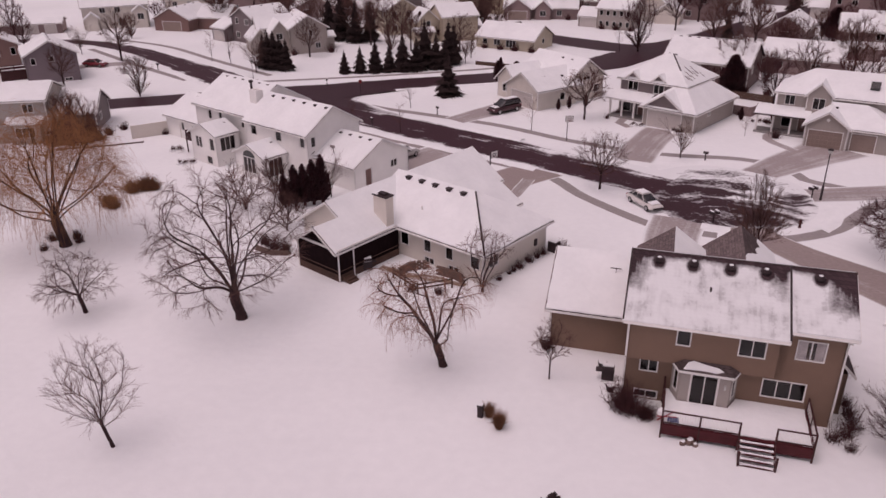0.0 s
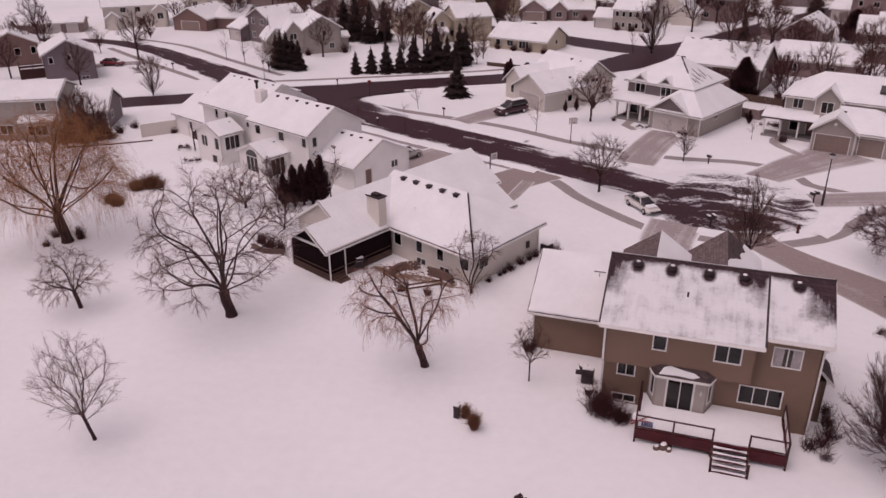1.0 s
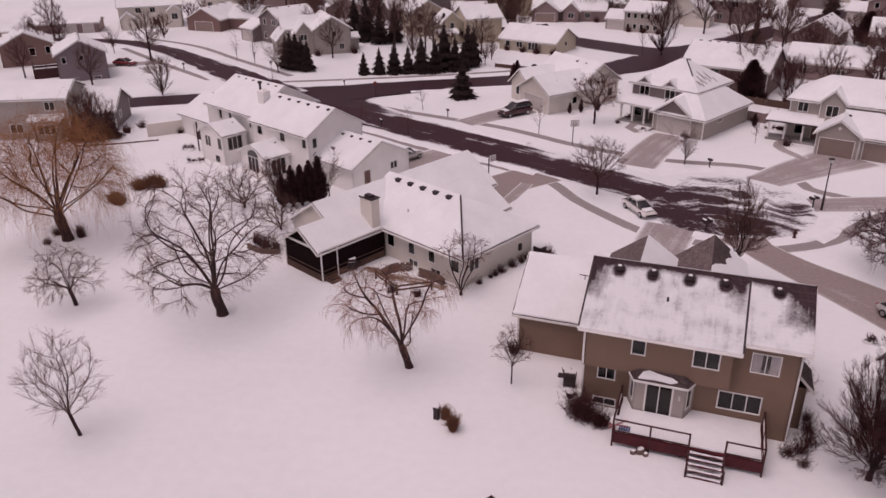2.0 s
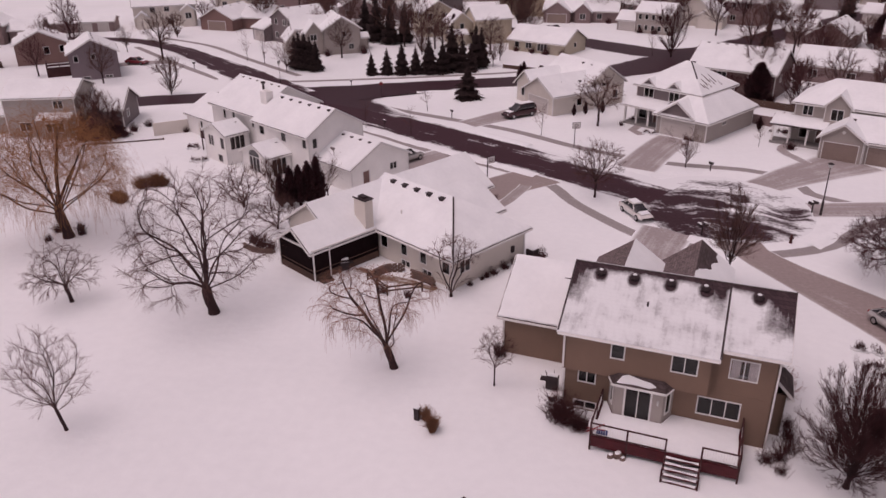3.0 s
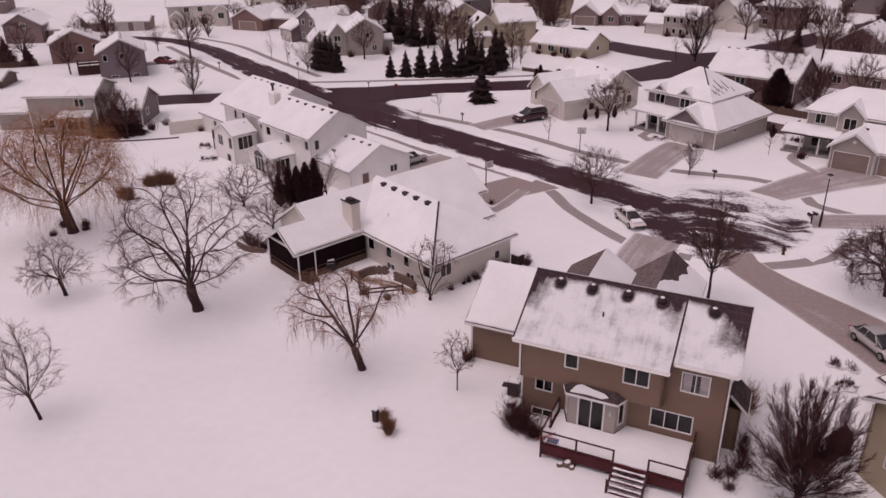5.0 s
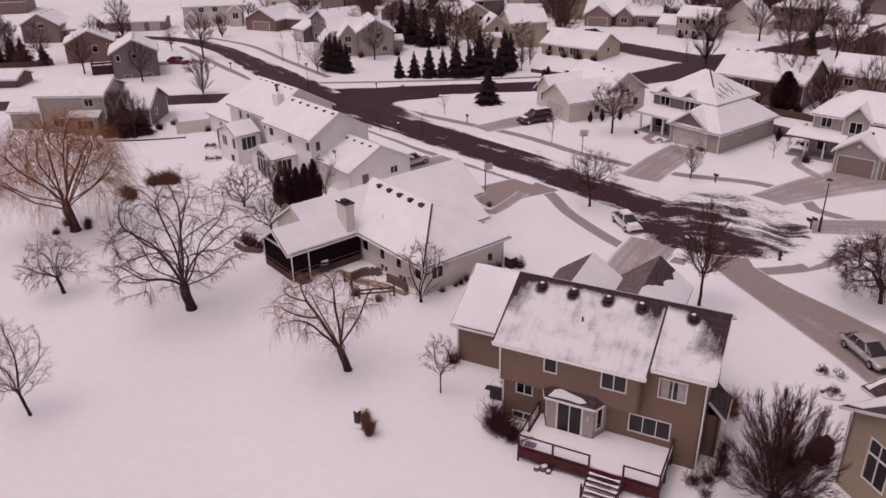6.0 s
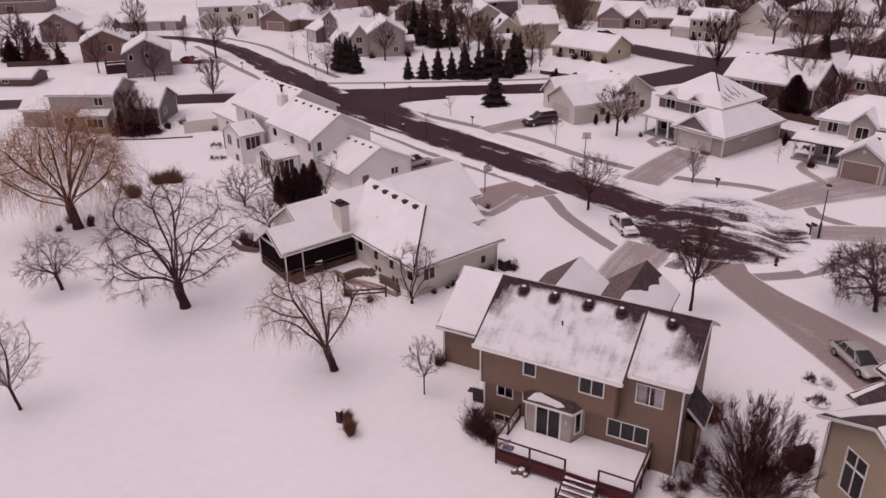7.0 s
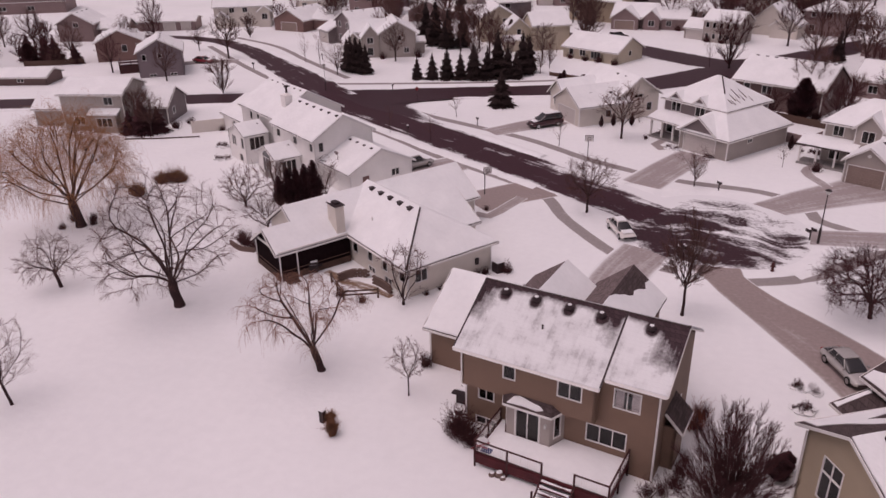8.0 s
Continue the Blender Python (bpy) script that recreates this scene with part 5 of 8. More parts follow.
def grey_house():
    hs = house_at("house", "grey two-storey house with porch, dormers and snowy hipped garage", 27.2, 104.7, -41)
    rng = random.Random(13)
    W = M["dun"]
    block(hs, (0, 7.5, 0, 12.8), 0, 2.9, W, [("S", 3.2, 0.02, 4.9, 2.2, "garage"), ("E", 4.6, 1.6, 0.9, 0.5, "w2")], skip="")
    hip_roof(hs, (0, 7.5, 0, 12.8), 2.9, 5.7, "y", rng, 0.5)
    gable_roof(hs, (0.6, 5.6, -0.25, 3.2), 2.95, 4.7, "y", W, rng, 0.3, 0.3, "lo", gable_mat=M["grey"])
    block(hs, (-5.6, 4.4, 3.2, 12.4), 0, 5.4, M["grey"], [("S", -3.6, 3.75, 1.5, 1.3, "w2"), ("S", 0.4, 3.75, 1.5, 1.3, "w2"), ("S", -4.3, 0.6, 1.2, 1.5, "w1"), ("S", -2.0, 0.3, 1.0, 2.05, "door"), ("W", 6.0, 3.9, 1.2, 0.9, "w2")])
    hip_roof(hs, (-5.6, 4.4, 3.2, 12.4), 5.4, 8.3, "x", rng, 0.45)
    for xc in (-3.6, 0.4):
        gable_roof(hs, (xc - 1.1, xc + 1.1, 3.1, 5.6), 5.35, 6.3, "y", M["grey"], rng, 0.25, 0.25, "lo", thick=0.07)
    part("porch_floor", box(Mb(), -6.0, -0.05, 0.9, 3.2, 0.0, 0.28), M["foundation"], hs)
    for x in (-5.8, -3.9, -2.0, -0.3):
        part("porch_post", box(Mb(), x - 0.12, x + 0.12, 0.95, 1.2, 0.28, 2.7), M["trim"], hs)
    slope_part(hs, [(-6.4, 0.6, 2.6), (-0.05, 0.6, 2.6), (-0.05, 3.2, 3.4), (-6.4, 3.2, 3.4)], {0, 3}, rng)
    fascia(hs, [((-6.4, 0.57, 2.62), (-0.05, 0.57, 2.62))])
    hip_z = lambda x: 5.4 - 0.63 * 0.45 + (4.85 - x) * 0.63 + ROOF_T + 0.115
    for y, xa, xb, w in ((4.7, 3.9, 3.2, 0.35), (5.2, 4.2, 3.4, 0.2), (5.8, 3.7, 2.6, 0.3), (6.3, 4.1, 3.2, 0.16), (6.9, 3.4, 1.9, 0.32), (7.5, 3.9, 2.9, 0.2), (8.2, 3.6, 2.2, 0.26), (8.9, 4.2, 3.4, 0.18)):
        part("bare_shingle", slab(Mb(), [(xa, y, hip_z(xa)), (xa, y + w, hip_z(xa)), (xb, y + w * 0.6, hip_z(xb)), (xb, y + w * 0.2, hip_z(xb))], (0, 0, 0.01)), M["shingle_light"], hs)
    part("hip_cap", bar(Mb(), (2.4, 5.2, 6.93), (-0.2, 7.8, 8.55), 0.16, 0.1), M["dark"], hs, "bare dark hip line")
    roof_vents(hs, [(-1.4, 9.0, 8.15), (-0.4, 9.0, 8.15)], 0.3)


def long_house():
    hs = house_at("house", "tan split-level house with a long snowy gable roof", 36.2, 130.2, -31)
    rng = random.Random(14)
    W = M["umber"]
    block(hs, (0, 13.6, 0, 10), 0, 4.2, W, [("S", 5.2, 2.4, 1.5, 1.2, "w2"), ("S", 10.0, 2.4, 1.2, 1.2, "w2"), ("S", 2.0, 2.4, 1.0, 1.2, "w1"), ("E", 3.0, 2.4, 1.2, 1.2, "w2")])
    gable_roof(hs, (0, 13.6, 0, 10), 4.2, 7.0, "x", W, rng, 0.6, 0.4, "lohi")
    roof_vents(hs, lerp_spots((1.0, 4.85, 7.0), (13.0, 4.85, 7.0), 9), 0.42)


def twin_garage_house():
    hs = house_at("house", "beige two-storey house with two tan garage doors", 45.4, 94.8, -30)
    rng = random.Random(15)
    W = M["dun"]
    block(hs, (0, 4.9, 0, 8), 0, 2.8, W, [("S", 2.4, 0.02, 3.9, 2.15, "garage_tan")], skip="N")
    gable_roof(hs, (0, 4.9, 0, 9), 2.8, 4.5, "y", W, rng, 0.4, 0.35, "lo")
    part("gable_vent", ring(Mb(), [(2.45, -0.03, 3.35, 0.01, 0.02), (2.45, -0.03, 3.6, 0.26, 0.03), (2.45, -0.03, 3.85, 0.01, 0.02)], 10), M["trim"], hs)
    block(hs, (4.9, 10.2, 0.5, 8), 0, 2.8, W, [("S", 6.7, 0.02, 2.7, 2.15, "garage_tan")], skip="NW")
    hip_roof(hs, (2.6, 10.2, 0.5, 8.5), 2.8, 4.7, "x", rng, 0.45, "hi")
    block(hs, (-4.6, 8.5, 5.6, 13.0), 0, 5.4, W, [("S", -3.0, 3.7, 1.2, 1.2, "w2"), ("S", -3.0, 0.7, 1.2, 1.4, "w1"), ("S", -1.0, 0.2, 1.0, 2.05, "door")])
    hip_roof(hs, (-4.6, 8.5, 5.6, 13.0), 5.4, 7.8, "x", rng, 0.5, "lo")
    part("gable", slab(Mb(), [(8.5, 5.6, 5.4), (8.5, 13.0, 5.4), (8.5, 9.3, 7.8)], (-0.18, 0, 0)), W, hs)
    block(hs, (-0.9, 2.1, 4.9, 6.2), 2.8, 5.4, W, [("S", 0.6, 3.6, 1.4, 1.4, "w2")], skip="N")
    gable_roof(hs, (-0.9, 2.1, 4.9, 8.2), 5.4, 6.9, "y", W, rng, 0.35, 0.3, "lo")
    part("skylight", slab(Mb(), [(6.0, 6.6, 6.42), (7.1, 6.6, 6.42), (7.1, 7.5, 7.05), (6.0, 7.5, 7.05)], (0, 0, 0.3)), M["carglass"], hs)
    part("porch_floor", box(Mb(), -6.6, -0.1, 3.3, 5.6, 0, 0.28), M["foundation"], hs)
    for x in (-6.4, -4.4, -2.2, -0.3):
        part("porch_post", box(Mb(), x - 0.1, x + 0.1, 3.4, 3.6, 0.28, 2.6), M["trim"], hs)
    slope_part(hs, [(-6.9, 3.0, 2.5), (-0.05, 3.0, 2.5), (-0.05, 5.6, 3.25), (-6.9, 5.6, 3.25)], {0, 3}, rng)
    roof_vents(hs, [(2.9, 3.3, 4.4), (4.6, 4.3, 4.6), (0.6, 8.0, 6.9)], 0.3)


def corner_house():
    """The beige house whose gable comes into view beside the long driveway."""
    hs = house_at("house", "beige house with gabled, partly snowed roof beside the long driveway", 31.8, 38.2, -64)
    rng = random.Random(16)
    W = M["beige"]
    block(hs, (0, 6.5, 0, 12.5), 0, 5.25, W, [("S", 2.28, 1.78, 1.45, 2.65, "w2"), ("W", 6.2, 3.2, 1.2, 1.2, "w2")], corner=False)
    part("transom", box(Mb(), 1.57, 2.99, -0.05, 0.03, 3.48, 3.57), M["trim"], hs)
    part("gable", slab(Mb(), [(0, 0, 5.25), (6.5, 0, 5.25), (3.25, 0, 6.9)], (0, 0.18, 0)), W, hs)
    part("gable", slab(Mb(), [(0, 12.5, 5.25), (6.5, 12.5, 5.25), (3.25, 12.5, 6.9)], (0, -0.18, 0)), W, hs)
    k = (6.9 - 5.25) / 3.25
    e = 0.6
    west = part("roof", slab(Mb(), [(-e, 12.8, 5.25 - k * e), (-e, -0.4, 5.25 - k * e), (3.25, -0.4, 6.9), (3.25, 12.8, 6.9)], (0, 0, 0.14)), M["shingle"], hs, "dark shingle slope with drifts of snow along its eaves")
    sheet = [(-e + 0.1, 0.0), (0.7, -0.2), (1.1, 1.2), (1.9, 2.2), (2.3, 3.2), (1.4, 3.6), (0.9, 2.6), (0.5, 4.2), (0.9, 6.5), (-e + 0.1, 8.0)]
    part("snow", snow_sheet(Mb(), [(x, y, 5.25 + k * x + 0.145) for x, y in sheet], set(range(10)), 0.05, rng, 0.03), M["roof_snow"], west)
    slope_part(hs, [(6.5 + e, -0.4, 5.25 - k * e), (6.5 + e, 12.8, 5.25 - k * e), (3.25, 12.8, 6.9), (3.25, -0.4, 6.9)], {0, 1, 3}, rng)
    fascia(hs, [((-e - 0.02, -0.4, 5.25 - k * e), (-e - 0.02, 12.8, 5.25 - k * e)), ((-e, -0.42, 5.25 - k * e), (3.25, -0.42, 6.9)), ((6.5 + e, -0.42, 5.25 - k * e), (3.25, -0.42, 6.9))])
    part("gutter", bar(Mb(), (-e - 0.1, -0.35, 5.25 - k * e), (-e - 0.1, 12.7, 5.25 - k * e), 0.12, 0.1), M["trim"], hs)
    part("downpipe", bar(Mb(), (-0.05, -0.05, 4.9), (-0.05, -0.05, 0.1), 0.08), M["trim"], hs)
    turbine_vents(hs, [(3.75, 1.5, 6.72), (3.75, 3.2, 6.72)])
    # garage wing and a small side roof
    block(hs, (-4.95, 0.0, 8.3, 14.1), 0, 3.75, W, [("S", -2.4, 1.2, 1.2, 1.2, "w2")], skip="E", corner=False)
    part("corner_board", bar(Mb(), (-4.93, 8.28, 0.0), (-4.93, 8.28, 3.7), 0.1), M["trim"], hs)
    gable_roof(hs, (-4.95, 0.0, 8.3, 14.1), 3.75, 5.4, "x", W, rng, 0.55, 0.45, "lo", snow=(False, True))
    part("snow", snow_sheet(Mb(), [(x, y, 3.75 + (y - 8.3) * 0.569 + 0.145) for x, y in [(-5.3, 7.85), (-0.1, 7.85), (-0.1, 9.8), (-1.6, 10.4), (-2.6, 9.2), (-4.2, 9.0), (-5.3, 8.5)]], set(range(7)), 0.05, rng, 0.03), M["roof_snow"], hs)
    block(hs, (-4.2, -0.1, 6.0, 8.3), 0, 2.35, W, [("S", -2.2, 0.1, 1.0, 2.05, "door")], skip="EN", corner=False)
    slope_part(hs, [(-4.75, 5.35, 2.3), (-0.1, 5.35, 2.3), (-0.1, 8.25, 3.0), (-4.75, 8.25, 3.0)], {0, 3}, rng, None, False)
    part("snow", snow_sheet(Mb(), [(x, y, 2.3 + (y - 5.35) * 0.2414 + 0.145) for x, y in [(-4.65, 5.5), (-4.2, 5.45), (-4.3, 7.9), (-4.65, 8.1)]], set(range(4)), 0.05, rng, 0.03), M["roof_snow"], hs)
    fascia(hs, [((-4.75, 5.33, 2.3), (-0.1, 5.33, 2.3)), ((-4.77, 5.35, 2.3), (-4.77, 8.25, 3.0))])


def left_house():
    hs = house_at("house", "dun two-storey house with snowy gable roof behind the willow", -62.0, 96.2, 10)
    rng = random.Random(17)
    W = M["dun"]
    block(hs, (0, 9.6, 0, 8), 0, 5.5, W, [("S", 7.4, 3.9, 1.3, 1.1, "w2"), ("S", 2.5, 0.9, 1.6, 1.2, "w2"), ("S", 7.0, 0.3, 1.6, 2.0, "w2")])
    gable_roof(hs, (0, 9.6, 0, 8), 5.5, 7.0, "x", W, rng, 0.4, 0.35, "lohi")
    block(hs, (10.2, 14.6, 3.5, 11), 0, 2.8, M["grey"], [("E", 6, 1.1, 1.0, 1.0, "w1")], skip="")
    gable_roof(hs, (9.6, 14.6, 3.5, 11), 2.8, 4.9, "x", M["grey"], rng, 0.4, 0.35, "lohi")
    block(hs, (-6.0, 0, 2.5, 8.5), 0, 2.7, W, [], skip="E")
    gable_roof(hs, (-6.0, 0, 2.5, 8.5), 2.7, 4.5, "x", W, rng, 0.4, 0.35, "lo")
    part("bay_roof", slab(Mb(), [(4.6, -1.6, 2.7), (9.2, -1.6, 2.7), (9.2, 0, 3.2), (4.6, 0, 3.2)], (0, 0, 0.25)), M["roof_snow"], hs)
    block(hs, (5.0, 8.8, -1.2, 0), 0, 2.7, W, [("S", 6.9, 0.9, 2.4, 1.3, "w3")], skip="N", corner=False)


def plain_house(label, x, y, turn, w, d, ze, zr, axis, material, ops=(), extra=(), seed=0, hip=""):
    """A farther house: a main block and lower wings, each (x0, x1, y0, y1, eaves, ridge, axis, openings)."""
    hs = house_at("house", label, x, y, turn, "far houses")
    rng = random.Random(100 + seed)
    block(hs, (0, w, 0, d), 0, ze, material, ops, corner=False)
    if hip:
        hip_roof(hs, (0, w, 0, d), ze, zr, axis, rng, 0.45, hip)
    else:
        gable_roof(hs, (0, w, 0, d), ze, zr, axis, material, rng, 0.45, 0.35, "lohi")
    for x0, x1, y0, y1, e, r, ax, o in extra:
        block(hs, (x0, x1, y0, y1), 0, e, material, o, corner=False)
        gable_roof(hs, (x0, x1, y0, y1), e, r, ax, material, rng, 0.4, 0.3, "lohi")
    vents = lerp_spots((w * 0.2, d * 0.5 + 0.5, zr - 0.05), (w * 0.8, d * 0.5 + 0.5, zr - 0.05), 4) if axis == "x" else lerp_spots((w * 0.5 + 0.4, d * 0.2, zr - 0.05), (w * 0.5 + 0.4, d * 0.8, zr - 0.05), 3)
    roof_vents(hs, vents, 0.3)
    return hs


def barn():
    hs = house_at("house", "large far building with a bare brown roof beside the field", -172.0, 199.0, 25, "far houses")
    rng = random.Random(33)
    block(hs, (0, 24, 0, 13), 0, 3.6, M["taupe"], [("S", 6, 1.0, 2.0, 1.2, "w2"), ("S", 14, 1.0, 2.0, 1.2, "w2")], corner=False)
    gable_roof(hs, (0, 24, 0, 13), 3.6, 7.2, "x", M["taupe"], rng, 0.5, 0.4, "lohi", M["shingle_light"], (False, False))


barn(), van_house(), grey_house(), long_house(), twin_garage_house(), corner_house(), left_house()
TWO = [("S", 2.0, 3.9, 1.0, 1.2, "w1"), ("S", 5.5, 3.9, 1.3, 1.2, "w2"), ("S", 2.0, 0.9, 1.2, 1.3, "w2"), ("E", 3.0, 3.9, 1.0, 1.2, "w1"), ("W", 3.0, 3.9, 1.0, 1.2, "w1")]
plain_house("grey two-storey house with snowy gable roof and dark windows", -72.0, 130.3, 31, 8.2, 9, 4.8, 7.0, "y", M["bluegrey"],
            [("S", 1.2, 3.3, 0.7, 1.1, "w1"), ("S", 4.1, 3.6, 0.7, 0.9, "w1"), ("S", 2.4, 0.15, 1.2, 0.45, "w2"), ("S", 6.2, 0.15, 1.2, 0.45, "w2"), ("E", 1.2, 3.0, 0.6, 1.6, "w1")], [(2, 8, 9, 14, 2.8, 4.6, "x", ())], 1)
plain_house("brown two-storey house with snowy gable roof", -90.2, 142.4, 32, 9.4, 9, 4.0, 6.3, "y", M["brown"],
            [("S", 5.6, 1.9, 1.0, 1.4, "w1"), ("S", 8.4, 2.1, 0.8, 1.3, "w1")], [(1, 8, 9, 14, 2.8, 4.6, "x", ())], 2)
plain_house("long low dark outbuilding with a snowy roof", -103.0, 118.5, 12, 17, 6, 1.5, 2.5, "x", M["umber"], [("S", 4, 0.6, 1.2, 0.6, "w2"), ("S", 12, 0.6, 1.2, 0.6, "w2")], (), 3)
plain_house("tan two-storey house with snowy roof near the field", -116.0, 163.0, 14, 8.6, 9, 4.2, 6.6, "y", M["taupe"], [("S", 4.5, 3.4, 1.2, 1.2, "w2")], [(9, 16, 2, 8, 2.8, 4.6, "x", [("S", 12.5, 0.8, 2.0, 1.2, "w3")])], 4)
plain_house("pale low garage building beside the field", -108, 179, 17.5, 17.3, 7, 2.3, 3.1, "x", M["taupe"], [("S", 10.6, 0.05, 3.0, 2.0, "garage"), ("S", 14.8, 0.05, 2.4, 2.0, "garage")], (), 5)
plain_house("cream two-storey house with dormers and pillared porch", -88.0, 188.0, 24, 15, 9, 5.2, 7.6, "x", M["cream"],
            [("S", 4.6, 3.7, 1.2, 1.2, "w2"), ("S", 8.0, 3.7, 1.2, 1.2, "w2"), ("S", 8.6, 0.5, 1.4, 1.6, "w2"), ("S", 13, 2.4, 1.4, 1.4, "w2")], [(0.5, 3.5, -2.5, 0, 2.8, 4.0, "y", ()), (11.4, 14.6, -2.0, 0, 4.0, 5.2, "y", [("S", 13, 2.0, 1.4, 1.4, "w2")])], 6)
plain_house("brown low house with wide garage gable and snowy roof", -70.5, 187.0, -14, 9.2, 12, 2.8, 5.2, "y", M["brown"], [("S", 4.6, 0.05, 4.9, 2.1, "garage_tan")], [(9, 17, 4, 12, 2.8, 5.2, "x", ())], 7)
plain_house("grey-brown two-storey house with snowy gables", -47.9, 172.5, -41, 8, 10, 5.2, 7.3, "y", M["grey"], TWO, [(-5, 0, -2, 5, 2.8, 4.4, "x", [("S", -2.5, 0.05, 4.0, 2.1, "garage")])], 8)
plain_house("beige two-storey house with many snowy gables and a side porch", -31.9, 156.3, 24, 7.6, 10.5, 5.0, 7.3, "y", M["dun"], [("S", 5.6, 0.9, 1.0, 1.1, "w2"), ("S", 4.2, 3.5, 0.7, 1.0, "w1"), ("W", 1.6, 3.2, 1.2, 1.2, "w2")],
            [(-3.6, 0.1, 1.2, 9.0, 4.3, 6.4, "y", [("S", -1.9, 2.9, 1.3, 1.2, "w2"), ("S", -1.9, 0.5, 1.2, 1.5, "w1")]), (-7.2, -3.5, 2.6, 9.5, 3.0, 5.0, "y", [("S", -5.3, 0.8, 1.2, 1.2, "w2")]), (-5.6, 2.0, 5.0, 9.2, 4.9, 6.9, "x", ()), (7.65, 10.0, 3.5, 6.5, 2.5, 3.2, "x", ())], 9)
plain_house("yellow two-storey house with a snowy roof among bare trees", -14.5, 178.0, 20, 8, 10, 5.4, 7.8, "y", M["yellow"], TWO, (), 10)
plain_house("pale yellow two-storey house with a snowy side-gabled roof", -1.6, 169.0, 22, 8.2, 8, 5.3, 7.4, "x", M["yellow"], [("W", 5.0, 3.6, 1.2, 1.2, "w2")], [(-5, 0, 2, 8, 4.4, 6.6, "y", [("S", -2.5, 3.2, 0.9, 1.2, "w1")]), (-6, -2, 0, 2, 2.6, 3.2, "x", ())], 11)
plain_house("yellow single-storey house with a long snowy gable roof", 5.6, 164.0, -31, 13.2, 9, 2.3, 4.6, "x", M["yellow"], [("S", 2.0, 0.8, 1.0, 1.1, "w1"), ("S", 4.8, 0.8, 1.4, 1.1, "w2"), ("S", 8.0, 0.5, 2.2, 1.5, "w3"), ("E", 4.4, 1.2, 0.9, 0.9, "w1")], (), 12)
plain_house("taupe single-storey house with two snowy gables", 13.5, 203.0, -10, 18.5, 10, 2.8, 5.4, "x", M["taupe"], [("S", 9.0, 0.9, 1.2, 1.2, "w2"), ("S", 14, 0.9, 1.2, 1.2, "w2")], [(0.5, 7.0, -2.5, 4, 2.8, 5.0, "y", [("S", 3.7, 0.05, 4.8, 2.1, "garage_tan")]), (8.0, 12.0, -1.5, 3, 2.8, 4.6, "y", [("S", 10, 0.9, 1.4, 1.3, "w2")])], 13)
plain_house("grey two-storey house with rows of windows and a snowy roof", 34.4, 186.6, -30, 8.4, 6.6, 4.7, 6.5, "x", M["dun"],
            [("S", 1.0 + 1.6 * k, z, 0.75, 1.1, "w1") for k in range(5) for z in (3.1, 0.7)], [(-5, 0, 1, 6, 2.5, 4.2, "x", [("S", -2.5, 0.05, 3.8, 2.0, "garage")])], 14)
plain_house("cream storey-and-a-half house with a steep snowy gable", 45.5, 198.0, -22, 9.0, 12, 3.0, 6.8, "y", M["cream"], [("W", 3, 1.0, 1.0, 1.1, "w1")], [(5.5, 11.5, -3.0, 4, 2.8, 4.8, "y", ())], 15)
plain_house("taupe two-storey house with a snowy hipped roof", 57.5, 200, -30, 9, 9, 5.4, 7.6, "x", M["taupe"], TWO, (), 16, "lohi")
plain_house("tan house with a snowy gable over arched windows", 67.0, 168.5, -33, 8, 12, 2.9, 5.4, "y", M["taupe"], [("S", 4, 1.0, 1.6, 1.3, "w2")], [(-5, 0, 3, 10, 2.8, 4.8, "x", ())], 17)
plain_house("tan single-storey house with a snowy roof behind bare trees", 55.5, 138.5, -30, 13, 9, 2.9, 5.2, "x", M["taupe"], [("S", 3, 0.9, 1.4, 1.2, "w2"), ("S", 9, 0.9, 1.4, 1.2, "w2")], (), 18)
plain_house("taupe two-storey house with dormers and a front porch", 74.5, 151.0, -24, 14, 9, 5.2, 7.6, "x", M["taupe"], [("S", 2.5, 3.6, 1.4, 1.2, "w2"), ("S", 7, 3.6, 1.4, 1.2, "w2"), ("S", 11.5, 3.6, 1.4, 1.2, "w2"), ("S", 5, 0.5, 1.0, 2.05, "door")], [(0, 12, -2.2, 0, 2.6, 3.2, "x", ())], 19)
plain_house("cream single-storey house with a broad snowy roof", 66.0, 118.0, -28, 16, 10, 2.9, 5.4, "x", M["taupe"], [("S", 4, 0.9, 1.6, 1.2, "w2")], (), 20)
FAR = [(-40, 205, 12, "taupe", 1), (-18, 203, 30, "grey", 2), (2, 214, -20, "beige", 2), (-5, 240, 10, "taupe", 1), (22, 232, -25, "grey", 2), (30, 215, -10, "taupe", 1), (47, 222, -30, "cream", 2),
       (62, 240, 15, "taupe", 1), (85, 228, -35, "grey", 2), (93, 197, -40, "taupe", 2), (88, 172, -28, "beige", 1), (100, 150, -30, "taupe", 1), (-60, 214, 8, "taupe", 2), (-26, 232, 5, "cream", 2), (40, 250, 0, "taupe", 2),
       (-46, 246, 14, "grey", 2), (-80, 222, 10, "cream", 1), (72, 262, -12, "grey", 2), (15, 262, 8, "taupe", 2), (106, 232, -40, "beige", 2), (-128, 132, 18, "taupe", 1), (118, 190, -35, "grey", 2), (96, 126, -30, "taupe", 2), (-8, 268, 20, "grey", 1)]
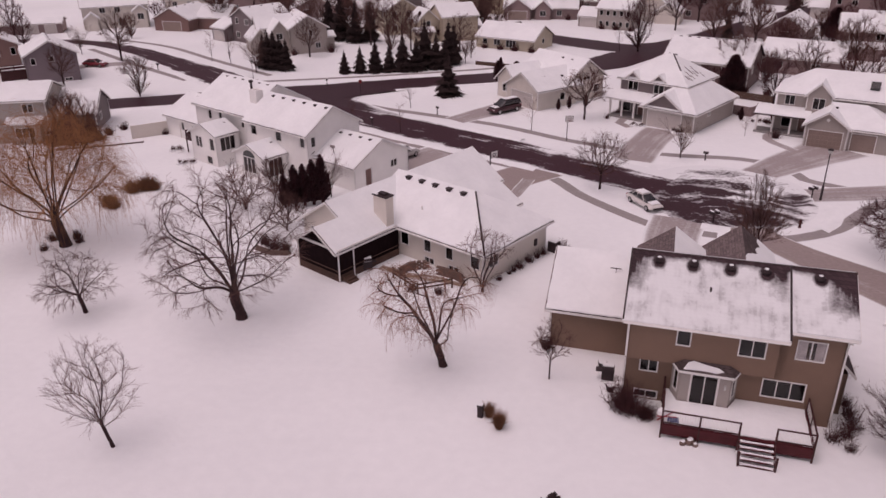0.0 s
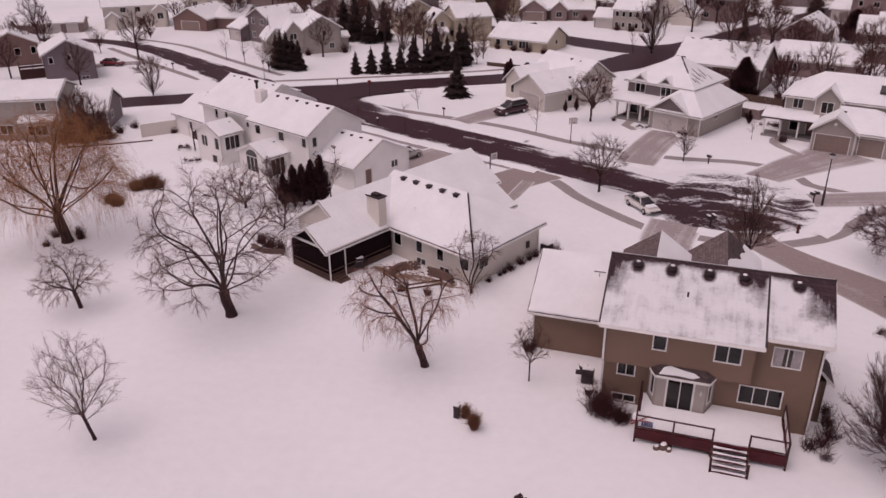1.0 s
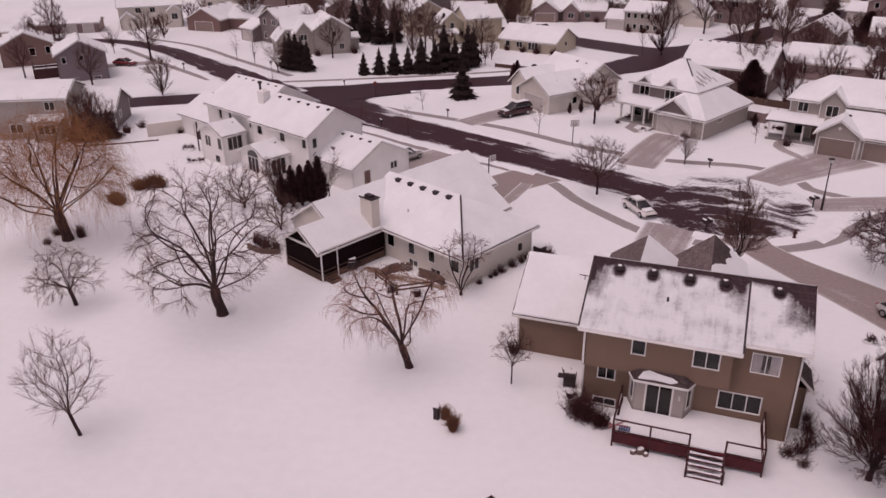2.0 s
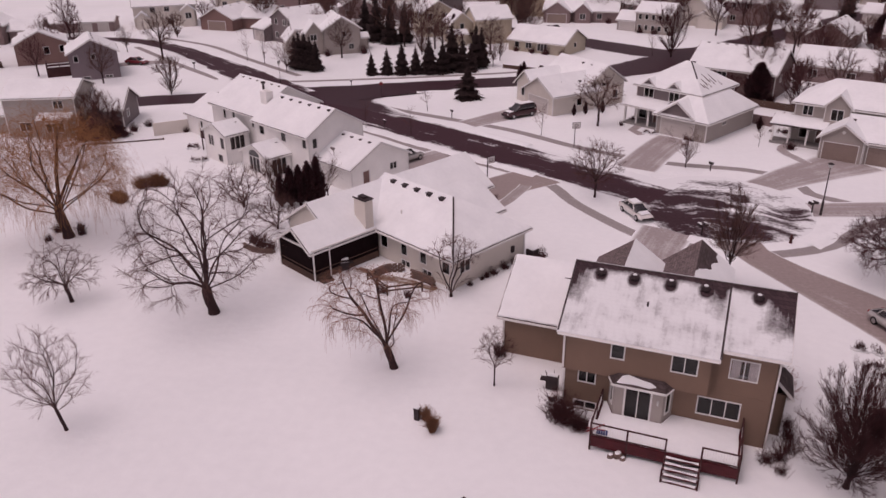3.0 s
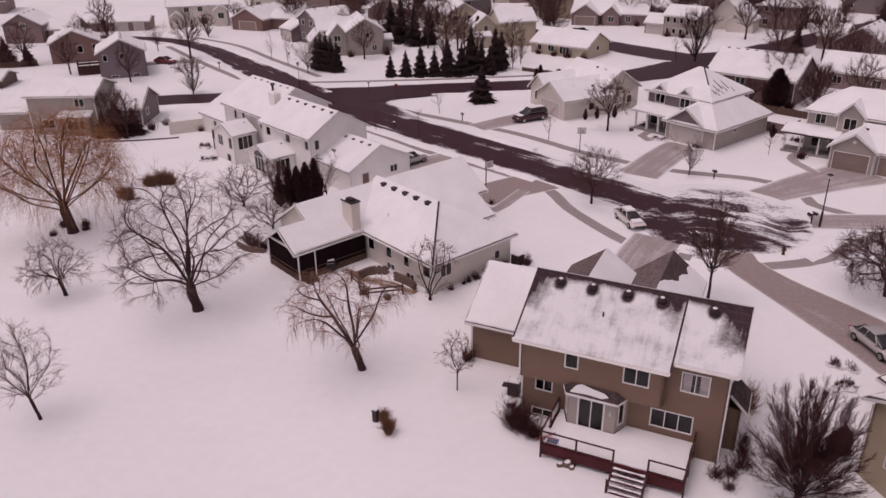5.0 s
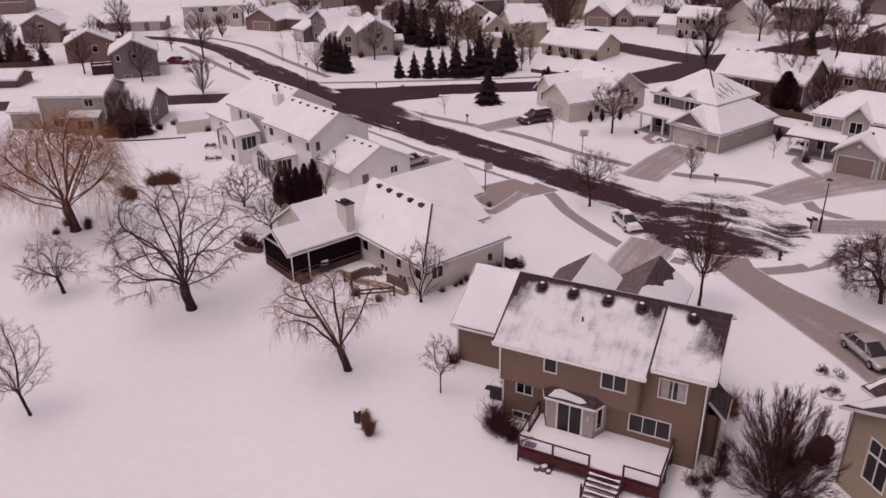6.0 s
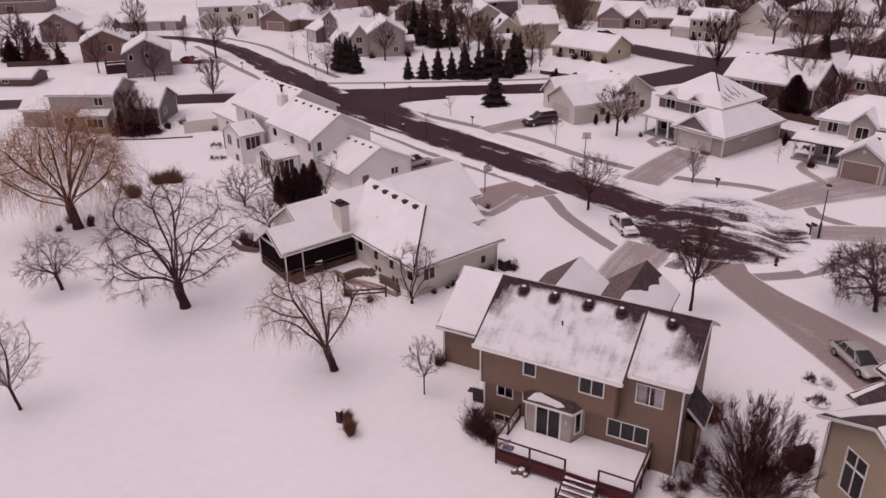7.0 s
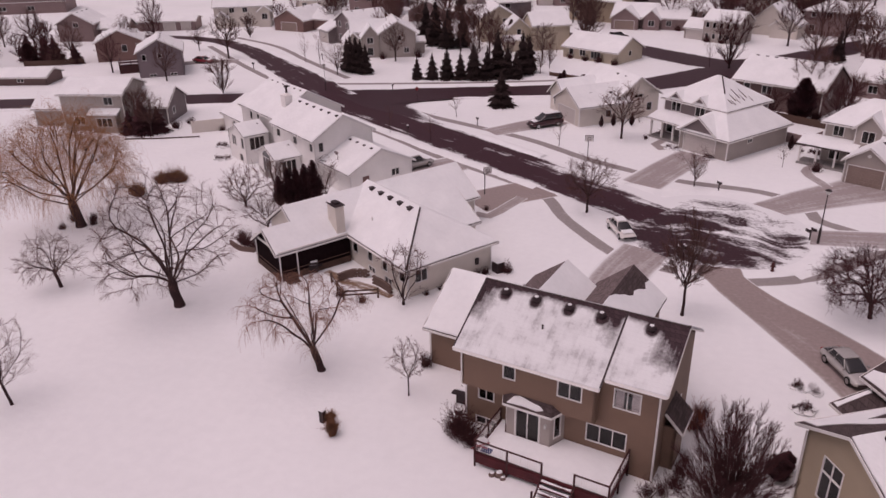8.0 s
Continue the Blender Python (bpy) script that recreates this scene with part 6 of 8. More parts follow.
for i, (x, y, turn, c, storeys) in enumerate(FAR):
    ze = 5.3 if storeys == 2 else 2.8
    plain_house("%s %s house with a snow-covered roof among bare trees" % ({"taupe": "taupe", "grey": "grey", "beige": "beige", "cream": "cream"}[c], "two-storey" if storeys == 2 else "single-storey"),
                x, y, turn, 10 + (i * 37 % 5), 9, ze, ze + 2.4, "x" if i % 3 else "y", M[c], TWO if storeys == 2 else [("S", 2.5, 0.9, 1.3, 1.2, "w2"), ("S", 6.5, 0.9, 1.3, 1.2, "w2")],
                [(-5, 0, 1, 7, 2.7, 4.5, "x", [("S", -2.5, 0.05, 4.0, 2.1, "garage")])] if i % 2 else (), 40 + i)


# ---------------------------------------------------------------- bare trees
def norm(v):
    n = math.sqrt(v[0] * v[0] + v[1] * v[1] + v[2] * v[2]) or 1.0
    return (v[0] / n, v[1] / n, v[2] / n)


def grow(rng, out, p, d, length, r, lvl, S):
    """A branch as a chain of tapered pieces, with its own branches; S holds one row of settings for each level."""
    steps, wig, lift, kids, ratio, spread, start = S[lvl]
    tip = 0.35 if lvl < len(S) - 1 else 0.25
    for i in range(steps):
        f0, f1 = i / steps, (i + 1) / steps
        d = norm((d[0] + rng.gauss(0, wig), d[1] + rng.gauss(0, wig), d[2] + rng.gauss(0, wig) * 0.6 + lift * (0.4 + f0)))
        q = (p[0] + d[0] * length / steps, p[1] + d[1] * length / steps, max(0.12, p[2] + d[2] * length / steps))
        out[lvl].append((p, q, r * (1 - f0 * (1 - tip)), r * (1 - f1 * (1 - tip))))
        if lvl + 1 < len(S) and f1 >= start:
            left = (1 - start) * steps
            n = kids / max(1, left)
            n = int(n) + (1 if rng.random() < n - int(n) else 0)
            for _ in range(n):
                az = rng.uniform(0, 2 * math.pi)
                a = math.radians(spread * rng.uniform(0.7, 1.2))
                u = norm((-d[1], d[0], 0.001)) if abs(d[2]) < 0.98 else (1.0, 0.0, 0.0)
                w = (d[1] * u[2] - d[2] * u[1], d[2] * u[0] - d[0] * u[2], d[0] * u[1] - d[1] * u[0])
                c, s = math.cos(a), math.sin(a)
                e = tuple(d[k] * c + (u[k] * math.cos(az) + w[k] * math.sin(az)) * s for k in range(3))
                t = rng.random()
                b = tuple(p[k] + (q[k] - p[k]) * t for k in range(3))
                grow(rng, out, b, norm(e), length * ratio * rng.uniform(0.7, 1.2) * (1.15 - 0.45 * f1), r * (1 - f1 * (1 - tip)) * 0.62, lvl + 1, S)
        p = q


#            steps wiggle lift  kids ratio spread start
KINDS = {
    "vase": [(3, 0.03, 0.0, 9, 1.9, 30, 0.5), (5, 0.06, 0.05, 9, 0.42, 34, 0.2), (4, 0.08, 0.05, 6, 0.55, 32, 0.1), (3, 0.10, 0.04, 0, 0, 0, 1)],
    "slim": [(5, 0.03, 0.0, 12, 0.4, 38, 0.3), (3, 0.08, 0.08, 6, 0.5, 34, 0.1), (3, 0.10, 0.06, 0, 0, 0, 1)],
}


def tree_shape(kind, seed, height, width, trunk, radius, twig="bark_thin", split=2, tries=1):
    """Meshes of a bare tree scaled to height and width: (trunk and limbs, crown)."""
    S = KINDS[kind]
    best = None
    for k in range(tries):
        rng = random.Random(seed + 1000 * k)
        rows = [[] for _ in S]
        grow(rng, rows, (0, 0, -0.1), norm((rng.gauss(0, 0.04), rng.gauss(0, 0.04), 1)), trunk, radius, 0, S)
        ends = np.array([s[1] for lv in rows for s in lv])
        off = np.linalg.norm(ends[:, :2].mean(0)) / np.std(ends[:, :2])
        if best is None or off < best[0]:
            best = (off, rows)
    out = best[1]
    pts = np.array([s[1] for lv in out for s in lv])
    kz = height / np.percentile(pts[:, 2], 99.5)
    spread = np.percentile(np.abs(pts[:, :2] - pts[:, :2].mean(0)), 98)
    kx = width / 2 / spread

    def fit_seg(s):
        (a, b, c), (e, f, g), r0, r1 = s
        return ((a * kx, b * kx, c * kz), (e * kx, f * kx, g * kz), max(r0 * 0.9, 0.0075), max(r1 * 0.9, 0.005))
    limbs = [fit_seg(s) for lv in out[:split] for s in lv]
    fine = [fit_seg(s) for lv in out[split:] for s in lv]
    return (tubes("trunk", limbs, M["bark"], 6), tubes("crown", fine, M[twig], 3))


def plant(name, meshes, x, y, turn, label, category="tree", group="bare trees", k=1.0):
    t = thing(name, pose(x, y, 0, 0, 0, turn) @ Matrix.Scale(k, 4), label, category, group)
    part("trunk", meshes[0], None, t)
    part("crown", meshes[1], None, t)
    for me in (meshes[2] if len(meshes) > 2 else ()):
        part("limb", me, None, t)
    return t


def fan_tree(seed, height, width, trunk, radius, limbs, reach, S, twig="bark_thin", lean=(0.0, 0.0), kids=1.6, thin=0.38, stout=0.4, forks=(), wild=0.5):
    """A tree whose limbs leave a short trunk evenly all round; limbs: (how many, reach, height, shape) as parts of the whole."""
    rng = random.Random(seed)
    rows = [[] for _ in S]
    main, arms = [], []
    p = (0.0, 0.0, -0.15)
    for i in range(5):
        f = (i + 1) / 5
        q = (lean[0] * f + rng.gauss(0, 0.08) * radius, lean[1] * f + rng.gauss(0, 0.08) * radius, trunk * f)
        main.append((p, q, radius * (1.3 if i == 0 else 1.0 - 0.06 * i), radius * (0.94 - 0.06 * i)))
        p = q
    for n, rf, zf, br, bz in limbs:
        first = rng.uniform(0, 2 * math.pi)
        for i in range(n):
            az = first + 2 * math.pi * i / n + rng.gauss(0, 0.22)
            R1, z1 = width / 2 * rf * rng.uniform(0.85, 1.1), height * zf * rng.uniform(0.92, 1.06)
            z0 = trunk * rng.uniform(0.85, 1.0)
            r = radius * stout * rng.uniform(0.7, 1.1)
            a = (lean[0] * z0 / trunk, lean[1] * z0 / trunk, z0)
            cx, sx = math.cos(az), math.sin(az)
            off = [0.0, 0.0, 0.0]
            prev = a
            steps = 10
            own = []
            arms.append(own)
            for j in range(1, steps + 1):
                t = j / steps
                rad = 2 * t * (1 - t) * R1 * br + t * t * R1
                z = z0 * (1 - t) ** 2 + 2 * t * (1 - t) * (z0 + (z1 - z0) * bz) + t * t * z1
                off = [o + rng.gauss(0, 0.012 * height) for o in off]
                q = (a[0] + cx * rad + off[0], a[1] + sx * rad + off[1], max(0.4, z + off[2]))
                r0, r1 = r * (1 - 0.8 * (j - 1) / steps), r * (1 - 0.8 * t)
                own.append((prev, q, r0, r1))
                if j in forks:
                    d = norm(tuple(q[k] - prev[k] for k in range(3)))
                    e = norm((d[0] + rng.gauss(0, 0.45), d[1] + rng.gauss(0, 0.45), d[2] + 0.15 + rng.gauss(0, 0.2)))
                    left = math.dist(q, (a[0] + cx * R1, a[1] + sx * R1, z1))
                    grow(rng, [own] + rows, q, e, left * rng.uniform(0.75, 1.0), r1 * 0.75, 0, [(7, 0.05, 0.02, 7, 0.42, 36, 0.2)] + S)
                if j >= 3:
                    d = norm(tuple(q[k] - prev[k] for k in range(3)))
                    m = int(kids) + (1 if rng.random() < kids - int(kids) else 0)
                    for _ in range(m + (2 if j == steps else 0)):
                        e = norm((d[0] + cx * 0.15 + rng.gauss(0, wild), d[1] + sx * 0.15 + rng.gauss(0, wild), d[2] + rng.gauss(0, wild * 0.7)))
                        grow(rng, rows, q, e, reach * rng.uniform(0.7, 1.2) * (1.1 - 0.5 * t), max(0.009, r1 * thin), 0, S)
                prev = q
    limit = lambda seg, low: (seg[0], seg[1], max(seg[2], low), max(seg[3], low * 0.65))
    return (tubes("trunk", [limit(g, 0.012) for g in main], M["bark"], 6), tubes("crown", [limit(g, 0.0055) for lv in rows for g in lv], M[twig], 3),
            [tubes("limb", [limit(g, 0.012) for g in own], M["bark"], 6) for own in arms])


PROFILES = {
    "dome": lambda f: np.sqrt(np.clip(1 - f ** 2.2, 0, 1)) * np.minimum(1, 0.72 + f * 1.6),
    "egg": lambda f: np.sin(np.pi * (0.12 + 0.86 * f)) ** 0.75,
    "vase": lambda f: np.minimum(1, 0.22 + 1.25 * f) * np.sqrt(np.clip(1 - f ** 4, 0, 1)),
}


def crown_tree(seed, height, width, trunk, radius, arms, low=0.25, profile="dome", lean=(0.0, 0.0), off=(0.0, 0.0), n=500, step=0.34, lift=0.0, wig=0.1, shell=0.4,
               S=None, twig="bark_thin", twigs=1.0, reach=1.0, down=0.0, spray=0.45, thick=0.011, flat=1.0, slim=0.0075):
    """A tree whose limbs grow towards free space inside a crown; arms: rows (how many, degrees above level, length) of the first limbs."""
    rng = np.random.default_rng(seed)
    prof = PROFILES[profile]
    f = rng.random(6 * n)
    f = f[rng.random(6 * n) < prof(f) ** 2][:n]
    az = rng.random(len(f)) * 2 * np.pi
    rad = prof(f) * width / 2 * rng.random(len(f)) ** shell * (1 + 0.12 * np.sin(3 * az + seed))
    goal = np.stack([off[0] + rad * np.cos(az), off[1] + rad * np.sin(az) * flat, height * (low + (1 - low) * f)], 1)
    pts, par = [np.array([0.0, 0.0, -0.15])], [-1]
    for i in range(1, 6):
        pts.append(np.array([lean[0] * i / 5, lean[1] * i / 5, trunk * i / 5]) + np.append(rng.normal(0, 0.1, 2) * radius, 0))
        par.append(i - 1)
    first = rng.random() * 6.28
    for count, deg, length in arms:
        first += 0.7
        for i in range(count):
            a = first + 2 * np.pi * i / count + rng.normal(0, 0.2)
            e = math.radians(deg + rng.normal(0, 6))
            d = np.array([np.cos(a) * math.cos(e), np.sin(a) * math.cos(e) * flat, math.sin(e)])
            at = 5 - int(rng.integers(0, 2))
            for _ in range(max(2, int(length / step))):
                d = d + rng.normal(0, wig, 3)
                d /= np.linalg.norm(d)
                pts.append(pts[at] + d * step)
                par.append(at)
                at = len(pts) - 1
    P = np.array(pts)
    dist = np.linalg.norm(goal[:, None] - P[None, 4:], axis=2)
    near, best = dist.argmin(1) + 4, dist.min(1)
    alive = np.ones(len(goal), bool)
    for turn in range(140):
        alive &= best > 1.9 * step
        if not alive.any():
            break
        alive &= np.bincount(np.array(par[1:]), minlength=len(P))[near] < 3
        if not alive.any():
            break
        aim = goal[alive] - P[near[alive]]
        aim /= np.linalg.norm(aim, axis=1, keepdims=True)
        who, back = np.unique(near[alive], return_inverse=True)
        way = np.zeros((len(who), 3))
        np.add.at(way, back.ravel(), aim)
        way /= np.linalg.norm(way, axis=1, keepdims=True) + 1e-6
        came = P[who] - P[np.array(par)[who]]
        way += 0.55 * came / (np.linalg.norm(came, axis=1, keepdims=True) + 1e-6) + rng.normal(0, wig, way.shape) + np.array([0, 0, lift])
        way /= np.linalg.norm(way, axis=1, keepdims=True)
        fresh = P[who] + way * step
        base = len(P)
        P = np.concatenate([P, fresh])
        par.extend(int(w) for w in who)
        dist = np.linalg.norm(goal[:, None] - fresh[None], axis=2)
        closer = dist.min(1) < best
        near = np.where(closer, base + dist.argmin(1), near)
        best = np.minimum(best, dist.min(1))
        if len(P) > 6 * n:
            break
    count = len(P)
    kids = [[] for _ in range(count)]
    for i in range(1, count):
        kids[par[i]].append(i)
    r = np.zeros(count)
    for i in range(count - 1, -1, -1):
        r[i] = sum(r[k] ** 2.35 for k in kids[i]) ** (1 / 2.35) if kids[i] else thick
    main = [max(k, key=lambda q: r[q]) if k else -1 for k in kids]
    for _ in range(3):
        Q = P.copy()
        for i in range(6, count):
            if main[i] > 0:
                Q[i] = 0.4 * P[i] + 0.3 * (P[par[i]] + P[main[i]])
        P = Q
    P[:, 2] = np.maximum(P[:, 2], -0.15)
    grow_up = np.maximum(1.0, r / thick)
    k = math.log(radius / thick) / math.log(max(2.0, grow_up[1]))
    r = thick * grow_up ** k
    r[0] *= 1.3
    trunk_rows, limb_rows, fine_rows = [], [], []
    pend = [(1, trunk_rows)]
    root = lambda i: tuple(P[i])
    while pend:
        i, rows = pend.pop()
        own = rows
        while i > 0:
            a = par[i]
            first_r = min(r[a], r[i] * 1.25) if main[a] != i else r[a]
            dest = own if own is trunk_rows or r[i] > 1.35 * thick else fine_rows
            dest.append((root(a), root(i), float(first_r), float(r[i])))
            for q in kids[i]:
                if q != main[i]:
                    if own is trunk_rows:
                        limb_rows.append([])
                        pend.append((q, limb_rows[-1]))
                    else:
                        pend.append((q, own))
            if own is trunk_rows and i >= 5 and main[i] > 0:
                limb_rows.append([])
                own = limb_rows[-1]
            i = main[i]
    rnd = random.Random(seed)
    S = S or FINE
    rows = [[] for _ in S]
    for i in range(6, count):
        if r[i] < 3.2 * thick:
            d = P[i] - P[par[i]]
            d /= np.linalg.norm(d) + 1e-6
            m = twigs * (1.8 if not kids[i] else 1.0)
            for _ in range(int(m) + (1 if rnd.random() < m - int(m) else 0)):
                e = norm((d[0] + rnd.gauss(0, spray), d[1] + rnd.gauss(0, spray), d[2] + rnd.gauss(0, spray) - down))
                grow(rnd, rows, root(i), e, reach * rnd.uniform(0.6, 1.25), thick * 0.8, 0, S)
    limit = lambda seg, low_r: (seg[0], seg[1], max(seg[2], low_r), max(seg[3], low_r * 0.6))
    return (tubes("trunk", trunk_rows, M["bark"], 8), tubes("crown", [limit(g, slim) for lv in [fine_rows] + rows for g in lv], M[twig], 3),
            [tubes("limb", own, M["bark"], 6) for own in limb_rows if own])


#        steps wiggle lift  kids ratio spread start
SPRAY = [(4, 0.08, 0.02, 4, 0.55, 26, 0.1), (3, 0.10, 0.02, 0, 0, 0, 1)]
NOD = [(5, 0.09, -0.10, 4, 0.6, 34, 0.1), (4, 0.10, -0.18, 0, 0, 0, 1)]
HANG = [(4, 0.08, -0.25, 3, 1.2, 32, 0.1), (8, 0.035, -0.55, 0, 0, 0, 1)]
FINE = [(5, 0.10, 0.0, 6, 0.52, 36, 0.1), (4, 0.11, -0.02, 4, 0.6, 34, 0.1), (3, 0.12, 0.0, 0, 0, 0, 1)]
RODS = [(5, 0.05, 0.10, 5, 0.45, 24, 0.15), (4, 0.06, 0.10, 3, 0.5, 22, 0.1), (3, 0.07, 0.06, 0, 0, 0, 1)]
plant("willow_tree", crown_tree(21, 12.6, 14.0, 3.0, 0.48, [(5, 70, 3.6), (6, 52, 3.4), (5, 34, 3.0)], 0.36, "dome", (-0.4, -0.1), (-0.4, 0.0), 760, 0.42, 0.1, 0.08, 0.36, HANG, "willow_gold", 2.3, 2.1, 0.15, 0.55, 0.018, 1.0, 0.0075), -35.3, 64.5, 0, "large bare weeping willow with long orange-brown hanging twigs", group="willows")
plant("willow_tree", crown_tree(39, 7.0, 9.6, 1.9, 0.27, [(4, 70, 3.2), (4, 50, 3.0)], 0.53, "vase", (-0.5, -0.1), (-1.4, 0.0), 340, 0.3, 0.12, 0.12, 0.36, HANG, "willow", 1.5, 0.9, 0.2, 0.5, 0.019, 1.0, 0.006), 0.35, 44.6, 0, "small bare weeping willow with hanging brown twigs", group="willows")
plant("shade_tree", crown_tree(6, 12.3, 12.6, 2.6, 0.4, [(5, 76, 4.4), (5, 57, 4.2), (3, 30, 3.0)], 0.23, "dome", (-0.4, 0.1), (-1.1, 0.3), 640, 0.34, 0.09, 0.07, 0.36, NOD, "bark_thin", 1.5, 0.95, 0.08, 0.4, 0.0165, 1.0, 0.006), -15.35, 51.1, 0, "broad bare shade tree with thick dark limbs in the snow")
plant("crab_apple", crown_tree(9, 5.4, 5.8, 1.6, 0.16, [(4, 66, 1.6), (4, 40, 1.6)], 0.3, "dome", (-0.25, 0.0), (-0.4, 0.0), 360, 0.25, 0.03, 0.1, 0.42, NOD, "bark_thin", 1.5, 0.65, 0.15, 0.5, 0.013), -27.9, 51.95, 40, "small bare spreading tree with drooping twigs")
plant("young_tree", crown_tree(12, 7.2, 4.7, 1.8, 0.105, [(4, 74, 1.8), (5, 56, 1.6), (4, 42, 1.0)], 0.25, "egg", (-0.4, 0.0), (-0.4, 0.0), 380, 0.23, 0.16, 0.04, 0.45, SPRAY, "bark_thin", 1.2, 0.8, -0.2, 0.2, 0.0095, 1.0, 0.0055), -19.2, 35.9, 0, "young bare vase-shaped tree standing alone in the snow")
plant("sapling", crown_tree(15, 4.6, 2.6, 1.7, 0.05, [(3, 70, 0.8), (4, 50, 0.6)], 0.36, "egg", (0.0, 0.0), (0.0, 0.0), 170, 0.17, 0.1, 0.07, 0.45, SPRAY, "bark_thin", 1.5, 0.42, 0.0, 0.4, 0.008), 7.5, 43.0, 0, "thin bare sapling beside the tan house")
plant("birch", crown_tree(18, 5.4, 4.4, 0.3, 0.14, [(4, 70, 2.4), (3, 52, 1.8)], 0.35, "vase", (0.0, 0.0), (0.3, 0.0), 280, 0.22, 0.08, 0.08, 0.45, SPRAY, "bark_thin", 1.4, 0.55, 0.0, 0.4, 0.012), 3.4, 55.4, 30, "multi-stemmed bare tree at the cream house's corner")
plant("young_maple", fan_tree(22, 8.2, 4.4, 2.8, 0.13, [(4, 0.12, 1.0, 0.5, 0.5), (8, 0.5, 0.86, 0.55, 0.45), (9, 0.85, 0.6, 0.55, 0.5)], 1.5, RODS, "bark_thin", (0, 0), 2.6, 0.3, 0.3, (), 0.2), 26.3, 58.5, 0, "upright bare young maple beside the long driveway")
plant("crab_apple", crown_tree(27, 5.8, 8.0, 1.3, 0.17, [(5, 62, 1.8), (6, 36, 2.0)], 0.32, "dome", (-0.2, 0.0), (-0.8, 0.0), 620, 0.25, 0.03, 0.1, 0.45, SPRAY, "red_twigs", 3.2, 0.75, 0.0, 0.6, 0.017), 41.0, 61.2, 0, "dense reddish bare crab apple beside the driveway")
plant("bare_bush", fan_tree(31, 7.3, 4.9, 0.8, 0.2, [(12, 0.18, 1.0, 0.48, 0.52), (26, 0.5, 0.92, 0.5, 0.5), (30, 0.78, 0.76, 0.52, 0.5), (30, 0.97, 0.52, 0.52, 0.55), (14, 1.0, 0.3, 0.5, 0.55)], 1.3, RODS, "red_twigs", (0.1, 0), 1.9, 0.27, 0.1, (), 0.2), 27.55, 34.9, 0, "dense upright bare many-stemmed tree beside the beige house")
OVAL = [crown_tree(40 + i, 6.4, 5.4, 1.9, 0.13, [(4, 74, 1.5), (6, 52, 1.4)], 0.28, "egg", (0.0, 0.0), (0.0, 0.0), 380, 0.24, 0.16, 0.04, 0.45, SPRAY, "bark_thin", 1.6, 0.85, -0.2, 0.22, 0.012) for i in range(2)]
BUSHY_BARE = [crown_tree(46 + i, 4.6, 5.6, 0.5, 0.13, [(4, 66, 1.6), (5, 40, 1.4)], 0.25, "dome", (0.0, 0.0), (0.0, 0.0), 360, 0.25, 0.03, 0.1, 0.45, SPRAY, "bark_thin", 1.8, 0.6, 0.0, 0.5, 0.015) for i in range(2)]
SLIM = [tree_shape("slim", 50 + i, 4.8, 2.2, 3.4, 0.05, "bark_thin", 1) for i in range(3)]
BROAD = [crown_tree(60 + i, 9.4, 5.8, 2.6, 0.19, [(3, 78, 2.6), (5, 60, 2.2)], 0.27, "egg", (0.0, 0.0), (0.0, 0.0), 360, 0.36, 0.2, 0.05, 0.5, SPRAY, "red_twigs" if i == 1 else "bark_thin", 2.2, 1.3, -0.3, 0.22, 0.018) for i in range(3)]
VASE = [tree_shape("vase", 70 + i, 6.0, 4.2, 1.4, 0.11) for i in range(2)]
PLUME = [crown_tree(80 + i, 5.8, 5.0, 0.3, 0.13, [(6, 74, 2.4), (7, 54, 2.0)], 0.3, "vase", (0.0, 0.0), (0.0, 0.0), 300, 0.27, 0.22, 0.05, 0.5, SPRAY, "red_twigs" if i else "bark_thin", 2.2, 1.1, -0.4, 0.2, 0.016) for i in range(2)]
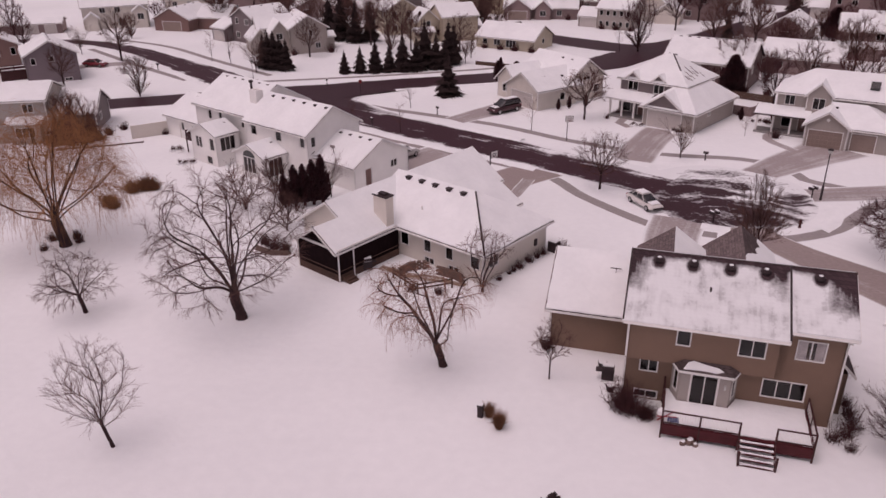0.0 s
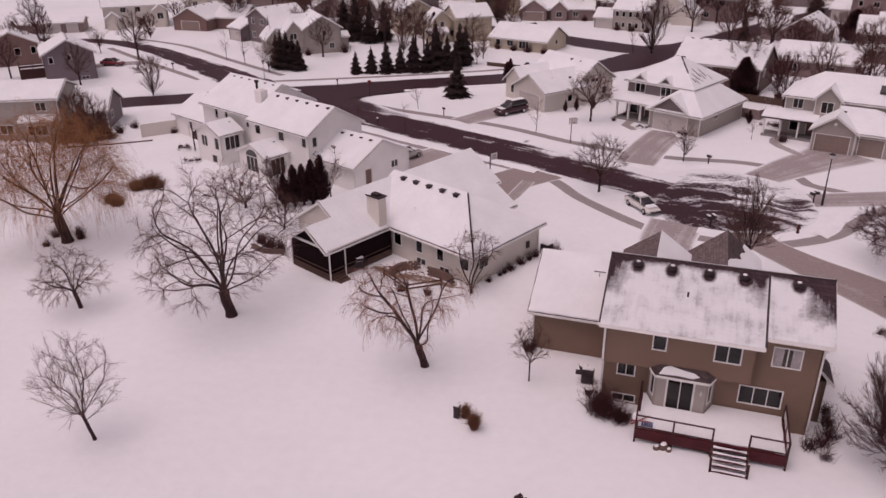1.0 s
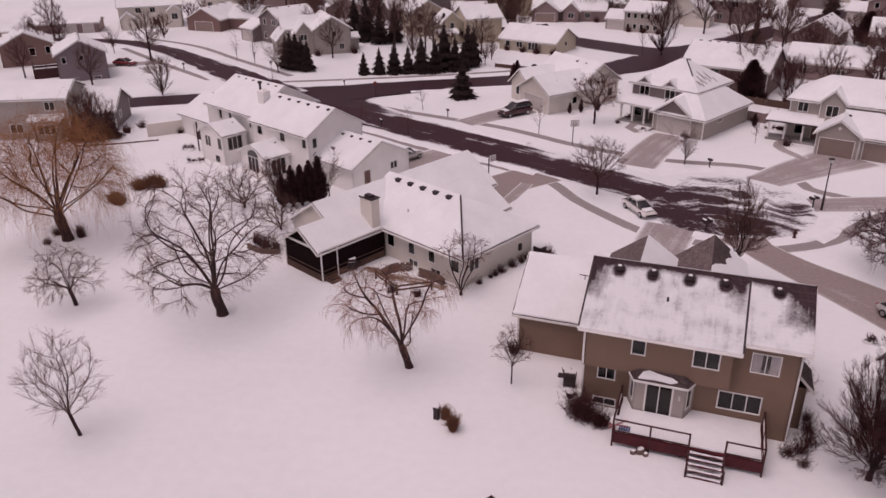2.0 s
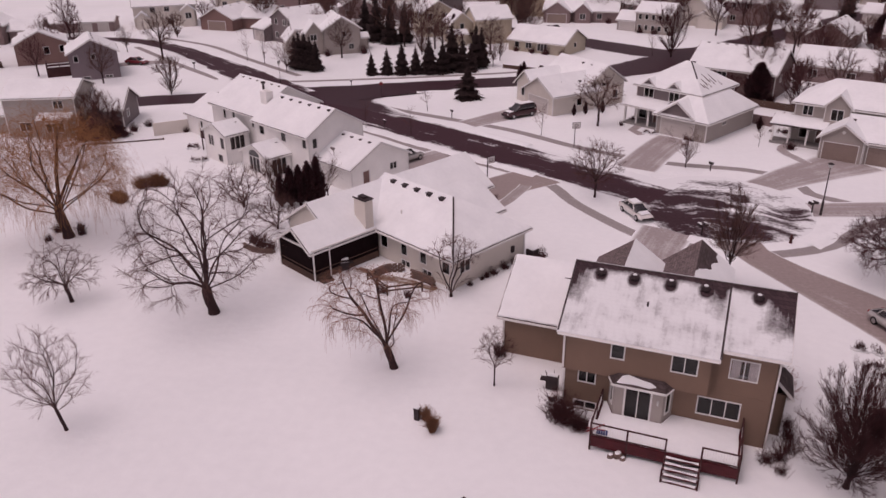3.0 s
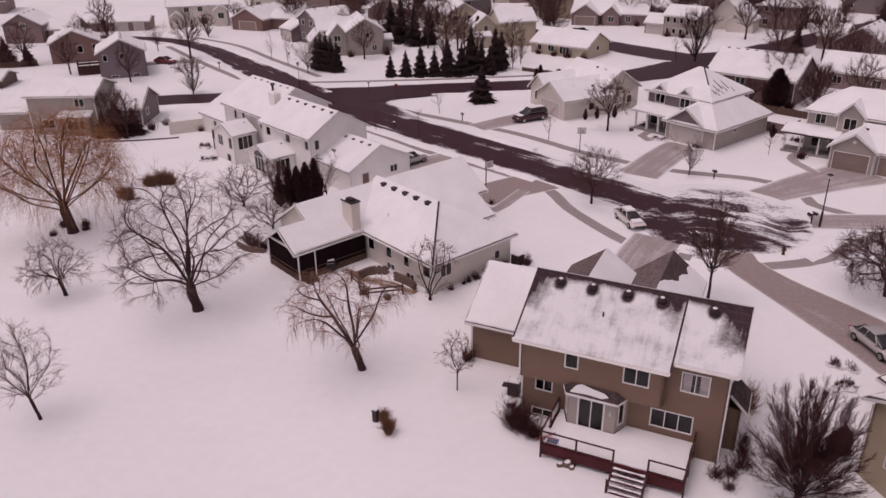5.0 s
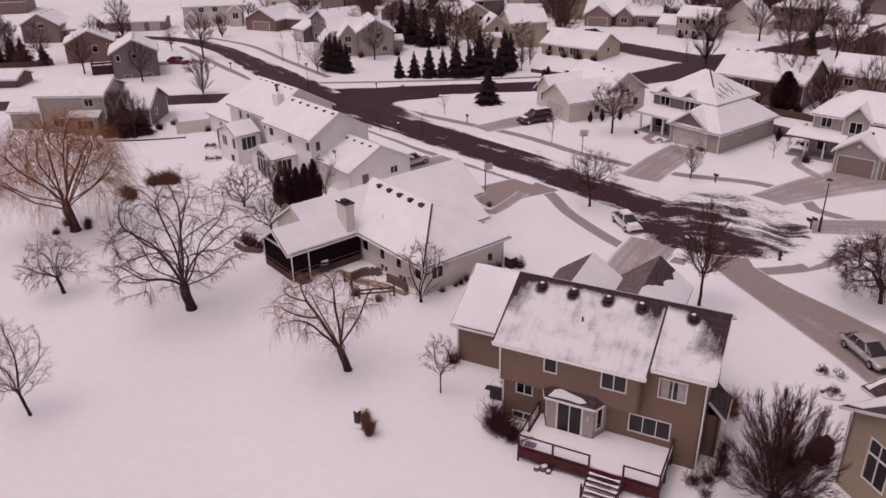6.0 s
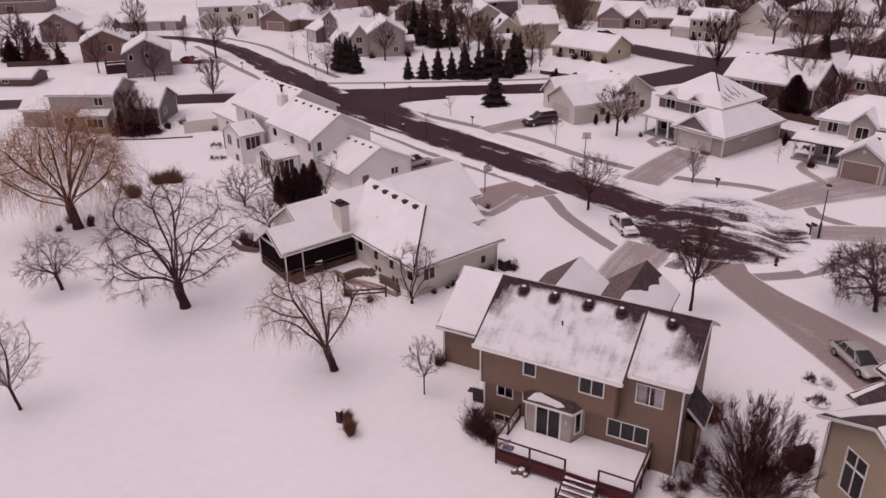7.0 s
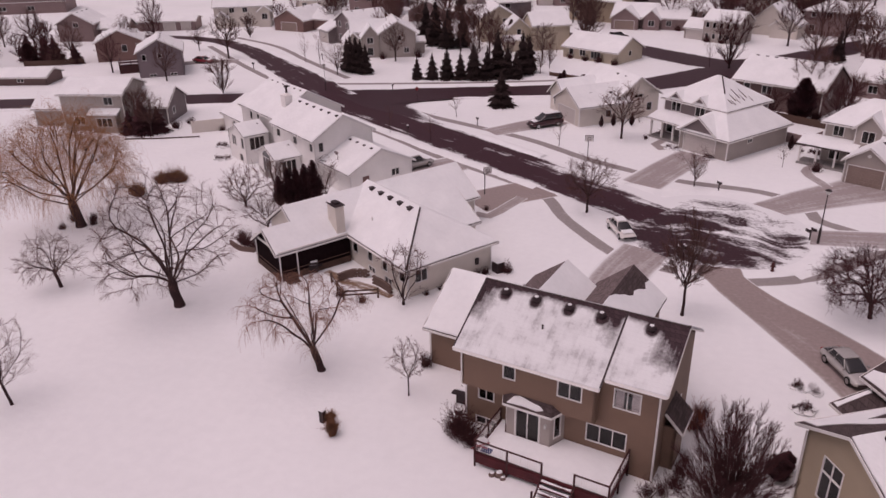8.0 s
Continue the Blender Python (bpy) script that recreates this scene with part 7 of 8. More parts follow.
for meshes, x, y, k, label in [
    (OVAL[0], 17.0, 79.1, 1.0, "round bare street tree beside the wet road"), (VASE[0], 28.6, 89.8, 0.85, "small bare vase-shaped tree on a snowy verge"),
    (OVAL[1], 19.6, 107.4, 1.15, "round bare tree before the cream house"), (SLIM[0], 11.5, 101.8, 1.0, "thin bare street sapling in the snow"), (SLIM[1], -5.6, 114.1, 1.0, "thin bare street sapling in the snow"),
    (SLIM[2], -6.3, 101.1, 0.9, "thin bare street sapling in the snow"), (SLIM[0], -13.2, 104.0, 0.9, "thin bare street sapling in the snow"), (SLIM[1], 39.5, 98.9, 0.75, "thin bare sapling on the lawn"),
    (BROAD[0], -64.4, 151.1, 1.0, "tall bare tree beside the far street"), (BROAD[1], -98.2, 175.5, 1.0, "tall bare tree at the edge of the field"), (VASE[1], -75.3, 157.8, 1.0, "bare tree by the far street"),
    (SLIM[2], -46.2, 149.8, 1.3, "thin bare street tree in snow"), (SLIM[0], -41.9, 147.6, 1.4, "thin bare street tree in snow"), (VASE[0], -35.1, 139.6, 1.15, "bare street tree on the snowy verge"), (BROAD[2], -27.8, 153.8, 0.8, "bare tree beside the beige house"),
    (BROAD[0], -16.9, 166.6, 1.0, "tall bare tree among the far houses"), (BROAD[1], -13.5, 170.4, 0.95, "tall bare tree among the far houses"), (VASE[1], 3.0, 146.9, 0.9, "small bare tree behind the spruces"),
    (VASE[0], 4.2, 152.2, 1.0, "small bare tree behind the spruces"), (BROAD[2], -47.3, 96.2, 0.7, "bare tree behind the white house"), (PLUME[0], -49.8, 121.9, 1.0, "bare bushy tree by the side street"),
    (BROAD[1], -80.9, 134.2, 0.75, "bare tree before the brown house"), (BROAD[0], -65.6, 129.2, 0.75, "bare tree before the grey house"), (BROAD[2], -95.2, 140.9, 0.9, "bare tree beside dark evergreens"),
    (SLIM[1], 34.4, 158.1, 1.2, "thin bare tree at the bend"), (PLUME[1], 37.9, 157.5, 1.6, "bushy bare tree at the bend of the street"),
    (BROAD[1], 60.8, 195.3, 1.15, "tall bare tree in the far gardens"), (BROAD[2], 68.6, 198.7, 1.0, "tall bare tree in the far gardens"), 
    (PLUME[1], 60.5, 144.0, 1.2, "bushy bare tree behind the long house"), (PLUME[0], 51.5, 139.5, 1.0, "bushy bare tree behind the long house"), (PLUME[1], 41.0, 121.0, 0.75, "bushy bare shrub between houses"),
    (PLUME[1], -101.5, 140.2, 0.8, "bushy bare garden shrub behind houses"), (PLUME[1], -110.5, 143.0, 0.9, "bushy bare garden shrub behind houses"), (BUSHY_BARE[1], -97.5, 139.0, 0.8, "bushy bare garden shrub behind houses"),
    (BUSHY_BARE[0], -20.6, 73.5, 1.05, "bushy bare garden tree behind houses"), (PLUME[0], -18.2, 76.8, 0.7, "bushy bare garden shrub behind houses"), (VASE[0], -12.2, 76.9, 0.85, "bare garden tree behind the cream house"), (BUSHY_BARE[1], -15.2, 68.0, 0.85, "bare garden tree behind the cream house"),
    (PLUME[0], -50.6, 98.6, 1.0, "bushy bare tree before the tan house"),]:
    plant("bare_tree", meshes, x, y, R.uniform(0, 360), label, k=k)
for i in range(150):
    x, y = R.uniform(-95, 125), R.uniform(190, 290)
    plant("bare_tree", (BROAD + VASE + PLUME)[i % 7], x, y, R.uniform(0, 360), "bare tree among the distant houses", k=R.uniform(0.8, 1.25))
for x, y in [(-112, 150), (-118, 143), (-107, 146), (-122, 150), (-115, 157), (-12, 158), (-8, 160), (-5, 157), (2, 158), (66, 146), (71, 140), (77, 134), (62, 160), (83, 148), (88, 134), (47, 128), (52, 126), (70, 176), (95, 172), (100, 186), (-22, 172), (-10, 164), (-24, 180), (-18, 186), (-6, 186), (-30, 181), (52, 183), (76, 178), (84, 160), (70, 134), (78, 128), (28, 205), (8, 188), (-34, 168), (-38, 180), (-55, 190), (-88, 150), (-45, 196), (-20, 194), (0, 180), (10, 172), (52, 205), (40, 208), (62, 178), (72, 185), (64, 150), (54, 131), (48, 112), (60, 110), (66, 128), (-72, 176), (-92, 152), (-88, 160), (-125, 155), (-110, 135), (90, 140), (84, 120), (80, 170), (92, 185), (53, 158), (68, 160), (74, 152), (66, 170), (88, 152), (96, 165), (70, 118), (76, 110), (92, 128), (100, 145), (57, 122), (104, 178), (45, 196), (86, 200)]:
    plant("bare_tree", (BROAD + PLUME)[R.randrange(5)], x, y, R.uniform(0, 360), "bare tree between far houses", k=R.uniform(0.75, 1.1))


# ---------------------------------------------------------------- evergreens
def evergreen_shape(seed, height, width, blades=1500, column=False, material="needles"):
    rng = np.random.default_rng(seed)
    n = blades
    f = 1 - np.sqrt(rng.random(n)) if not column else rng.random(n)
    whorl = np.round(f * 16) / 16 + rng.normal(0, 0.012, n)
    f = np.clip(whorl if not column else f, 0.01, 0.985)
    if column:
        prof = np.power(1 - f, 0.6) * np.clip(0.55 + f * 3, 0, 1)
    else:
        prof = np.power(1 - f, 0.85) * (0.8 + 0.22 * np.sin(np.round(f * 16) * 2.1 + seed))
    az = rng.random(n) * 2 * np.pi
    lop = 1 + 0.14 * np.sin(az * 3 + f * 9 + seed) + 0.10 * np.sin(az * 7 + seed * 2 + np.round(f * 16) * 2.4) + rng.normal(0, 0.2 if not column else 0.1, n)
    rad = np.clip(width / 2 * prof * lop, 0.05, None)
    z0 = 0.06 * height + f * height * 0.94
    inner = rad * rng.uniform(0.1, 0.5, n)
    dirs = np.stack([np.cos(az), np.sin(az), np.zeros(n)], 1)
    side = np.stack([-np.sin(az), np.cos(az), np.zeros(n)], 1)
    w = (0.09 + 0.13 * rng.random(n)) * (0.45 + 0.55 * (1 - f)) * (width / 4)
    drop = rad * (rng.uniform(0.05, 0.4, n) if not column else rng.uniform(-0.9, -0.3, n))
    up = np.array([[0, 0, 1.0]])
    a = dirs * inner[:, None] + up * z0[:, None]
    tip = dirs * rad[:, None] + up * (z0 - drop)[:, None]
    mid = (a * 0.45 + tip * 0.55)
    l = mid + side * w[:, None] - up * (w * 0.5)[:, None]
    r = mid - side * w[:, None] - up * (w * 0.5)[:, None]
    top = mid + up * (w * 0.6)[:, None]
    v = np.stack([a, l, tip, r, top], 1).reshape(-1, 3)
    base = (np.arange(n) * 5)[:, None]
    tri = np.concatenate([base + np.array([[0, 1, 4]]), base + np.array([[1, 2, 4]]), base + np.array([[2, 3, 4]]), base + np.array([[3, 0, 4]])], 1)
    crown = fast_mesh("crown", v, tri.ravel(), 3, M[material])
    core = Mb()
    k = 0.36 if not column else 0.5
    st = [(0, 0, 0.1 * height, 0.1, 0.1)] + [(0, 0, height * (0.1 + 0.85 * q), width / 2 * k * (max(0.02, (1 - q) ** 0.85) if not column else max(0.03, (1 - q) ** 0.6 * min(1, 0.55 + 3 * q))), width / 2 * k * (max(0.02, (1 - q) ** 0.85) if not column else max(0.03, (1 - q) ** 0.6 * min(1, 0.55 + 3 * q)))) for q in (0.02, 0.2, 0.4, 0.6, 0.8, 1.0)]
    trunk = data_of("trunk", ring(ring(Mb(), [(0, 0, -0.1, 0.16, 0.16), (0, 0, height * 0.5, 0.07, 0.07)], 7), st, 9), M[material])
    return (trunk, crown)


SPRUCE = [evergreen_shape(i, 6.0, 3.1, 2600) for i in range(3)]
TALL = [evergreen_shape(10 + i, 10.0, 4.6, 3600) for i in range(2)]
CEDAR = [evergreen_shape(20 + i, 4.0, 1.8, 1100, True, "cedar") for i in range(2)]
for i, (x, y, k) in enumerate([(-18.8, 138.4, 0.72), (-16.0, 138.9, 0.85), (-13.3, 139.3, 1.02), (-10.8, 139.7, 0.9), (-8.4, 140.2, 1.2), (-5.9, 140.6, 1.05), (-2.4, 142.1, 1.1), (-0.9, 142.3, 0.9)]):
    plant("spruce", SPRUCE[i % 3], x, y, i * 77, "dark green spruce in a row on the snowy lawn", "evergreen", "row of spruces", k)
for i, (x, y, k) in enumerate([(-4.5, 143.2, 0.9), (-0.2, 145.5, 0.85), (0.8, 147.5, 0.75), (-20.4, 169.4, 0.9), (-27, 175.5, 1.0), (-24, 172.5, 1.05), (-17.5, 171.5, 0.9), (-34.6, 144.0, 0.66), (-33.4, 142.8, 0.74), (-32.2, 142.4, 0.72), (-31.0, 141.8, 0.68), (-29.8, 141.2, 0.6), (-32.6, 143.8, 0.7),
                                (58.8, 167.4, 0.65), (62, 215, 0.8), (20, 245, 0.9), (72, 230, 0.8), (-30, 225, 0.9), (33, 236, 0.8), (90, 210, 0.9), (8, 205, 0.7)]):
    plant("spruce", TALL[i % 2], x, y, i * 61, "dark spruce with an uneven crown", "evergreen", "spruces", k)
plant("pine", evergreen_shape(33, 6.0, 3.9, 3600), 0.0, 121.8, 0, "broad dark pine standing on the corner lawn", "evergreen", "spruces")
for i, (x, y, k) in enumerate([(-16.5, 73.9, 0.95), (-15.5, 74.2, 1.15), (-14.6, 74.5, 1.15), (-13.7, 74.8, 1.25), (-12.8, 75.1, 1.35), (8.3, 131.8, 0.9), (8.9, 132.4, 1.0), (10.2, 133.2, 0.6), (11.5, 134.0, 0.55), (18.2, 113.4, 0.5), (20.8, 114.2, 0.5), (16.5, 112.6, 0.45), (41.5, 106.5, 0.5), (-6.5, 170.5, 1.6)]) :
    plant("cedar", CEDAR[i % 2], x, y, i * 53, "dark narrow cedar standing beside the houses", "evergreen", "cedars", k)
BUSHY = evergreen_shape(55, 6.0, 5.4, 2600, True, "cedar")
for x, y, k in [(31.15, 39.7, 0.3), (31.75, 40.7, 0.22), (-105.0, 139.6, 0.7), (79, 138, 0.9), (12, 136.5, 0.4), (-3, 172, 0.7)]:
    plant("yew", BUSHY, x, y, x * 31, "dark rounded evergreen beside the houses", "evergreen", "cedars", k)
REDDISH = evergreen_shape(56, 5.6, 3.8, 2200, False, "cedar")
for x, y, k in [(-106.5, 141.5, 1.1), (-103, 142.5, 1.0), (-99.0, 140.6, 1.1), (-94.5, 141.0, 0.8), (-49.2, 97.0, 1.0), (-47.2, 98.0, 0.75), (-51.0, 96.4, 0.7)]:
    plant("juniper", REDDISH, x, y, x * 31, "dark reddish pointed evergreen beside houses", "evergreen", "cedars", k)
plant("yew", evergreen_shape(35, 6.3, 4.4, 2600, True, "cedar"), 45.0, 121.6, 0, "large dark rounded evergreen behind the grey house", "evergreen", "cedars")
plant("cedar", evergreen_shape(36, 7.0, 5.6, 2400, True, "cedar"), 81.5, 168.0, 0, "large dark evergreen beside a far house", "evergreen", "cedars")


# ---------------------------------------------------------------- shrubs
def twig_ball(seed, h, w, stems, material):
    rng = random.Random(seed)
    segs = []
    for _ in range(stems):
        az, tilt = rng.uniform(0, 2 * math.pi), rng.uniform(0.05, 1.0)
        p = (rng.gauss(0, 0.12 * w), rng.gauss(0, 0.12 * w), 0.0)
        L = h * rng.uniform(0.4, 1.15) * (1 + 0.25 * math.sin(3 * az + seed))
        d = norm((math.cos(az) * tilt * w / h * 0.5, math.sin(az) * tilt * w / h * 0.5, 1.0))
        for s in range(4):
            q = (p[0] + d[0] * L / 4, p[1] + d[1] * L / 4, p[2] + d[2] * L / 4)
            segs.append((p, q, 0.016 - 0.003 * s, 0.013 - 0.003 * s))
            for _ in range(2):
                e = norm((d[0] + rng.gauss(0, 0.6), d[1] + rng.gauss(0, 0.6), d[2] + rng.gauss(0, 0.4)))
                segs.append((q, (q[0] + e[0] * L * 0.22, q[1] + e[1] * L * 0.22, max(0.03, q[2] + e[2] * L * 0.22)), 0.008, 0.005))
            d = norm((d[0] + rng.gauss(0, 0.18), d[1] + rng.gauss(0, 0.18), d[2] + rng.gauss(0, 0.12) - 0.05))
            p = q
    return tubes("shrub", segs, material, 3)


def shrub(me, x, y, turn, label, k=1.0, group="garden shrubs"):
    ob = new("shrub", me)
    ob.matrix_basis = pose(x, y, 0, 0, 0, turn) @ Matrix.Scale(k, 4)
    return tagged(ob, label, "shrub", group)


BALL = twig_ball(1, 1.25, 2.6, 330, M["red_twigs"])
LOW = twig_ball(2, 0.65, 1.3, 90, M["red_twigs"])
GRASS = twig_ball(3, 0.85, 0.75, 620, M["dry_grass"])
RUSTY = twig_ball(4, 1.3, 2.4, 120, M["red_leaf"])
TUFT = [twig_ball(8 + q, 0.75, 1.7, 520, M["dry_grass"]) for q in range(2)]
shrub(BALL, 11.9, 39.8, 0, "dense dark bare shrub at the tan house's corner", 1.15)
shrub(BALL, 13.0, 38.9, 80, "dense dark bare shrub beside the deck's corner", 0.7)
WISPY = [twig_ball(5 + q, 1.15, 2.0, 70, M["red_twigs"]) for q in range(2)]
for q, (x, y, k) in enumerate([(23.7, 36.7, 0.85), (24.5, 36.9, 0.9), (25.2, 37.7, 1.0), (25.6, 38.9, 0.95), (24.3, 35.7, 0.6), (25.9, 40.1, 0.7), (12.3, 39.2, 0.6)]):
    shrub(WISPY[q % 2], x, y, q * 67, "loose wispy bare shrub beside the tan house's wall", k)
shrub(GRASS, 3.85, 37.8, 0, "tuft of dry golden grass in the snow", 0.95)
shrub(GRASS, 3.3, 38.9, 60, "tuft of dry golden grass beside a utility box", 0.8)
for x, y, k in [(-35.4, 74.6, 1.3), (-34.6, 73.9, 1.1), (-34.4, 78.6, 1.4), (-33.2, 79.5, 1.6), (-32.4, 79.4, 1.2)]:
    shrub(TUFT[R.randrange(2)], x, y, R.uniform(0, 360), "clump of dry brown grass in the snow", k, "dry grass clumps")
for x, y, k in [(-37.0, 65.6, 0.8), (-35.0, 66.2, 0.8), (-36.8, 63.4, 0.6), (-34.3, 65.2, 0.7)]:
    shrub(LOW, x, y, R.uniform(0, 360), "low bare brush round the willow's foot", k * 1.4)
for x, y, k in [(4.84, 57.43, 0.6), (5.8, 58.6, 0.5), (6.76, 59.7, 0.9), (7.7, 60.9, 0.9), (8.5, 61.8, 0.8), (9.1, 62.5, 0.9), (10.9, 63.2, 1.2), (6.2, 59.1, 0.7), (7.7, 46.9, 1.3), (-15.6, 63.8, 1.6), (-14.4, 63.2, 1.4), (-16.6, 64.8, 1.4),
                (-0.2, 55.0, 0.9), (-2.4, 55.6, 1.0), (43.2, 98.0, 1.5), (24.8, 110.0, 1.0), (22.9, 107.7, 0.8), (6.2, 77.7, 0.7), (-46.0, 100.5, 1.6), (-45.0, 103.0, 1.3), (-38.4, 100.6, 1.0)]:
    shrub(LOW, x, y, R.uniform(0, 360), "low bare foundation shrub dusted with snow", k)
for x, y, k in [(44.5, 104.4, 0.6), (46.4, 106.6, 0.7), (42.4, 109.2, 0.6), (48.4, 103.6, 0.6), (47.6, 110.6, 0.8), (38.4, 128.2, 0.8), (40.8, 126.8, 0.9), (44.2, 124.5, 0.7), (47.4, 122.6, 0.8), (50.5, 121.0, 0.7)]:
    shrub(BALL, x, y, R.uniform(0, 360), "dark bare hedge shrub between the houses", k, "hedge shrubs")
for x, y, k in [(15, 202, 1.8), (19.5, 201.2, 1.6), (24.5, 200.4, 1.9), (29.5, 199.4, 1.7), (35.4, 185.4, 1.7), (38.4, 183.8, 1.8), (41.6, 181.9, 1.6), (7.2, 162.4, 1.5), (10.4, 160.4, 1.6), (13.2, 158.8, 1.8), (16.4, 157.0, 1.6), (-31.2, 155.6, 1.6), (-24.2, 158.6, 2.0)]:
    shrub(LOW, x, y, R.uniform(0, 360), "low dark foundation shrub before a far house", k, "hedge shrubs")
shrub(RUSTY, 26.6, 43.6, 0, "shrub with rusty red dry leaves beside the tan house", 0.9)
shrub(RUSTY, 27.0, 44.8, 90, "shrub with rusty red dry leaves beside the tan house", 0.8)
plant("cedar", evergreen_shape(44, 1.55, 1.9, 700), 6.35, 30.7, 0, "small dark evergreen in the back yard", "evergreen", "cedars")


# ---------------------------------------------------------------- vehicles
def loft(mb, rows, k=9):
    """Body from rows (x, half width low, half width high, z low, z high), rounded in cross-section and run smoothly from row to row."""
    fine = []
    for p, a, b, q in zip([rows[0]] + rows[:-2], rows[:-1], rows[1:], rows[2:] + [rows[-1]]):
        for s in range(4):
            t = s / 4
            fine.append(tuple(b0 + (b1 - b0) * (t * t * (3 - 2 * t) * 0.35 + t * 0.65) for b0, b1 in zip(a, b)))
    fine.append(rows[-1])
    pts = []
    n = 2 * k
    for x, wl, wh, zl, zh in fine:
        for i in range(n):
            a = math.pi * (i + 0.5) / k - math.pi / 2
            c, d = math.cos(a), math.sin(a)
            u = math.copysign(abs(c) ** 0.5, c)
            v = math.copysign(abs(d) ** 0.62, d)
            f = (v + 1) / 2
            pts.append((x, u * (wl + (wh - wl) * max(0.0, f - 0.35) / 0.65), zl + (zh - zl) * f))
    faces = [(s * n + i, s * n + (i + 1) % n, (s + 1) * n + (i + 1) % n, (s + 1) * n + i) for s in range(len(fine) - 1) for i in range(n)]
    faces += [tuple(reversed(range(n))), tuple(range((len(fine) - 1) * n, len(fine) * n))]
    return mb.add(pts, faces)


def rounded(ob):
    for p in ob.data.polygons:
        p.use_smooth = len(p.vertices) == 4
    return ob


def car(name, m, paint, label, kind="sedan", snow=0.0):
    c = thing(name, m, label, "car", "parked cars")
    van = kind == "van"
    L, Wd, H = (4.9, 0.94, 1.72) if van else ((4.7, 0.92, 1.68) if kind == "suv" else (4.65, 0.9, 1.43))
    belt = 0.98 if kind != "sedan" else 0.9
    h = L / 2
    rounded(part("body", loft(Mb(), [(-h, Wd * 0.8, Wd * 0.74, 0.38, belt - 0.15), (-h + 0.25, Wd, Wd * 0.92, 0.26, belt), (-h * 0.45, Wd, Wd * 0.95, 0.22, belt + 0.04), (h * 0.3, Wd, Wd * 0.95, 0.22, belt), (h * 0.62, Wd, Wd * 0.9, 0.22, belt - 0.08), (h - 0.2, Wd * 0.95, Wd * 0.85, 0.26, belt - 0.2), (h, Wd * 0.78, Wd * 0.7, 0.38, belt - 0.32)]), paint, c))
    if kind == "sedan":
        cab = [(-h * 0.86, Wd * 0.8, Wd * 0.7, belt - 0.04, belt + 0.02), (-h * 0.66, Wd * 0.86, Wd * 0.7, belt - 0.04, belt + 0.3), (-h * 0.42, Wd * 0.88, Wd * 0.66, belt - 0.04, H - 0.04), (-h * 0.12, Wd * 0.88, Wd * 0.66, belt - 0.04, H), (h * 0.1, Wd * 0.88, Wd * 0.67, belt - 0.06, H - 0.05), (h * 0.34, Wd * 0.87, Wd * 0.7, belt - 0.08, belt + 0.24), (h * 0.56, Wd * 0.84, Wd * 0.72, belt - 0.12, belt - 0.03)]
        roof = (-h * 0.46, h * 0.12)
    else:
        cab = [(-h * 0.93, Wd * 0.86, Wd * 0.74, belt - 0.02, H - 0.25), (-h * 0.82, Wd * 0.88, Wd * 0.72, belt, H - 0.05), (h * 0.1, Wd * 0.88, Wd * 0.74, belt, H), (h * (0.55 if van else 0.42), Wd * 0.86, Wd * 0.76, belt - 0.05, belt + 0.03)]
        roof = (-h * 0.84, h * 0.1)
    rounded(part("cabin_glass", loft(Mb(), cab), M["carglass"], c))
    rounded(part("roof", loft(Mb(), [(roof[0], Wd * 0.69, Wd * 0.6, H - 0.07, H + 0.01), ((roof[0] + roof[1]) / 2, Wd * 0.7, Wd * 0.62, H - 0.05, H + 0.045), (roof[1], Wd * 0.69, Wd * 0.6, H - 0.05, H + 0.02)]), paint, c))
    for x in (roof[0] * 0.55 + roof[1] * 0.45, roof[1] + 0.02, roof[0]):
        for s in (-1, 1):
            part("pillar", bar(Mb(), (x, s * Wd * 0.66, H - 0.05), (x + (0.5 if x == roof[1] + 0.02 else (-0.3 if x == roof[0] else 0)), s * Wd * 0.88, belt), 0.07), paint, c)
    wheel = shared("tyre", lambda: data_of("tyre", ring(Mb(), [(0, 0, -0.1, 0.29, 0.29), (0, 0, -0.08, 0.33, 0.33), (0, 0, 0.08, 0.33, 0.33), (0, 0, 0.1, 0.29, 0.29)], 18), M["tyre"]))
    rim = shared("rim", lambda: data_of("rim", ring(Mb(), [(0, 0, -0.112, 0.2, 0.2), (0, 0, 0.112, 0.2, 0.2)], 14), M["rim"]))
    for x in (-h * 0.6, h * 0.62):
        for s in (-1, 1):
            w = part("wheel", wheel, None, c, "", pose(x, s * (Wd - 0.1), 0.33, 90, 0, 0))
            part("rim", rim, None, w)
    for s in (-1, 1):
        part("headlight", box(Mb(), h - 0.22, h - 0.04, s * Wd * 0.62 - 0.14, s * Wd * 0.62 + 0.14, belt - 0.42, belt - 0.28), M["lamp_white"], c)
        part("taillight", box(Mb(), -h + 0.0, -h + 0.14, s * Wd * 0.66 - 0.12, s * Wd * 0.66 + 0.12, belt - 0.3, belt - 0.14), M["lamp_red"], c)
        part("mirror", box(Mb(), h * 0.33, h * 0.33 + 0.16, s * (Wd + 0.07) - 0.07, s * (Wd + 0.07) + 0.07, belt, belt + 0.12), paint, c)
    part("bumper", box(Mb(), h - 0.06, h + 0.03, -Wd * 0.7, Wd * 0.7, 0.36, 0.52), M["dark"], c)
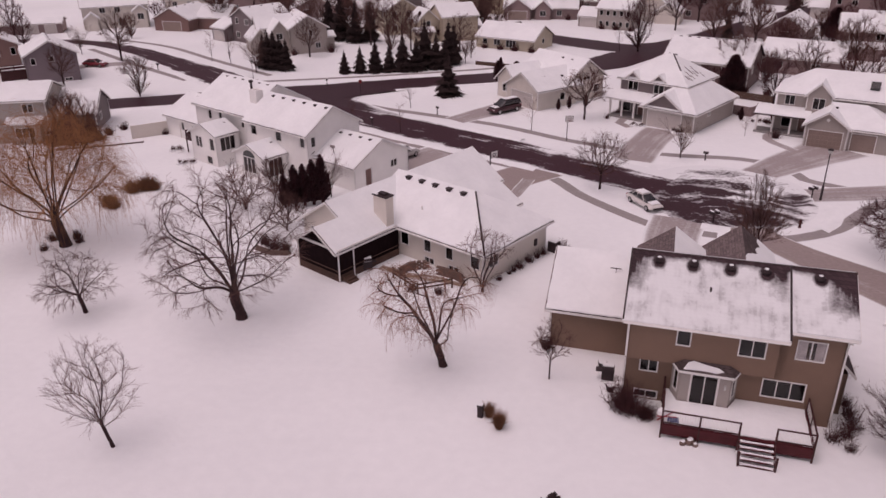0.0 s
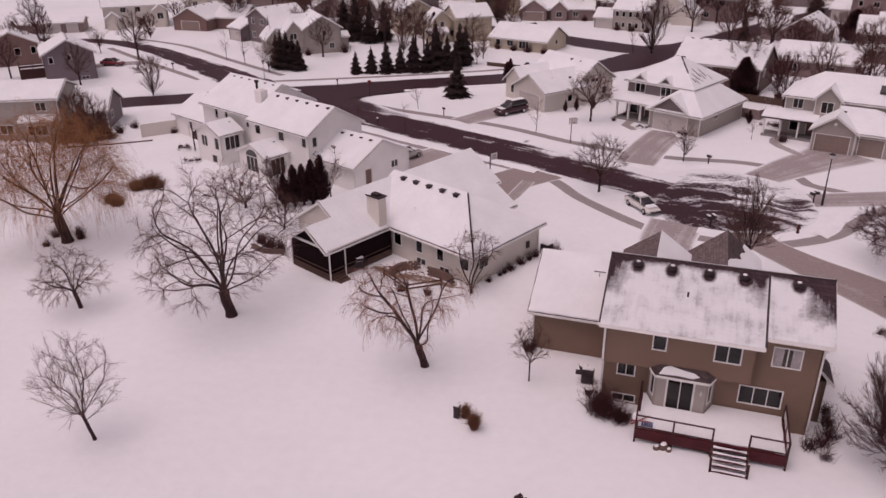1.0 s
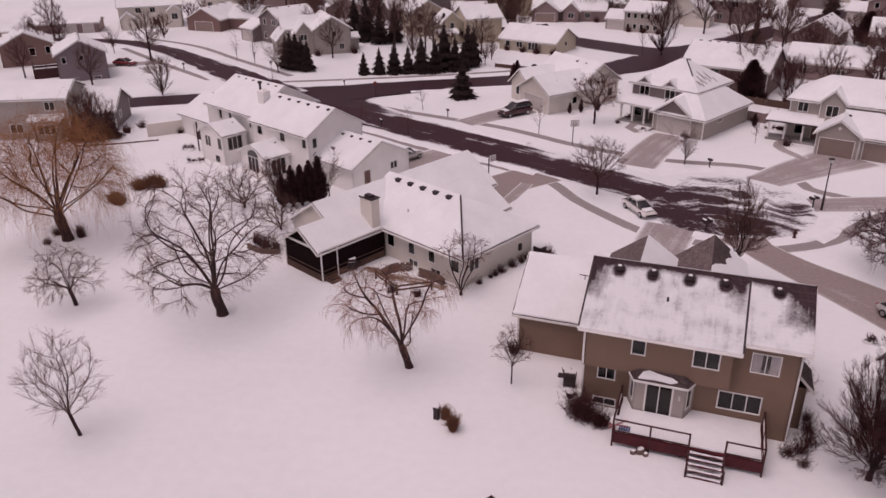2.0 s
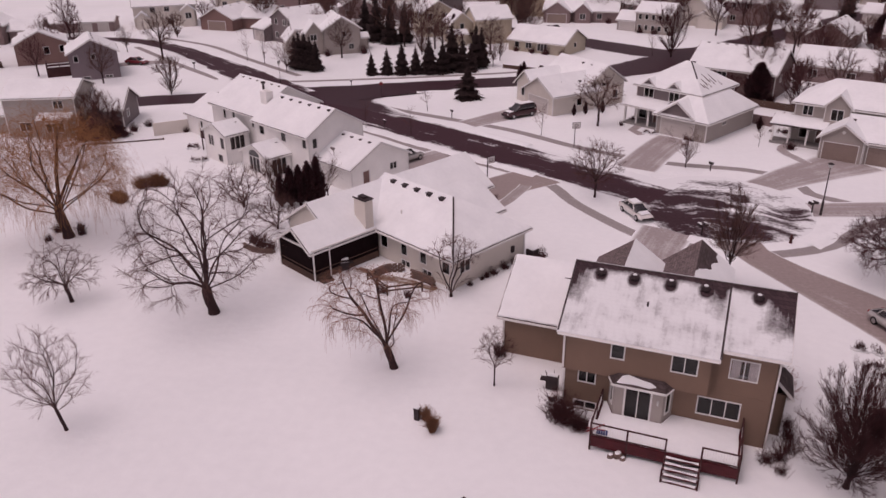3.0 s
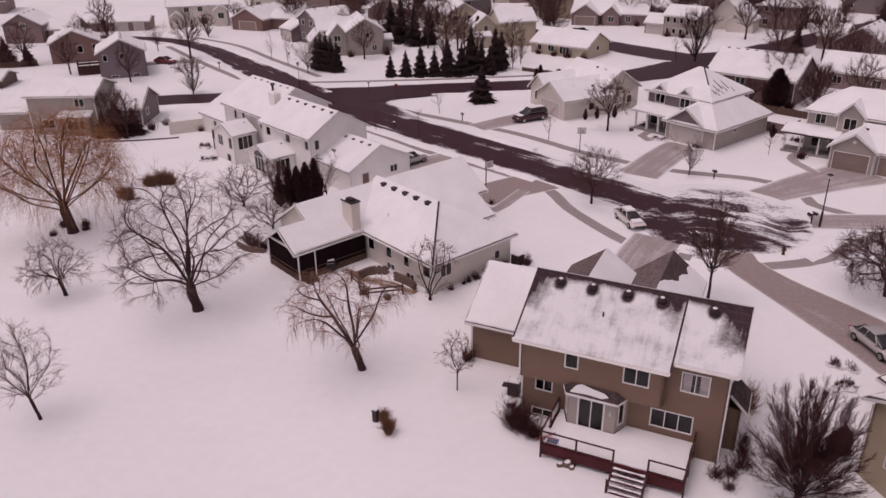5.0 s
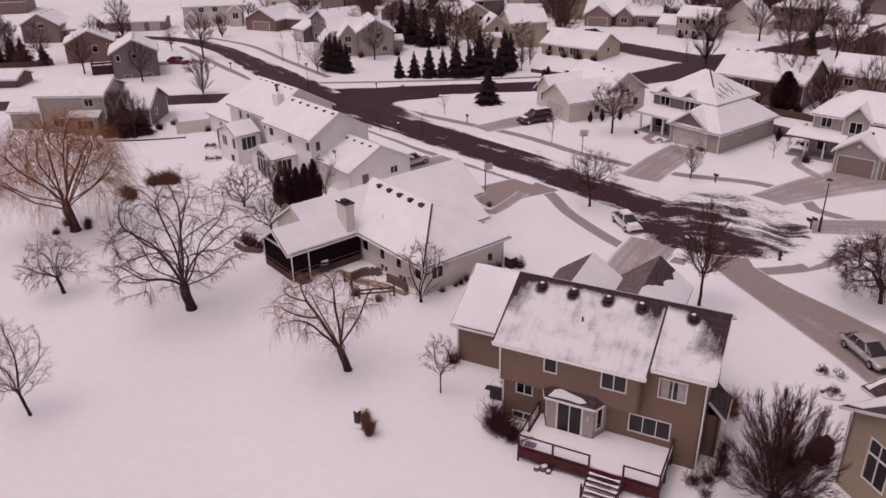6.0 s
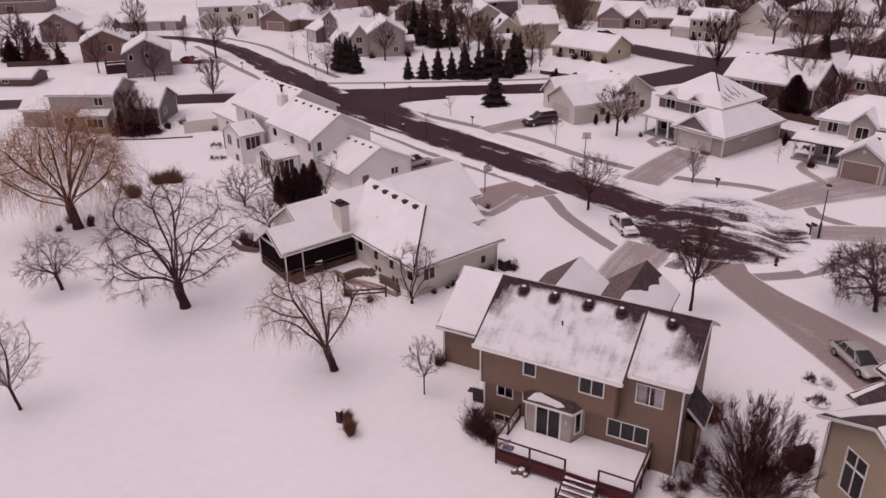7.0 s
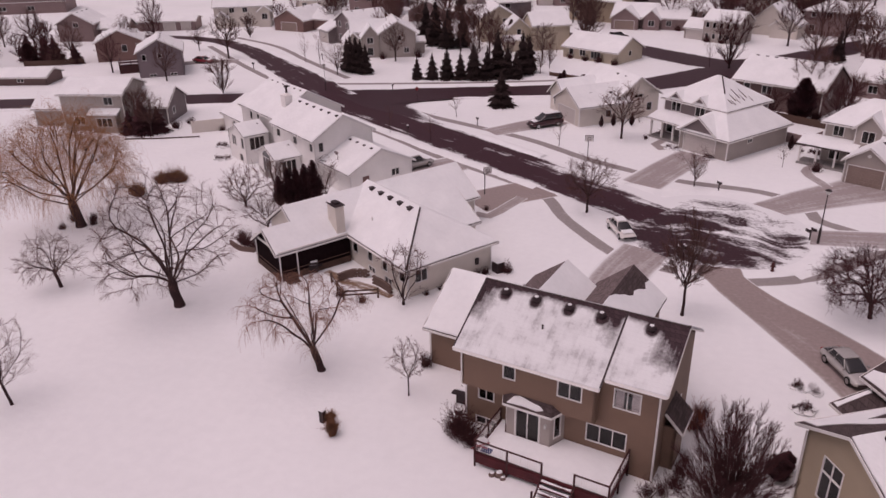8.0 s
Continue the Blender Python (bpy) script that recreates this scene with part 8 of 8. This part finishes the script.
    if snow:
        rng = random.Random(3)
        r0, r1 = roof
        part("snow", snow_sheet(Mb(), [(r0, -Wd * 0.58, H + 0.04), (r1, -Wd * 0.58, H + 0.04), (r1, Wd * 0.58, H + 0.04), (r0, Wd * 0.58, H + 0.04)], {0, 1, 2, 3}, 0.06 * snow, rng), M["roof_snow"], c)
        part("snow", snow_sheet(Mb(), [(h * 0.5, -Wd * 0.7, belt - 0.02), (h * 0.85, -Wd * 0.66, belt - 0.1), (h * 0.85, Wd * 0.66, belt - 0.1), (h * 0.5, Wd * 0.7, belt - 0.02)], {0, 1, 2, 3}, 0.05 * snow, rng), M["roof_snow"], c)
    return c


car("car", pose(20.8, 74.3, 0.02, 0, 0, -66) @ Matrix.Scale(0.97, 4), M["white_car"], "white sedan parked at the snowy kerb of the turning circle", "sedan", 1.0)
car("car", pose(37.45, 52.5, 0.03, 0, 0, -70), M["silver"], "silver sedan parked on the long slushy driveway", "sedan", 0.0)
car("car", pose(8.4, 111.7, 0.03, 0, 0, -143) @ Matrix.Scale(1.1, 4), M["dark_car"], "dark minivan parked on the cream house's driveway", "van", 0.6)
car("car", pose(-5.3, 90.0, 0.03, 0, 0, 52), M["silver"], "silver sport utility car beside the white garage", "suv", 1.0)
car("car", pose(-67.2, 145.6, 0.03, 0, 0, -10), M["red_car"], "dark red car parked beside the grey house", "sedan", 0.6)
car("car", pose(16.0, 186.0, 0.03, 0, 0, 40), M["dark_car"], "dark car parked on a far driveway", "van", 1.0)


# ---------------------------------------------------------------- street furniture
def street_lamp(x, y, h, label, k=1.0):
    t = thing("street_lamp", pose(x, y, 0), label, "street lamp", "street lamps")
    part("pole", ring(Mb(), [(0, 0, -0.1, 0.13 * k, 0.13 * k), (0, 0, 1.6, 0.12 * k, 0.12 * k), (0, 0, 1.65, 0.065 * k, 0.065 * k), (0, 0, h - 0.5, 0.05 * k, 0.05 * k)], 10), M["dark"], t)
    part("lantern", ring(Mb(), [(0, 0, h - 0.5, 0.08, 0.08), (0, 0, h - 0.42, 0.2, 0.2), (0, 0, h - 0.1, 0.26, 0.26)], 10), M["lamp_white"], t)
    part("hood", ring(Mb(), [(0, 0, h - 0.1, 0.32, 0.32), (0, 0, h - 0.02, 0.26, 0.26), (0, 0, h + 0.06, 0.06, 0.06)], 10), M["dark"], t)


street_lamp(39.58, 75.7, 5.6, "tall dark street lamp post beside the turning circle")
street_lamp(-32.5, 127.1, 4.6, "dark street lamp post at the crossing", 0.6)


def mailbox(x, y, turn, label, twin=False):
    t = thing("mailbox", pose(x, y, 0, 0, 0, turn), label, "mailbox", "mailboxes")
    part("post", box(Mb(), -0.05, 0.05, -0.05, 0.05, -0.05, 1.0), M["dark"], t)
    for dx in ((-0.32, 0.32) if twin else (0,)):
        b = Mb()
        prof = [(-0.13, 1.0), (0.13, 1.0), (0.13, 1.16), (0.09, 1.25), (0, 1.29), (-0.09, 1.25), (-0.13, 1.16)]
        slab(b, [(dx + px, -0.28, pz) for px, pz in prof], (0, 0.56, 0))
        bx = part("box", b, M["dark"], t)
        part("snow", snow_sheet(Mb(), [(dx - 0.1, -0.26, 1.295), (dx + 0.1, -0.26, 1.295), (dx + 0.1, 0.26, 1.295), (dx - 0.1, 0.26, 1.295)], {0, 1, 2, 3}, 0.06, R, 0.01), M["roof_snow"], bx)
    if twin:
        part("arm", box(Mb(), -0.4, 0.4, -0.04, 0.04, 0.94, 1.0), M["dark"], t)


mailbox(38.9, 76.3, 30, "dark twin mailbox on a post beside the street lamp", True)
for x, y in [(-10.5, 104.0), (-1.5, 110.1), (31.2, 88.4), (-20.5, 128.6), (-43.5, 152.6), (-54, 142.0)]:
    mailbox(x, y, R.uniform(0, 90), "dark mailbox on a post at the snowy roadside")
mailbox(26.5, 69.6, 20, "dark twin mailbox beside the driveway's mouth", True)


def hydrant(x, y):
    t = thing("fire_hydrant", pose(x, y, 0), "dark red fire hydrant standing in the snow", "hydrant")
    part("barrel", ring(Mb(), [(0, 0, -0.05, 0.17, 0.17), (0, 0, 0.08, 0.17, 0.17), (0, 0, 0.1, 0.12, 0.12), (0, 0, 0.6, 0.12, 0.12), (0, 0, 0.63, 0.16, 0.16), (0, 0, 0.7, 0.16, 0.16), (0, 0, 0.82, 0.09, 0.09), (0, 0, 0.9, 0.04, 0.04)], 12), M["hydrant"], t)
    for s in (-1, 1):
        part("nozzle", box(Mb(), min(s * 0.1, s * 0.22), max(s * 0.1, s * 0.22), -0.06, 0.06, 0.42, 0.54), M["hydrant"], t)


hydrant(34.5, 68.5)


def hoop(x, y, turn, label):
    t = thing("basketball_hoop", pose(x, y, 0, 0, 0, turn), label, "basketball hoop", "basketball hoops")
    part("pole", bar(bar(Mb(), (0, 0, 0), (0, 0, 2.8), 0.085), (0, 0, 2.7), (0, -0.6, 3.0), 0.06), M["dark"], t)
    bb = part("backboard", box(Mb(), -0.5, 0.5, -0.66, -0.62, 2.75, 3.5), M["trim"], t)
    part("target", wall(Mb(), (-0.22, -0.68), (0.22, -0.68), 2.9, 3.25, [(0.04, 0.40, 2.94, 3.21)], 0.01), M["dark"], bb)
    part("border", wall(Mb(), (-0.52, -0.675), (0.52, -0.675), 2.73, 3.52, [(0.03, 1.01, 2.76, 3.49)], 0.06), M["dark"], bb)
    seg = [((0.23 * math.cos(a), -0.9 + 0.23 * math.sin(a), 2.95), (0.23 * math.cos(b), -0.9 + 0.23 * math.sin(b), 2.95), 0.015, 0.015) for a, b in [(2 * math.pi * i / 12, 2 * math.pi * (i + 1) / 12) for i in range(12)]]
    part("ring", tubes("ring", seg, M["sign_red"], 4), None, t)


hoop(5.1, 82.4, 40, "basketball hoop on a dark pole beside the cream garage")
hoop(15.7, 97.0, 10, "white-backed basketball hoop on the snowy lawn by the street")


def stop_sign(x, y, turn):
    t = thing("stop_sign", pose(x, y, 0, 0, 0, turn), "red octagonal road sign on a thin post at the crossing", "road sign")
    part("post", box(Mb(), -0.03, 0.03, -0.03, 0.03, -0.1, 2.7), M["dark"], t)
    part("plate", slab(Mb(), [(0.3 * math.cos(math.pi / 8 + k * math.pi / 4), -0.05, 2.4 + 0.3 * math.sin(math.pi / 8 + k * math.pi / 4)) for k in range(8)], (0, 0.02, 0)), M["sign_red"], t)


stop_sign(-14.0, 121.4, 20)


def fence(pts, h, label, material, board=0.15):
    t = thing("fence", pose(0, 0, 0), label, "fence", "fences")
    for a, b in zip(pts, pts[1:]):
        a, b = Vector((*a, 0)), Vector((*b, 0))
        d = (b - a)
        n = max(1, int(d.length / board))
        turn = math.degrees(math.atan2(d.y, d.x))
        w = d.length / n
        me = shared(("board", round(w, 3), h, material.name), lambda: data_of("board", box(Mb(), 0.005, w - 0.005, -0.012, 0.012, 0.02, h), material))
        for k in range(n):
            p = a.lerp(b, k / n)
            part("board", me, None, t, "", pose(p.x, p.y, 0, 0, 0, turn))
        for k in range(max(2, int(d.length / 2.4) + 1)):
            p = a.lerp(b, k / max(1, int(d.length / 2.4)))
            part("post", box(Mb(), -0.06, 0.06, -0.06, 0.06, -0.1, h + 0.06), material, t, "", pose(p.x, p.y, 0, 0, 0, turn))
    return t


fence([(-42.0, 98.4), (-37.4, 101.3), (-35.6, 99.0)], 1.8, "pale privacy fence beside the white house", M["cream"], 0.3)
fence([(38.5, 112.5), (43.5, 108.3), (46.0, 111.0)], 1.4, "taupe board fence between two houses", M["taupe"], 0.25)
fence([(33.5, 127.0), (44.5, 119.6), (49.5, 116.0)], 1.1, "dark board fence behind the grey house", M["wood"], 0.3)
fence([(5.0, 145.6), (12.0, 142.2), (18.0, 146.2)], 0.7, "low dark fence behind the evergreens", M["wood"], 0.3)
fence([(-50.0, 93.6), (-45.0, 94.9), (-40.0, 96.8)], 0.2, "low timber edging along the snowy lawn", M["wood"], 0.4)


fence([(-103.5, 136.2), (-97.0, 138.4), (-92.6, 141.0)], 1.1, "dark board fence beside the brown house", M["wood"], 0.3)
far_deck = thing("deck", pose(-78.4, 133.0, 0, 0, 0, 31), "dark timber deck raised on posts behind the brown house", "deck")
part("platform", box(Mb(), 0.0, 4.6, 0.0, 3.2, 1.5, 1.7), M["deck_dark"], far_deck)
part("skirt", box(box(Mb(), 0.02, 4.58, 0.02, 0.06, 0.0, 1.49), 0.02, 0.06, 0.07, 3.18, 0.0, 1.49), M["deck_dark"], far_deck, "boarded skirt under the deck")
for px, py in ((0.1, 0.1), (2.3, 0.1), (4.5, 0.1), (0.1, 3.1), (4.5, 3.1)):
    part("post", box(Mb(), px - 0.08, px + 0.08, py - 0.08, py + 0.08, -0.1, 2.6), M["deck_dark"], far_deck)
part("rail", bar(Mb(), (0.1, 0.1, 2.55), (4.5, 0.1, 2.55), 0.08, 0.1), M["deck_dark"], far_deck)
part("rail", bar(Mb(), (0.1, 0.1, 2.15), (4.5, 0.1, 2.15), 0.05, 0.35), M["deck_dark"], far_deck)
part("rail", bar(Mb(), (0.1, 0.1, 2.55), (0.1, 3.1, 2.55), 0.08, 0.1), M["deck_dark"], far_deck)
part("snow", snow_sheet(Mb(), [(0.2, 0.2, 1.704), (4.4, 0.2, 1.704), (4.4, 3.1, 1.704), (0.2, 3.1, 1.704)], {0, 1, 2, 3}, 0.07, R), M["roof_snow"], far_deck)


# ---------------------------------------------------------------- back-yard things
def grill(x, y, turn, label):
    t = thing("grill", pose(x, y, 0, 0, 0, turn), label, "grill", "garden grills")
    part("cart", box(Mb(), -0.4, 0.4, -0.28, 0.28, 0.1, 0.75), M["dark"], t)
    lid = Mb()
    slab(lid, [(-0.42, 0.3 * math.cos(a), 0.76 + 0.36 * math.sin(a)) for a in [math.pi * k / 8 for k in range(9)]], (0.84, 0, 0))
    part("lid", lid, M["dark"], t)
    part("shelf", box(Mb(), 0.42, 0.8, -0.25, 0.25, 0.7, 0.75), M["dark"], t)
    part("snow", snow_sheet(Mb(), [(-0.4, -0.17, 1.08), (0.4, -0.17, 1.08), (0.4, 0.17, 1.08), (-0.4, 0.17, 1.08)], {0, 1, 2, 3}, 0.1, R, 0.02), M["roof_snow"], t)
    part("handle", bar(Mb(), (-0.3, -0.33, 0.9), (0.3, -0.33, 0.9), 0.03), M["rim"], t)


grill(-6.5, 59.5, 20, "black covered grill with a snow cap beside the porch")
grill(11.4, 43.0, 168, "black grill capped with snow beside the tan house")
for x, y in ((11.35, 41.7), (11.3, 44.4)):
    t = thing("garden_pot", pose(x, y, 0), "dark round pot filled with snow beside the wall", "pot", "garden pots")
    part("bowl", ring(Mb(), [(0, 0, 0, 0.22, 0.22), (0, 0, 0.45, 0.33, 0.33)], 14), M["dark"], t)
    part("snow", ring(Mb(), [(0, 0, 0.4, 0.3, 0.3), (0, 0, 0.5, 0.29, 0.29), (0, 0, 0.56, 0.12, 0.12)], 14), M["roof_snow"], t)
ub = thing("utility_box", pose(2.75, 38.9, 0, 0, 0, -20), "dark grey utility pedestal beside tufts of grass", "utility box")
part("body", box(box(Mb(), -0.17, 0.17, -0.15, 0.15, -0.05, 0.8), -0.19, 0.19, -0.17, 0.17, 0.8, 0.9), M["dark"], ub)
part("snow", snow_sheet(Mb(), [(-0.18, -0.16, 0.904), (0.18, -0.16, 0.904), (0.18, 0.16, 0.904), (-0.18, 0.16, 0.904)], {0, 1, 2, 3}, 0.07, R, 0.02), M["roof_snow"], ub)


ac = thing("air_conditioner", pose(10.15, 63.25, 0, 0, 0, -39.8), "dark air conditioner unit beside the cream house's wall", "air conditioner")
part("case", box(Mb(), -0.42, 0.42, -0.42, 0.42, 0.0, 0.95), M["dark"], ac)
part("grille", ring(Mb(), [(0, 0, 0.95, 0.34, 0.34), (0, 0, 0.99, 0.3, 0.3)], 14), M["bluegrey"], ac)
part("snow", snow_sheet(Mb(), [(-0.4, -0.4, 0.994), (0.4, -0.4, 0.994), (0.4, 0.4, 0.994), (-0.4, 0.4, 0.994)], {0, 1, 2, 3}, 0.06, R, 0.03), M["roof_snow"], ac)


def stone_wall(pts, h, label):
    t = thing("retaining_wall", pose(0, 0, 0), label, "garden wall", "garden walls")
    line = smooth_line(pts, 0.38)
    for c in range(int(h / 0.16)):
        for i in range(len(line) - 1):
            a, b = line[i], line[i + 1]
            if c % 2:
                a, b = (line[i] + line[i + 1]) / 2, (line[i + 1] + line[min(i + 2, len(line) - 1)]) / 2
            L = float(np.linalg.norm(b - a))
            if L < 0.1:
                continue
            me = shared(("stone", R.randrange(4)), lambda: data_of("stone", box(Mb(), 0.0, 0.36, -0.13 + R.uniform(-0.02, 0.02), 0.13, 0.005, 0.155), M["stone"]))
            part("stone", me, None, t, "", pose(a[0], a[1], c * 0.16 - 0.02, 0, 0, math.degrees(math.atan2(b[1] - a[1], b[0] - a[0]))))


stone_wall([(-3.6, 58.2), (-2.6, 59.4), (-1.2, 59.6)], 0.9, "curved stepped stone retaining wall behind the cream house")
stone_wall([(-0.4, 58.6), (0.9, 57.8), (1.8, 56.9)], 0.8, "stone retaining wall of a sunken basement window")
stone_wall([(-17.2, 63.6), (-15.6, 62.5), (-13.9, 62.4)], 0.5, "low curved stone bed edging in the snow")
pf = thing("rail_fence", pose(0, 0, 0), "low brown timber rail fence round a small garden", "fence", "fences")
RAIL = [(-4.1, 57.9), (-1.9, 55.1), (0.9, 56.1)]
for a, b in zip(RAIL, RAIL[1:]):
    for z in (0.45, 0.8):
        part("rail", bar(Mb(), (*a, z), (*b, z), 0.05, 0.14), M["wood"], pf)
for x, y in RAIL + [(-3.0, 56.5)]:
    part("post", box(Mb(), x - 0.07, x + 0.07, y - 0.07, y + 0.07, -0.1, 1.0), M["wood"], pf)
bn = thing("folded_chair", pose(13.75, 37.2, 1.09, 0, 0, -15), "red and blue folded deck chair lying on the deck", "chair")
part("frame", bar(bar(Mb(), (-0.5, -0.2, 0.05), (0.5, 0.3, 0.5), 0.05), (-0.5, 0.2, 0.05), (0.6, -0.2, 0.45), 0.05), M["redcloth"], bn)
part("seat", box(Mb(), 0.1, 0.75, -0.15, 0.25, 0.03, 0.12), M["bluecloth"], bn)
part("snow", ring(Mb(), [(-0.1, 0.6, 0.0, 0.4, 0.35), (-0.1, 0.6, 0.25, 0.36, 0.3), (-0.1, 0.6, 0.4, 0.18, 0.15)], 12), M["roof_snow"], bn)
rk = thing("garden_ornament", pose(15.1, 36.4, 0, 0, 0, 30), "snow-capped pale garden stones below the deck", "stone")
for dx, dy, s in ((0, 0, 0.3), (0.5, 0.1, 0.24), (-0.4, 0.15, 0.22), (0.1, -0.35, 0.18)):
    st = part("stone", ring(Mb(), [(dx, dy, -0.02, s, s * 0.8), (dx, dy, s * 0.6, s * 1.05, s * 0.85), (dx, dy, s, s * 0.7, s * 0.55)], 9), M["stone"], rk)
    part("snow", ring(Mb(), [(dx, dy, s * 0.98, s * 0.72, s * 0.56), (dx, dy, s * 1.25, s * 0.55, s * 0.4), (dx, dy, s * 1.32, s * 0.2, s * 0.15)], 9), M["roof_snow"], st)


def snowy_planter(x, y, w, d, turn, label):
    """Low dark plants with lumps of snow lying in and over them."""
    t = thing("garden_bed", pose(x, y, 0, 0, 0, turn), label, "garden bed", "snowy garden beds")
    rng = random.Random(int(abs(x * 10)))
    brush = shared("brush", lambda: [twig_ball(90 + q, 0.45, 0.8, 60, M["red_twigs"]) for q in range(3)])
    for k in range(7):
        px, py, s = rng.uniform(-w / 2, w / 2), rng.uniform(-d / 2, d / 2), rng.uniform(0.75, 1.25)
        part("plant", brush[k % 3], None, t, "", pose(px, py, 0, 0, 0, rng.uniform(0, 360)) @ Matrix.Scale(s, 4))
        q, h = 0.5 * s, rng.uniform(0.2, 0.36) * s
        lump = Mb()
        rows = []
        for z, rr in ((-0.02, 1.0), (h * 0.55, 0.92), (h * 0.85, 0.66), (h, 0.25)):
            rows.append((px + rng.uniform(-0.06, 0.06), py + rng.uniform(0.0, 0.12), z, q * rr * rng.uniform(0.75, 1.2), q * rr * rng.uniform(0.6, 1.0)))
        part("snow", ring(lump, rows, 9), M["roof_snow"], t)


for x, y, w, d, turn, label in [(34.3, 49.2, 2.0, 1.0, -30, "dark rocks and low plants capped with snow"), (33.4, 47.2, 1.6, 0.9, 0, "dark rocks capped with snow beside the driveway"), (26.2, 103.9, 1.8, 0.9, -40, "snow-capped rocks before the porch"),
                              (31.0, 100.2, 1.8, 0.8, -40, "snow-capped rocks before the garage"), (43.9, 105.0, 2.6, 1.0, -35, "snow-capped low plants before the porch"), (-40.6, 101.2, 2.2, 0.9, 30, "snow-covered garden furniture by the fence"),
                              (-31.0, 88.2, 2.8, 0.8, 30, "dark stones along the white house's bed"), (-34.5, 93.0, 2.0, 1.0, 20, "dark stones beside the balcony")]:
    snowy_planter(x, y, w, d, turn, label)
